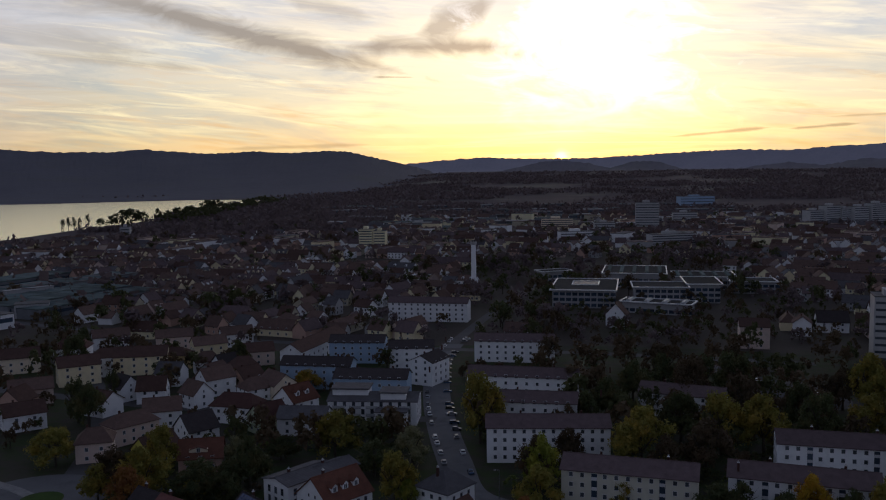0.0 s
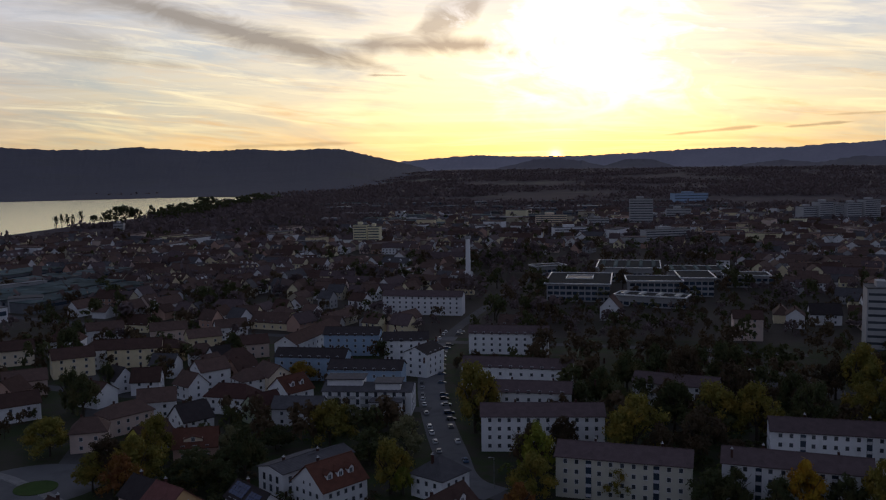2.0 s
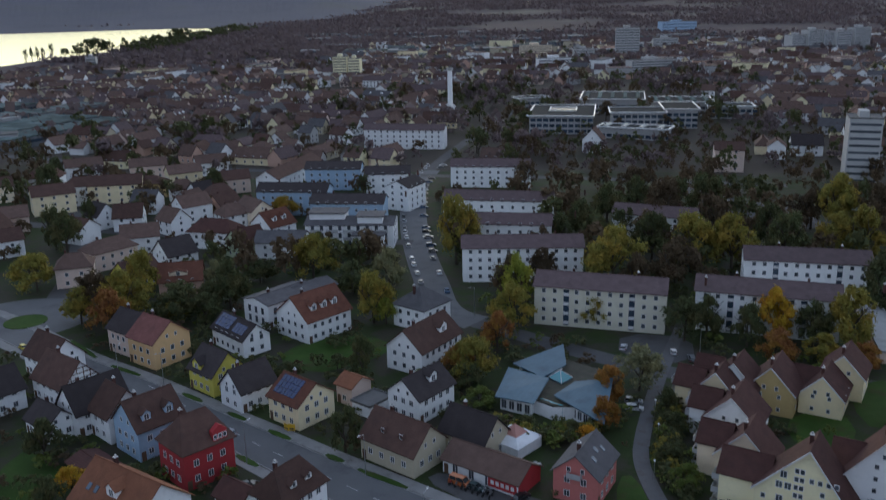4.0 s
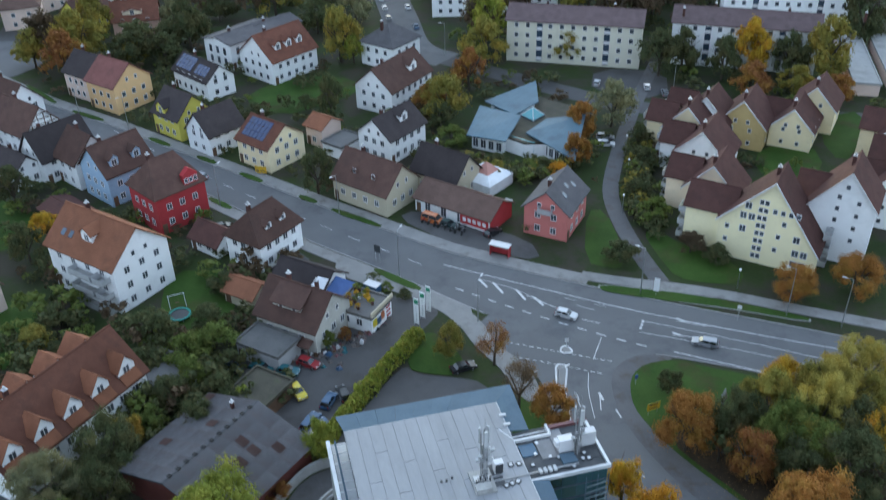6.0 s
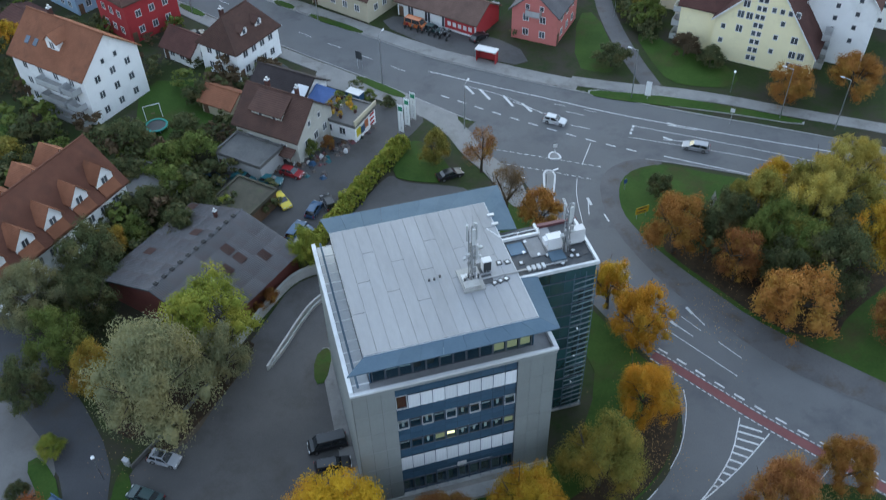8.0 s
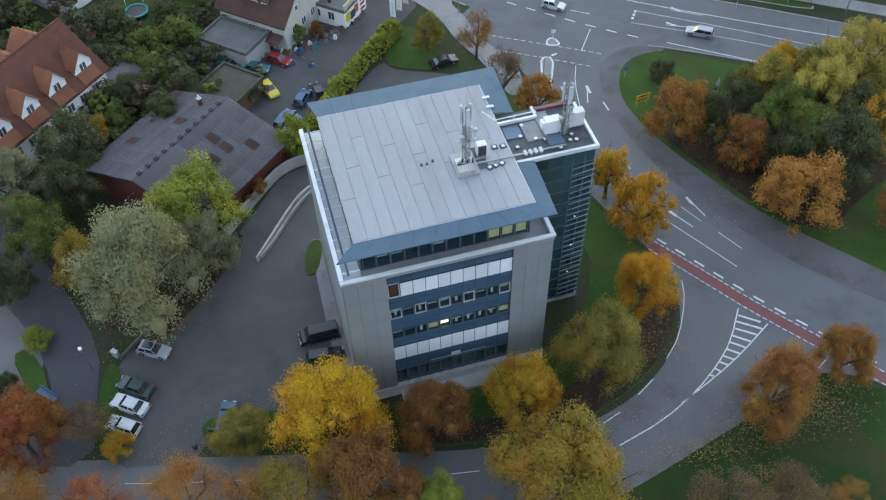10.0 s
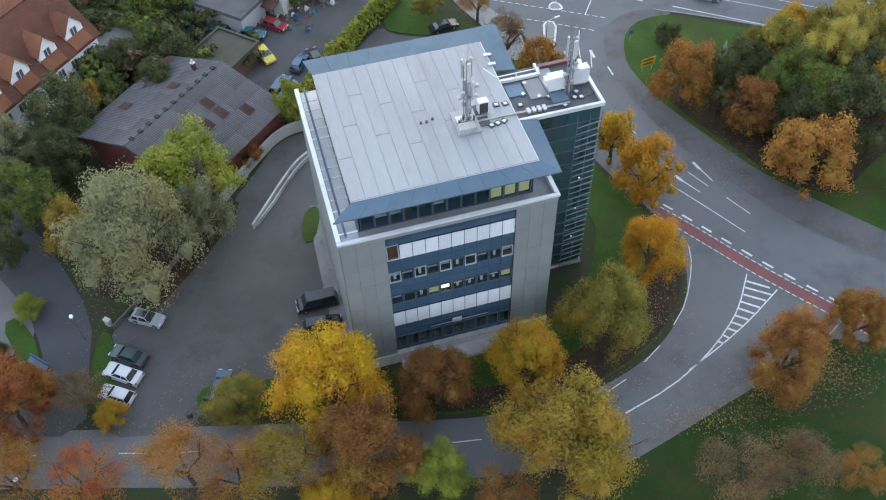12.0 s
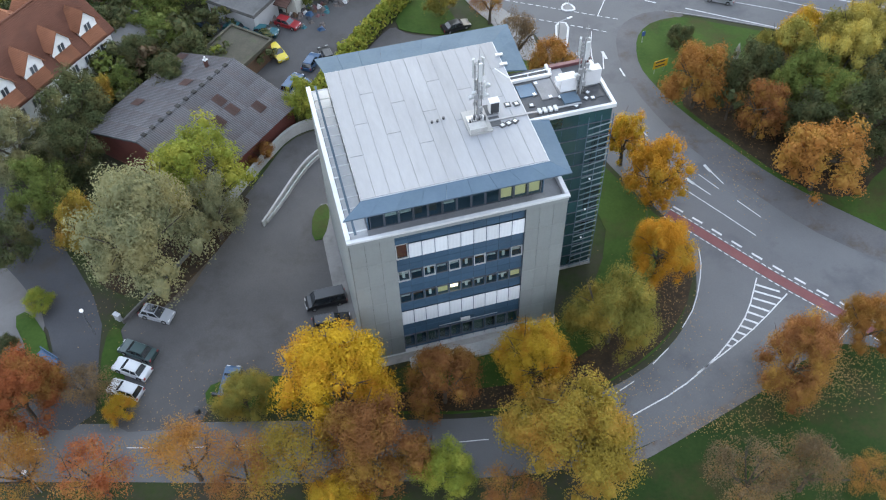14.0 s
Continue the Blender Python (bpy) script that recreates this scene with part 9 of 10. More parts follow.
# bits of scrap in the workshop yard
rng = random.Random(3)
for i in range(80):
    x, y = rng.uniform(-28, -5), 0
    y = 109.5 - (x + 20) * 0.30 + rng.uniform(-2.6, 3.0) if x < -12 else 108.2 + (x + 12) * 1.1 + rng.uniform(0, 2.6)
    s = rng.uniform(0.18, 0.6)
    j = thing("scrap_lump", pose(x, y, 0.05, 0, 0, rng.uniform(0, 360)), "lump of worn scrap and car parts", "scrap", "workshop scrap")
    part("lump", Geo().hexa([(-s, -s * 0.7, 0), (s, -s * 0.8, 0), (s * 0.8, s * 0.7, 0), (-s * 0.9, s, 0)], [(-s * 0.5, -s * 0.4, s * 0.8), (s * 0.7, -s * 0.3, s * 0.6), (s * 0.3, s * 0.5, s), (-s * 0.4, s * 0.4, s * 0.7)]), rng.choice(("junk", "junk", "junk", "plastic_white", "paint_blue", "maroon_metal", "wood_brown", "dark_metal", "paint_teal")), j)
for i in range(46):
    # heaps along the workshop wall
    q = rng.random()
    x, y = -16.8 + 9.6 * q + rng.uniform(-0.7, 0.9), 108.9 + 6.2 * q ** 1.3 + rng.uniform(-0.9, 0.5)
    s = rng.uniform(0.16, 0.5)
    j = thing("scrap_lump", pose(x, y, 0.05, 0, 0, rng.uniform(0, 360)), "lump of rusty scrap heaped by the wall", "scrap", "workshop scrap")
    part("lump", Geo().hexa([(-s, -s * 0.6, 0), (s, -s * 0.8, 0), (s * 0.9, s * 0.7, 0), (-s * 0.8, s, 0)], [(-s * 0.5, -s * 0.4, s * 1.3), (s * 0.6, -s * 0.3, s * 0.9), (s * 0.3, s * 0.5, s * 1.6), (-s * 0.4, s * 0.4, s * 1.1)]), rng.choice(("junk", "junk", "dark_metal", "maroon_metal", "wood_brown", "wood_brown", "rusty_sheet", "plastic_white", "tyre")), j)
for i in range(16):
    mx, my = 1.5 + (i % 8) * 1.0, 148.8 - (i % 8) * 0.72 - (i // 8) * 1.6
    mb = thing("motorcycle", pose(mx, my, 0.12, 0, 0, rng.uniform(35, 65)), "motorcycle parked before the workshop", "motorcycle", "motorcycles")
    part("tank", Geo().hexa([(-0.5, -0.13, 0.5), (0.5, -0.13, 0.5), (0.5, 0.13, 0.5), (-0.5, 0.13, 0.5)], [(-0.6, -0.1, 0.85), (0.35, -0.1, 0.95), (0.35, 0.1, 0.95), (-0.6, 0.1, 0.85)]), rng.choice(("paint_black", "paint_red", "paint_blue", "paint_grey")), mb)
    for s in (-0.7, 0.7):
        part("wheel", Geo().tube((s, -0.06, 0.3), (s, 0.06, 0.3), 0.3, 0.3, 12), "tyre", mb)
    part("handlebar", Geo().tube((0.45, -0.35, 1.0), (0.45, 0.35, 1.0), 0.025, 0.025, 6), "steel", mb)
# pots and boxes on the roof terrace
for i in range(14):
    a, b = rng.uniform(-3.0, 3.0), rng.uniform(-2.5, 2.5)
    c, s = math.cos(radians(-31)), math.sin(radians(-31))
    p = thing("plant_pot", pose(-9.2 + a * c - b * s, 117.5 + a * s + b * c, 3.2), "potted plant on the cluttered roof terrace", "plant pot", "terrace plants")
    part("pot", Geo().tube((0, 0, 0), (0, 0, 0.5), 0.22, 0.3, 10), rng.choice(("maroon_tiles", "plastic_white", "sign_yellow")), p)
    k = part("leaves", CROWNS["far"][i % 4], None, p, m=pose(0, 0, 0.8))
    k.scale = (0.5, 0.5, 0.5)
    repaint(k, rng.choice(("leaf_green", "leaf_lime", "leaf_gold")))

# ---- kindergarten with blue metal wings ----
def kindergarten():
    k = thing("kindergarten", pose(0, 0, 0), "low white building under three swooping blue metal roofs", "building")
    core = [(17.5, 178.5), (23.5, 172.5), (31.5, 172.0), (34.5, 180.0), (38.0, 190.0), (30.0, 197.0), (22.0, 195.0), (16.0, 189.0)]
    part("wall", Geo().sweep([(x, y, -0.2) for x, y in core], (0, 0, 3.2)), "white_wall", k)
    part("green_roof", Geo().sweep([(x, y, 3.0) for x, y in core], (0, 0, 0.35)), "moss_roof", k, "flat roof grown over with sedum")
    for lo, z in ((((11.5, 177.5), (19.5, 172.5), (24.0, 182.5), (15.6, 192.0)), (3.2, 3.7, 5.0, 3.7)), (((16.8, 193.6), (23.0, 185.6), (29.0, 190.8), (29.8, 201.6)), (4.0, 3.8, 4.6, 5.3)), (((24.2, 175.8), (33.0, 163.8), (38.2, 181.6), (29.6, 182.0)), (4.0, 3.0, 5.2, 4.3))):
        w = part("wing_roof", Geo().hexa([(x, y, h) for (x, y), h in zip(lo, z)], [(x, y, h + 0.25) for (x, y), h in zip(lo, z)]), "zinc_roof", k, "blue-grey metal wing roof")
        cx, cy = sum(p[0] for p in lo) / 4, sum(p[1] for p in lo) / 4
        ins = [(cx + (x - cx) * 0.8, cy + (y - cy) * 0.8) for x, y in lo]
        part("wing_wall", Geo().hexa([(x, y, -0.2) for x, y in ins], [(x, y, h * 0.93) for (x, y), h in zip(ins, z)]), "white_wall", k)
        a, b = Vector(ins[0]), Vector(ins[1])
        d = (b - a).normalized()
        rot = math.degrees(math.atan2(d.y, d.x))
        n = int((b - a).length / 1.7)
        for i in range(n):
            p = a.lerp(b, (i + 0.5) / n)
            window(k, p.x, p.y, 0.5, rot, "tall")
    tip = (27.0, 186.0, 5.6)
    base = [(24.3, 186.4, 3.7), (26.8, 182.9, 3.7), (29.8, 186.0, 3.7), (27.4, 189.2, 3.7)]
    gp = part("glass_pyramid", Geo().add(base + [tip], [(0, 1, 4), (1, 2, 4), (2, 3, 4), (3, 0, 4)]), "pane_turquoise", k, "turquoise glass pyramid skylight")
    for p in base:
        part("pyramid_bar", Geo().tube(p, tip, 0.07, 0.07, 6), "plastic_white", gp)
    part("pyramid_curb", Geo().sweep([(x, y, 3.3) for x, y, z in base], (0, 0, 0.38)), "dark_frame", k)


glass("pane_turquoise", (0.10, 0.34, 0.38), 0.2)
kindergarten()
TAKEN.append((26, 184, 18))
KG = bpy.data.objects["kindergarten"]
for i, (wx, wy, wr_) in enumerate(((22.5, 175.2, -37), (24.4, 173.4, -37), (33.6, 171.0, -20))):
    part("glass_front", Geo().box(-1.6, -0.12, 0.2, 1.6, 0.12, 3.4), "pane_turquoise", KG, "turquoise glazed front", m=pose(wx, wy, 0, 0, 0, wr_))
tn = thing("party_tent", pose(14.4, 161.0, 0, 0, 0, -43), "white pavilion tent with a pale red top", "tent")
part("tent_wall", Geo().box(-3.9, -3.9, 0, 3.9, 3.9, 2.5), "canvas", tn)
g = Geo()
g.add([(-4.1, -4.1, 2.4), (4.1, -4.1, 2.4), (4.1, 4.1, 2.4), (-4.1, 4.1, 2.4), (-1.9, -1.9, 3.4), (1.9, -1.9, 3.4), (1.9, 1.9, 3.4), (-1.9, 1.9, 3.4)], [(0, 1, 5, 4), (1, 2, 6, 5), (2, 3, 7, 6), (3, 0, 4, 7)])
part("roof", g, "canvas", tn)
part("top", Geo().add([(-1.9, -1.9, 3.41), (1.9, -1.9, 3.41), (1.9, 1.9, 3.41), (-1.9, 1.9, 3.41), (0, 0, 5.3)], [(0, 1, 4), (1, 2, 4), (2, 3, 4), (3, 0, 4)]), "canvas_red", tn)

# ---- long low sheds at the edge of the estate ----
for x, y, L in ((114.0, 215.0, 36), (122.4, 212.6, 36)):
    house(x, y, L, 6.0, 74, 3.0, 0.3, "rose_wall", "garage_roof", "long low garage row with a pale roof", shape="flat", floors=0, chim=0, name="garage_row", group="garage rows")

# ---- houses beyond, set out one by one ----
WALLS = ("white_wall", "white_wall", "cream_wall", "rose_wall", "beige_wall", "grey_wall", "pale_yellow_wall", "white_wall", "salmon_wall")
ROOFS = ("aged_tiles", "brown_tiles", "block_tiles", "aged_tiles", "brown_tiles", "aged_tiles", "block_tiles", "grey_tiles")


def far_house(x, y, L, W, rot, eave, rise, wall, roof, floors=2, shape="gable", sides="fl", windows=True):
    w = wall.split("_wall")[0].replace("_", " ")
    return house(x, y, L, W, rot, eave, rise, wall, roof, "%s house with %s roof among gardens" % (w, roof.replace("_tiles", " tiled")), floors=floors if windows else 0, sides=sides, gables=1 if windows else 0, chim=1, shape=shape, gap=3.5, door=False, group="town houses")


far_house(-145.6, 396.6, 23, 12, 11, 8.6, 3.4, "cream_wall", "brown_tiles", floors=3)
far_house(-131.6, 403.2, 12, 10, -8, 7.4, 2.6, "ochre_wall", "brown_tiles", shape="hip")
far_house(-166.9, 377.8, 17, 12, 30, 8.6, 3.4, "cream_wall", "brown_tiles", floors=3)
far_house(-160.3, 393.2, 12, 11, 20, 8.8, 3.2, "white_wall", "brown_tiles", shape="hip", floors=3)
far_house(-185.8, 417.0, 15, 11, 6, 8.4, 3.6, "white_wall", "maroon_tiles", shape="hip")
far_house(-135.8, 349.1, 9, 9, -39, 5.6, 4.4, "white_wall", "dark_tiles", sides="fr")
far_house(-123.4, 346.2, 11, 10, 8, 5.6, 4.4, "white_wall", "brown_tiles", sides="fr")
far_house(-103.7, 338.0, 10, 9, -39, 5.8, 4.2, "white_wall", "aged_tiles", sides="fr")
far_house(-101.3, 357.4, 13, 10, 42, 7.2, 3.8, "white_wall", "aged_tiles", sides="flr")
far_house(-95.7, 382.2, 11, 10, 28, 6.6, 3.4, "ochre_wall", "brown_tiles", shape="hip")
far_house(-104.4, 388.4, 11, 9, 43, 6.4, 3.6, "white_wall", "dark_tiles")
far_house(-114.9, 393.3, 11, 9, 26, 6.4, 3.6, "white_wall", "aged_tiles", shape="hip")
far_house(-82.8, 347.4, 11, 10, 39, 5.4, 3.6, "white_wall", "aged_tiles", shape="hip")
far_house(-74.8, 351.7, 14, 10, -50, 6.2, 3.8, "sand_wall", "aged_tiles", sides="fr")
far_house(-82.5, 318.3, 17, 11, -14, 6.4, 3.6, "white_wall", "maroon_tiles", shape="hip")
far_house(-68.5, 304.7, 11, 10, 45, 5.8, 4.2, "green_wall", "maroon_tiles")
h = far_house(-62.6, 326.5, 12, 12, 49, 6.2, 4.8, "white_wall", "red_tiles", sides="flr")
row_of_dormers(h, (-2.4, 2.0), -1, 12, 6.2, 4.8, "white_wall", "red_tiles", up=0.3)
far_house(-55.3, 302.9, 17, 11, -4, 6.2, 2.8, "white_wall", "grey_tiles", sides="fr")
far_house(-90.3, 292.7, 11, 11, 44, 5.4, 4.6, "white_wall", "dark_tiles")
h = far_house(-81.0, 266.4, 13, 10, 10, 4.6, 4.4, "salmon_wall", "red_tiles", sides="fr")
dormer(h, -0.6, -1, 10, 4.6, 4.4, "sand_wall", "red_tiles", w=5.6, h=1.2, up=0.25, peak=0.12)
far_house(-97.2, 272.2, 12, 9, 56, 5.0, 4.0, "yellow_wall", "brown_tiles")
far_house(-114.0, 295.7, 16, 10, 50, 6.4, 3.1, "rose_wall", "aged_tiles", shape="hip")
far_house(-108.5, 312.9, 13, 10, 16, 6.4, 3.6, "white_wall", "aged_tiles", sides="fr")
far_house(-117.9, 275.8, 11, 10, 16, 6.6, 3.4, "rose_wall", "aged_tiles", shape="hip")
far_house(-137.0, 328.4, 12, 10, -26, 5.6, 3.4, "white_wall", "brown_tiles")
far_house(-71.6, 426.7, 50, 11, 73, 7.6, 3.4, "white_wall", "brown_tiles")
far_house(-148.0, 450.4, 18, 10, 20, 6.8, 3.2, "rose_wall", "aged_tiles")
far_house(-182.0, 453.2, 18, 10, 28, 6.8, 3.2, "white_wall", "aged_tiles")
far_house(-124.6, 430.6, 16, 10, 30, 6.8, 3.2, "cream_wall", "aged_tiles")
far_house(-96.7, 412.1, 15, 10, 22, 6.8, 3.2, "rose_wall", "brown_tiles")
far_house(-117.6, 457.1, 16, 10, 24, 6.8, 3.2, "white_wall", "aged_tiles")
far_house(-205.0, 400.0, 20, 11, 25, 7.4, 3.4, "sand_wall", "brown_tiles")
far_house(-172.0, 345.0, 16, 10, 28, 6.4, 3.4, "rose_wall", "aged_tiles")
far_house(-158.0, 310.0, 14, 10, 35, 6.2, 3.4, "white_wall", "brown_tiles")
far_house(88.0, 500.0, 11, 11, 70, 7.5, 6.0, "white_wall", "brown_tiles")
far_house(145.0, 440.0, 14, 12, -12, 11.0, 3.2, "rose_wall", "brown_tiles", floors=4)
far_house(199.0, 478.0, 16, 10, -10, 6.0, 5.0, "white_wall", "dark_tiles", sides="fl")


# landmarks further off
def slab_block(x, y, L, W, rot, h, wall, label, bands):
    b = thing("tower_block", pose(x, y, 0, 0, 0, rot), label, "building", "tower blocks")
    TAKEN.append((x, y, L * 0.8))
    part("wall", Geo().box(-L / 2, -W / 2, -0.3, L / 2, W / 2, h), wall, b)
    part("roof", flat_top(L, W, h, 0.2), "flat_roof", b)
    part("lift_house", Geo().box(-L * 0.2, -W * 0.25, h + 0.2, L * 0.1, W * 0.25, h + 3.0), wall, b)
    for k in range(bands):
        z = 1.0 + k * (h - 1.0) / bands
        part("window_band", Geo().box(-L / 2 + 0.6, -W / 2 - 0.08, z, L / 2 - 0.6, -W / 2 - 0.01, z + 1.15), "pane", b)
    return b


slab_block(-102, 976, 15, 14, -6, 23.5, "pale_yellow_wall", "pale yellow residential tower block", 8)
slab_block(-87, 974, 13, 14, -6, 21.5, "pale_yellow_wall", "pale yellow residential tower block", 7)
slab_block(252, 1206, 31, 16, -10, 38, "pale_grey_wall", "white office tower with ribbon windows", 11)
slab_block(330, 1318, 35, 18, -10, 18, "pale_grey_wall", "white office block with ribbon windows", 5)
slab_block(472, 1800, 70, 24, 8, 23, "blue_wall", "large pale industrial hall on the plain", 4)
slab_block(494, 1258, 24, 16, 20, 22, "pale_grey_wall", "white terraced high-rise with stepped roofs", 7)
slab_block(518, 1262, 24, 16, 20, 28, "pale_grey_wall", "white terraced high-rise with stepped roofs", 9)
slab_block(538, 1266, 16, 16, 20, 24, "pale_grey_wall", "white terraced high-rise with stepped roofs", 8)
slab_block(560, 1268, 26, 16, 20, 26, "pale_grey_wall", "white terraced high-rise with stepped roofs", 8)
slab_block(588, 1274, 28, 16, 20, 30, "pale_grey_wall", "white terraced high-rise with stepped roofs", 10)
slab_block(196, 408, 14, 16, -18, 30, "pale_grey_wall", "white high-rise with balconies", 9)
slab_block(190, 1178, 27, 14, -4, 14, "pale_grey_wall", "white apartment terrace with ribbon windows", 4)
slab_block(139, 1070, 42, 15, 8, 11, "white_wall", "low white apartment terrace with ribbon windows", 3)
slab_block(237, 1004, 54, 15, 14, 12, "pale_grey_wall", "white apartment terrace with ribbon windows", 4)
slab_block(137, 1260, 44, 16, -6, 15, "sand_wall", "sand-coloured office block with ribbon windows", 5)
slab_block(-461, 1224, 13, 14, 10, 13, "grey_wall", "grey silo block near the shore", 3)
ch = thing("chimney_stack", pose(9.2, 624, 0), "tall pale concrete chimney of a heating plant", "chimney")
part("shaft", Geo().tube((0, 0, -0.3), (0, 0, 37.5), 1.9, 1.6, 14), "white_wall", ch)
part("crown_ring", Geo().tube((0, 0, 36.2), (0, 0, 38.2), 2.3, 2.3, 14), "concrete", ch)
for k in range(3):
    part("flue", Geo().tube((0.9 * math.cos(2.1 * k), 0.9 * math.sin(2.1 * k), 38.2), (0.9 * math.cos(2.1 * k), 0.9 * math.sin(2.1 * k), 39.6), 0.5, 0.5, 10), "dark_metal", ch)


def school(x, y, L, W, rot, h, label, lights=0):
    b = thing("school_wing", pose(x, y, 0, 0, 0, rot), label, "school", "school wings")
    TAKEN.append((x, y, max(L, W) * 0.7))
    part("wall", Geo().box(-L / 2 + 1.5, -W / 2 + 1.5, -0.3, L / 2 - 1.5, W / 2 - 1.5, h), "grey_wall", b)
    part("roof", Geo().box(-L / 2, -W / 2, h, L / 2, W / 2, h + 0.6), "gravel_roof", b)
    e = part("roof_edge", Geo().box(-L / 2 - 0.3, -W / 2 - 0.3, h + 0.2, L / 2 + 0.3, -W / 2 + 0.5, h + 1.0), "white_metal", b)
    for a in ((-L / 2 - 0.3, W / 2 - 0.5, L / 2 + 0.3, W / 2 + 0.3), (-L / 2 - 0.3, -W / 2 + 0.505, -L / 2 + 0.5, W / 2 - 0.505), (L / 2 - 0.5, -W / 2 + 0.505, L / 2 + 0.3, W / 2 - 0.505)):
        part("edge", Geo().box(a[0], a[1], h + 0.2, a[2], a[3], h + 1.0), "white_metal", e)
    for k in range(max(1, int(h / 3.6))):
        for i in range(int(L / 4)):
            part("window", Geo().box(-L / 2 + 2.2 + i * 4, -W / 2 + 1.38, 0.9 + 3.5 * k, -L / 2 + 5.4 + i * 4, -W / 2 + 1.48, 2.9 + 3.5 * k), "pane_blue", b)
    for i in range(lights):
        x0 = -L / 2 + L * (i + 0.3) / lights
        part("rooflight", Geo().hexa([(x0, -W * 0.4, h + 0.6), (x0 + 3, -W * 0.4, h + 0.6), (x0 + 3, W * 0.4, h + 0.6), (x0, W * 0.4, h + 0.6)], [(x0 + 0.5, -W * 0.38, h + 1.6), (x0 + 2.5, -W * 0.38, h + 1.6), (x0 + 2.5, W * 0.38, h + 1.6), (x0 + 0.5, W * 0.38, h + 1.6)]), "works_roof" if h > 7 else "grey_panel", b)
    return b


court = school(83, 592, 42, 58, -11, 11.0, "flat-roofed school wing round a courtyard, white roof edge")
yard = part("court_rim", Geo().box(-9, -4, 11.6, 9, -3.2, 12.1), "white_metal", court, "white rim of the inner courtyard")
for a in ((-9, 15.2, 9, 16), (-9, -3.195, -8.2, 15.195), (8.2, -3.195, 9, 15.195)):
    part("edge", Geo().box(a[0], a[1], 11.6, a[2], a[3], 12.1), "white_metal", yard)
# dark sheet on the roof; the courtyard's shaded depth put into its colour
part("court_floor", Geo().box(-8.1, -3.1, 11.6, 8.1, 15.1, 11.68), "dark_metal", court)
school(131, 587, 36, 29, -8, 11.0, "flat-roofed school wing with a white roof edge")
school(161, 597, 23, 40, -8, 12.0, "flat-roofed school wing with a white roof edge")
school(121, 545, 44, 17, -26, 6.4, "low school hall with pale rooflights", 4)
school(133, 680, 47, 52, -12, 10.0, "large school block behind with roof plant", 5)
school(178, 655, 44, 34, -10, 9.0, "flat-roofed school block with solar racks", 5)
school(205, 628, 32, 22, -10, 8.0, "flat-roofed grey school wing behind trees")
school(72, 690, 26, 14, 20, 9.0, "grey flat-roofed school gymnasium beside trees")

# ---- works halls near the lake and on the plain ----
def hall(x, y, L, W, rot, h, roof="flat_roof", teeth=True, wall="works_wall"):
    b = thing("works_hall", pose(x, y, 0, 0, 0, rot), "long flat industrial hall with a pale roof", "hall", "works halls")
    n = max(1, round(L / W))
    for i in range(n):
        q = L * ((i + 0.5) / n - 0.5)
        TAKEN.append((x + q * math.cos(radians(rot)), y + q * math.sin(radians(rot)), W * 0.62))
    part("wall", Geo().box(-L / 2, -W / 2, -0.3, L / 2, W / 2, h), wall, b)
    n = int(L / 13) if teeth else 0
    r = part("roof", Geo().box(-L / 2 - 0.3, -W / 2 - 0.3, h, L / 2 + 0.3, W / 2 + 0.3, h + 0.5), roof, b)
    for i in range(n):
        x0 = -L / 2 + (i + 0.3) * L / n
        part("saw_tooth", Geo().sweep([(x0, -W / 2 + 1, h + 0.5), (x0 + L / n * 0.6, -W / 2 + 1, h + 0.5), (x0 + L / n * 0.3, -W / 2 + 1, h + 0.95)], (0, W - 2, 0)), "works_roof", r)
    part("window_band", Geo().box(-L / 2 + 1, -W / 2 - 0.08, h * 0.45, L / 2 - 1, -W / 2 - 0.01, h * 0.75), "pane_blue", b)


for a in ((-249, 591, 104, 24, 65, 6.5, "works_roof"), (-273, 603, 104, 22, 65, 7.0, "works_roof"), (-297, 615, 100, 22, 65, 6.5, "works_roof"), (-326, 646, 96, 26, 65, 7, "flat_roof"), (-353, 692, 90, 30, 65, 8, "works_roof"), (-292, 700, 70, 26, 65, 7, "flat_roof")):
    hall(*a)
hall(-272, 556, 20, 12, 22, 8.5, "flat_roof", False, "grey_wall")
hall(-306, 622, 34, 5, 52, 9, "garage_roof", False, "grey_wall")
hall(-274, 508, 24, 10, 60, 8.5, "flat_roof", False, "white_wall")
rng = random.Random(17)
for i in range(60):
    r, a = rng.uniform(1250, 1950), radians(rng.uniform(-8, 17))
    hall(r * math.sin(a), r * math.cos(a), rng.uniform(20, 75), rng.uniform(12, 26), rng.uniform(-20, 20), rng.uniform(4, 8), rng.choice(("garage_roof", "flat_roof", "works_roof", "garage_roof", "works_roof")), False, rng.choice(("works_wall", "works_wall", "grey_wall")))


# ---- the rest of the town: streets of houses with gardens and trees ----
def on_road(x, y):
    lines = ([(10, 232), (-0.6, 247), (-5.9, 292), (-11, 360), (-11.4, 412), (-2, 466), (15, 536), (59, 690), (120, 860)], [(-230, 380), (-110, 335), (-10, 316)], [(-320, 560), (-120, 470), (-10, 440), (160, 400)], [(-112, 233), (-125, 300), (-190, 430)])
    for ln in lines:
        for a, b in zip(ln, ln[1:]):
            a, b = Vector(a), Vector(b)
            t = max(0, min(1, (Vector((x, y)) - a).dot(b - a) / (b - a).length_squared))
            if (a.lerp(b, t) - Vector((x, y))).length < 11:
                return True
    return False


def in_lake(x, y):
    return y > 1010 and x < -500


def road_side(x, y):
    """True north of the main road, with room for the kerb houses."""
    return y > np.interp(x, [-190, -125, -54, 0, 60, 190], [300, 262, 262, 262, 262, 262])


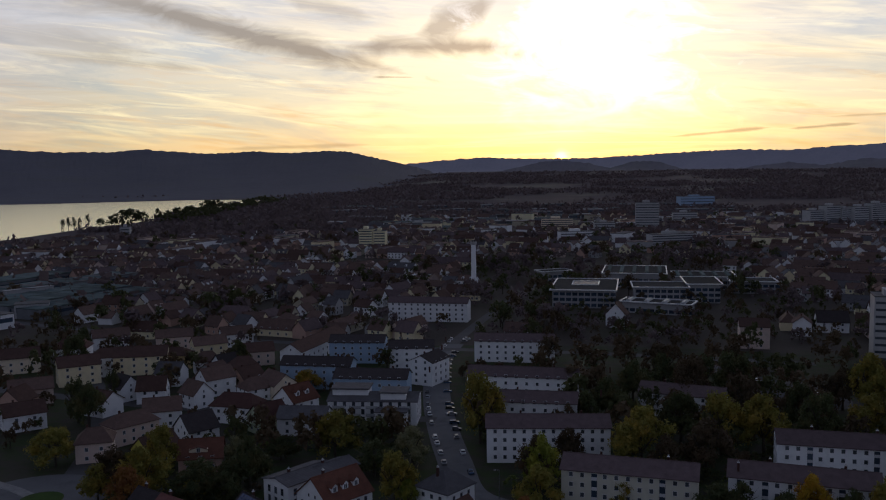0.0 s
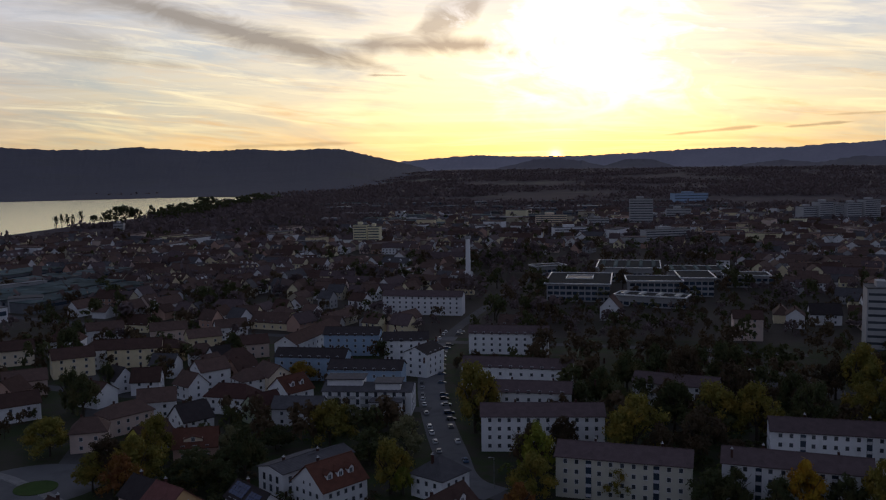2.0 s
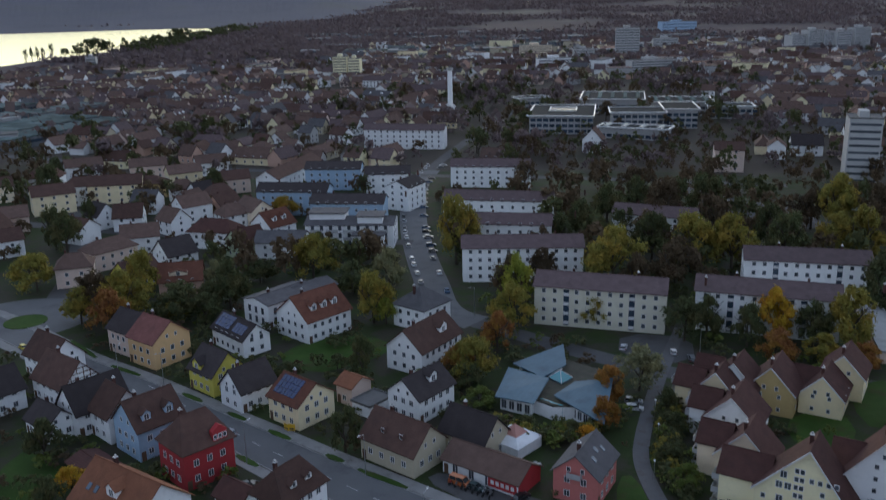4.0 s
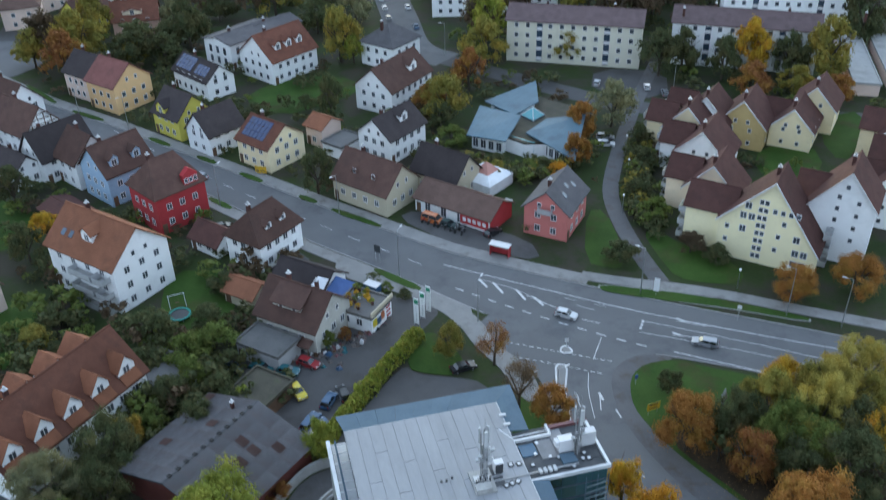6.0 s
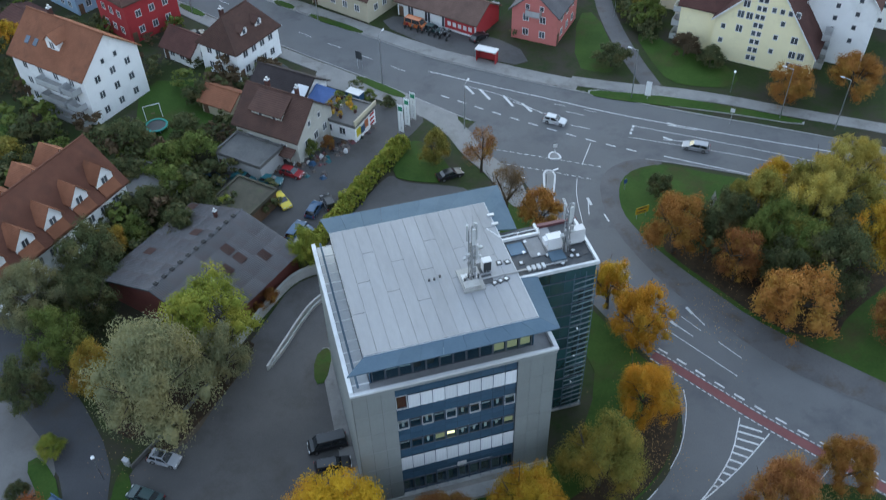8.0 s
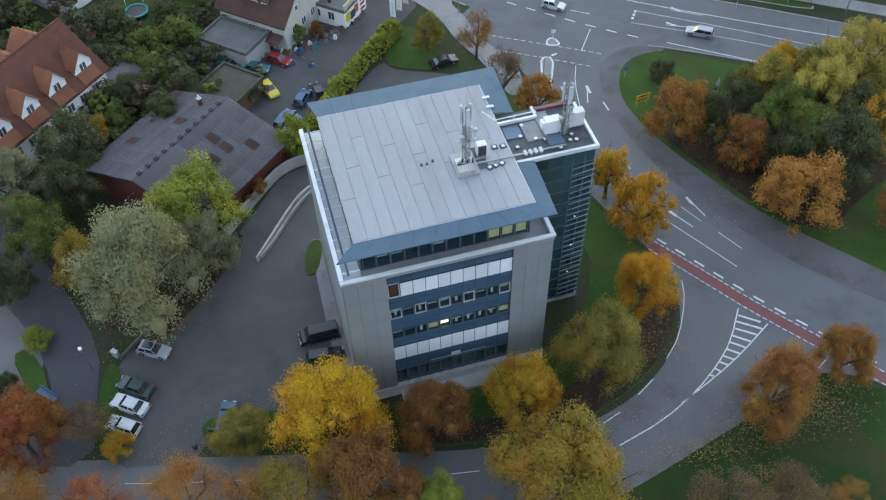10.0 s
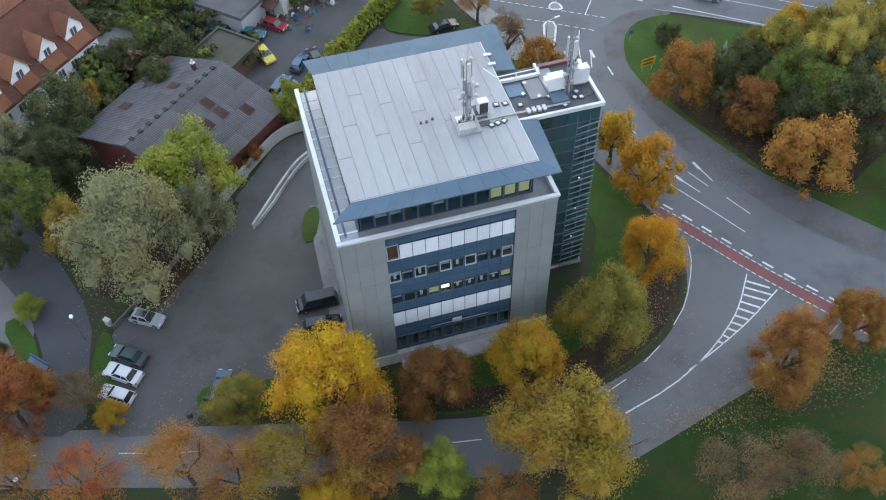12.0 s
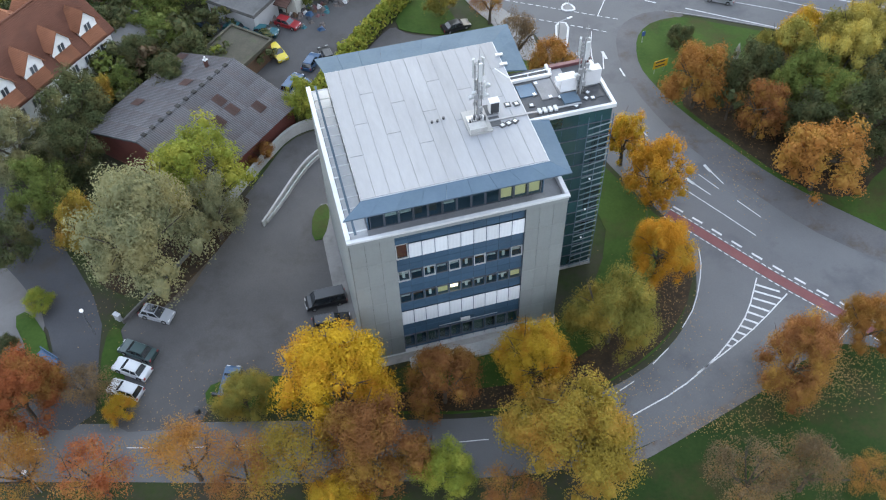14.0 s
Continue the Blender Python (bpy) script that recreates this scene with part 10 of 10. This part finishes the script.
WOODS = ((58, 735, 50, 95), (150, 800, 110, 60), (255, 880, 50, 30), (205, 535, 30, 30), (20, 580, 20, 50), (90, 500, 60, 30), (262, 440, 40, 26), (-60, 660, 26, 26), (-150, 560, 22, 26), (-190, 500, 24, 20), (120, 470, 50, 30))


def in_wood(x, y, k=1.0):
    return any(((x - cx) / rx) ** 2 + ((y - cy) / ry) ** 2 < k for cx, cy, rx, ry in WOODS)


def far_row(g, x, y, L, W, rot, eave, rise, wall_i, roof_i, flat_top_house=False):
    """One distant house added to a joined mesh: body, roof, chimney and the windows of the sides that look down the valley."""
    m = pose(x, y, 0, 0, 0, rot)
    glass_i, frame_i = len(WALLS) + len(ROOFS), len(WALLS) + len(ROOFS) + 1

    def put(src, k):
        g.add([m @ Vector(v) for v in src.v], src.f, k)

    if flat_top_house:
        put(Geo().box(-L / 2, -W / 2, -0.3, L / 2, W / 2, eave), wall_i)
        put(Geo().box(-L / 2 - 0.3, -W / 2 - 0.3, eave, L / 2 + 0.3, W / 2 + 0.3, eave + 0.5), roof_i)
    else:
        put(gable_body(L, W, eave, rise), wall_i)
        put(gable_roof(L, W, eave, rise), roof_i)
        put(Geo().box(-L * 0.2, -0.3, eave + rise * 0.5, -L * 0.2 + 0.6, 0.3, eave + rise + 1.0), roof_i)
    if y > 900:
        return
    pane = [(0, 3, 2, 1)]
    for k in range(2 if eave > 5.2 else 1):
        z = 1.1 + 2.7 * k
        n = max(2, int(L / 3.2))
        for i in range(n):
            a = -L / 2 + L * (i + 0.5) / n
            put(Geo().add([(a - 0.75, -W / 2 - 0.05, z - 0.1), (a - 0.75, -W / 2 - 0.05, z + 1.5), (a + 0.75, -W / 2 - 0.05, z + 1.5), (a + 0.75, -W / 2 - 0.05, z - 0.1)], pane), frame_i)
            put(Geo().add([(a - 0.55, -W / 2 - 0.09, z), (a - 0.55, -W / 2 - 0.09, z + 1.35), (a + 0.55, -W / 2 - 0.09, z + 1.35), (a + 0.55, -W / 2 - 0.09, z)], pane), glass_i)
        for b in (-W / 4, W / 4):
            for sx in (-1, 1):
                put(Geo().add([(sx * (L / 2 + 0.06), b - 0.55, z), (sx * (L / 2 + 0.06), b - 0.55, z + 1.3), (sx * (L / 2 + 0.06), b + 0.55, z + 1.3), (sx * (L / 2 + 0.06), b + 0.55, z)], pane), glass_i)
    if not flat_top_house and rise > 3 and L > 9 and int(x * 7 + y * 3) % 5 == 0:
        # a pair of dormers on the front slope
        for a in (-L * 0.22, L * 0.22):
            zf = eave + rise * 0.25
            put(Geo().sweep([(a - 0.9, -W * 0.38, zf), (a + 0.9, -W * 0.38, zf), (a + 0.9, -W * 0.38, zf + 1.3), (a, -W * 0.38, zf + 1.9), (a - 0.9, -W * 0.38, zf + 1.3)], (0, W * 0.25, 0)), wall_i)
            put(Geo().add([(a - 0.6, -W * 0.38 - 0.05, zf + 0.3), (a - 0.6, -W * 0.38 - 0.05, zf + 1.2), (a + 0.6, -W * 0.38 - 0.05, zf + 1.2), (a + 0.6, -W * 0.38 - 0.05, zf + 0.3)], pane), glass_i)


def town():
    rng = random.Random(23)
    made = 0
    far = Geo()
    ux, uy = math.cos(radians(-14)), math.sin(radians(-14))
    for row in range(78):
        for col in range(-80, 80):
            b = 265 + row * 18.5 + rng.uniform(-2.5, 2.5)
            a = col * (16.5 if b > 560 else 19.0) + rng.uniform(-3.0, 3.0)
            if row % 4 == 3 and b > 520:
                continue
            x, y = a * ux - (b) * uy * 0.25, a * uy + b
            az = math.degrees(math.atan2(x, y))
            if abs(az) > 30 or y < (300 if x < -70 else 432) or not road_side(x, y) or in_lake(x, y) or on_road(x, y) or y > 1560 or (y > 1180 and x < -120) or in_wood(x, y):
                continue
            wood = noise.noise((x * 0.006, y * 0.006, 9.0))
            if (wood > 0.32 and x < 200) or (x > 40 and x < 200 and 420 < y < 560 and wood > 0.0) or (45 < x < 225 and 520 < y < 720):
                continue
            if any((x - tx) ** 2 + (y - ty) ** 2 < (tr + 6) ** 2 for tx, ty, tr in TAKEN):
                continue
            if rng.random() < (0.10 if x < 20 or x > 205 else 0.34) + max(0, y - 800) / 1500:
                continue
            rot = rng.choice((-14, 76, -14, 62, -28)) + rng.uniform(-8, 8)
            L, W = rng.uniform(9, 14), rng.uniform(8, 10)
            if rng.random() < 0.16:
                L = rng.uniform(18, 28)
            eave, rise = rng.uniform(4.2, 7.0), rng.uniform(3.0, 4.8)
            slab = y > 900 and rng.random() < 0.16
            if slab:
                L, W, eave, rise = rng.uniform(20, 40), rng.uniform(10, 16), rng.uniform(5, 11), 0.5
            wi, ri = rng.randrange(len(WALLS)), rng.randrange(len(ROOFS))
            if y < 540 and made < 110:
                far_house(x, y, L, W, rot, eave, rise, WALLS[wi], ROOFS[ri], shape="gable" if rng.random() < 0.8 else "hip", windows=y < 500, sides="f")
                TAKEN.pop()
                made += 1
            else:
                far_row(far, x, y, L, W, rot, eave, rise, wi, len(WALLS) + ri, slab)
    tagged(part("town_houses", far, WALLS + ROOFS + ("pane", "window_frame")), "distant houses with dark tiled roofs", "houses", kind="stuff")


town()


def clumps(name, places, tint, label, category, lod="far"):
    """Trees or bushes too many to count, joined: each place is x, y, height and half width."""
    base = [np.array([v.co[:] for v in me.vertices]) for me in CROWNS[lod]]
    co = []
    rng = np.random.default_rng(len(places))
    for i, (x, y, h, r) in enumerate(places):
        p, a = base[i % len(base)], rng.uniform(0, 6.28)
        c, s = math.cos(a), math.sin(a)
        co.append(np.stack([x + r * (p[:, 0] * c - p[:, 1] * s), y + r * (p[:, 0] * s + p[:, 1] * c), h * 0.55 + h * 0.47 * p[:, 2]], 1))
    co = np.concatenate(co)
    me = bpy.data.meshes.new(name)
    n = len(co) // 3
    me.vertices.add(len(co))
    me.vertices.foreach_set("co", co.ravel())
    me.loops.add(len(co))
    me.loops.foreach_set("vertex_index", np.arange(len(co), dtype=np.int32))
    me.polygons.add(n)
    me.polygons.foreach_set("loop_start", np.arange(0, 3 * n, 3, dtype=np.int32))
    me.materials.append(MATS["leaf_" + tint])
    me.update(calc_edges=True)
    tagged(new(name, me), label, category, kind="stuff")


def free(x, y, k):
    return not any((x - tx) ** 2 + (y - ty) ** 2 < (tr * k) ** 2 for tx, ty, tr in TAKEN)


def town_trees():
    rng = random.Random(31)
    tints = ("dark", "brown", "brown")
    n = 0
    rest = {t: [] for t in ("dark", "brown")}
    while n < 760:
        y = rng.uniform(250, 640) if n < 520 else rng.uniform(600, 1150)
        x = math.tan(radians(rng.uniform(-29, 29))) * y
        wood = noise.noise((x * 0.006, y * 0.006, 9.0)) + (0.4 if in_wood(x, y) else 0)
        if not road_side(x, y) and y < 262 or on_road(x, y) or in_lake(x, y) or not free(x, y, 0.72):
            continue
        if wood < 0.0 and rng.random() < 0.40 and x < 10:
            continue
        h = rng.uniform(7, 15) if wood > 0.1 or 20 < x < 205 else rng.uniform(4, 10)
        if 55 < x < 205 and 425 < y < 560:
            h = min(h, 6.5)
        if n < 95:
            tree(x, y, h, h * rng.uniform(0.34, 0.5), rng.choice(tints), "far")
        else:
            rest[rng.choice(("dark", "brown", "brown"))].append((x, y, h, h * rng.uniform(0.34, 0.5)))
        n += 1
    # far crowns take leaf_wood, so its painted haze covers them as well
    grove = {t: [] for t in ("dark", "wood")}
    n = 0
    while n < 1500:
        y = rng.uniform(430, 1500)
        x = math.tan(radians(rng.uniform(-29, 29))) * y
        wooded = in_wood(x, y)
        if on_road(x, y) or in_lake(x, y) or not free(x, y, 0.7) or (not wooded and rng.random() < 0.55):
            continue
        h = rng.uniform(9, 15) if wooded else rng.uniform(4, 10)
        if 55 < x < 205 and 425 < y < 560:
            h = min(h, 7.0)
        grove[rng.choice(("dark", "wood", "wood"))].append((x, y, h, h * rng.uniform(0.36, 0.55)))
        n += 1
    for t, places in grove.items():
        clumps("far_trees", places, t, "crowd of %s trees between distant roofs" % dict(dark="dark green", wood="dull brown")[t], "trees", "tuft")
    # poplars and big crowns on the shore
    for x, y, h, r in ((-605, 1352, 17, 3.2), (-600, 1360, 19, 3.4), (-594, 1366, 19, 3.4), (-589, 1374, 18, 3), (-580, 1385, 23, 3.6), (-566, 1400, 15, 9), (-556, 1420, 18, 10), (-546, 1438, 26, 15), (-534, 1446, 27, 17), (-520, 1450, 22, 13), (-528, 1560, 22, 8), (-518, 1580, 18, 9), (-520, 1640, 21, 9), (-505, 1660, 22, 12), (-508, 1700, 20, 12), (-506, 1780, 28, 14), (-494, 1800, 28, 14), (-510, 1850, 24, 8)):
        tree(x, y, h, r, "dark", "far")
    for k in range(60):
        rest["dark"].append((-505 + rng.uniform(-20, 60), 1480 + k * 15, rng.uniform(12, 20), rng.uniform(7, 16)))
    for t, places in rest.items():
        clumps("town_trees", places, t, "crowd of %s garden and street trees" % dict(dark="dark green", brown="brown-green")[t], "trees", "bush")


town_trees()


def gardens():
    """Bushes and hedges that fill the gardens between the houses."""
    rng = random.Random(77)
    out = {t: [] for t in ("dark", "green", "olive", "brown")}

    def road(x, y):
        far = np.interp(x, [p[0] for p in FAR_KERB], [p[1] for p in FAR_KERB])
        near = np.interp(x, [p[0] for p in NEAR_KERB], [p[1] for p in NEAR_KERB])
        return near - 5 < y < far + 5

    n = 0
    while n < 820:
        x, y = rng.uniform(-135, 5), rng.uniform(88, 300)
        if n > 470:
            x, y = rng.uniform(0, 125), rng.uniform(140, 300)
        if y > 118 and y < 200 and abs(x - float(np.interp(y, [123.8, 131.8, 142.6, 154.5, 165.2, 178.3, 193.0, 209.6, 224.5], [41.0, 39.5, 38.3, 38.3, 41.3, 45.9, 51.4, 58.3, 64.8]))) < 3.2:
            continue
        if road(x, y) or on_road(x, y) or not free(x, y, 0.86) or (x > -31 and y < 127 and x < 30) or (36 < x < 66 and y > 190 and y < 224) or (30 < x < 60 and y < 150):
            continue
        if noise.noise((x * 0.05, y * 0.05, 4.0)) < -0.12:
            continue
        if (x + 37) ** 2 + (y - 122.5) ** 2 < 75:
            continue
        h = rng.uniform(1.0, 3.4)
        out[rng.choice(("dark", "dark", "green", "dark", "brown"))].append((x, y, h, h * rng.uniform(0.5, 0.9)))
        n += 1
    for k in range(32):
        out["dark"].append((float(np.interp(138 + k * 1.25, [123.8, 131.8, 142.6, 154.5, 165.2, 178.3, 193.0, 209.6, 224.5], [41.0, 39.5, 38.3, 38.3, 41.3, 45.9, 51.4, 58.3, 64.8])) + 4.4 + rng.uniform(-1, 1), 138 + k * 1.25 + rng.uniform(-1, 1), rng.uniform(1.6, 3.0), rng.uniform(1.2, 2.0)))
    for k in range(70):
        q = k / 70
        out[rng.choice(("dark", "green", "dark", "olive"))].append((float(np.interp(141 + 37 * q, [123.8, 131.8, 142.6, 154.5, 165.2, 178.3, 193.0, 209.6, 224.5], [41.0, 39.5, 38.3, 38.3, 41.3, 45.9, 51.4, 58.3, 64.8])) + 4.6 + rng.uniform(-1.6, 2.2), 141 + 37 * q + rng.uniform(-1, 1), rng.uniform(1.6, 3.4), rng.uniform(1.4, 2.4)))
    for k in range(60):
        q = k / 60
        out[rng.choice(("dark", "green", "dark", "olive"))].append((8 + 26 * q + rng.uniform(-1.5, 1.5), 171 - 6 * math.sin(q * 3) - 3 * q + rng.uniform(-2, 2), rng.uniform(1.4, 3.2), rng.uniform(1.2, 2.2)))
    for k in range(46):
        out["dark"].append((-45 + 24 * k / 46 + rng.uniform(-3, 3), 98 + 16 * math.sin(k) * 0.4 + rng.uniform(-6, 8), rng.uniform(1.6, 4.0), rng.uniform(1.2, 2.4)))
    n = 0
    while n < 80:
        x, y = rng.uniform(-66, -20), rng.uniform(92, 138)
        if free(x, y, 0.80) and not road(x, y) and not (x > -30 and y < 112) and (x + 37) ** 2 + (y - 122.5) ** 2 > 75:
            h = rng.uniform(1.8, 5.0)
            out[rng.choice(("dark", "dark", "green", "brown"))].append((x, y, h, h * rng.uniform(0.45, 0.7)))
            n += 1
    for t, places in out.items():
        clumps("garden_bushes", places, t, "%s bushes filling the gardens" % dict(dark="dark green", green="green", olive="olive", brown="brown-green")[t], "bushes", "bush")


gardens()
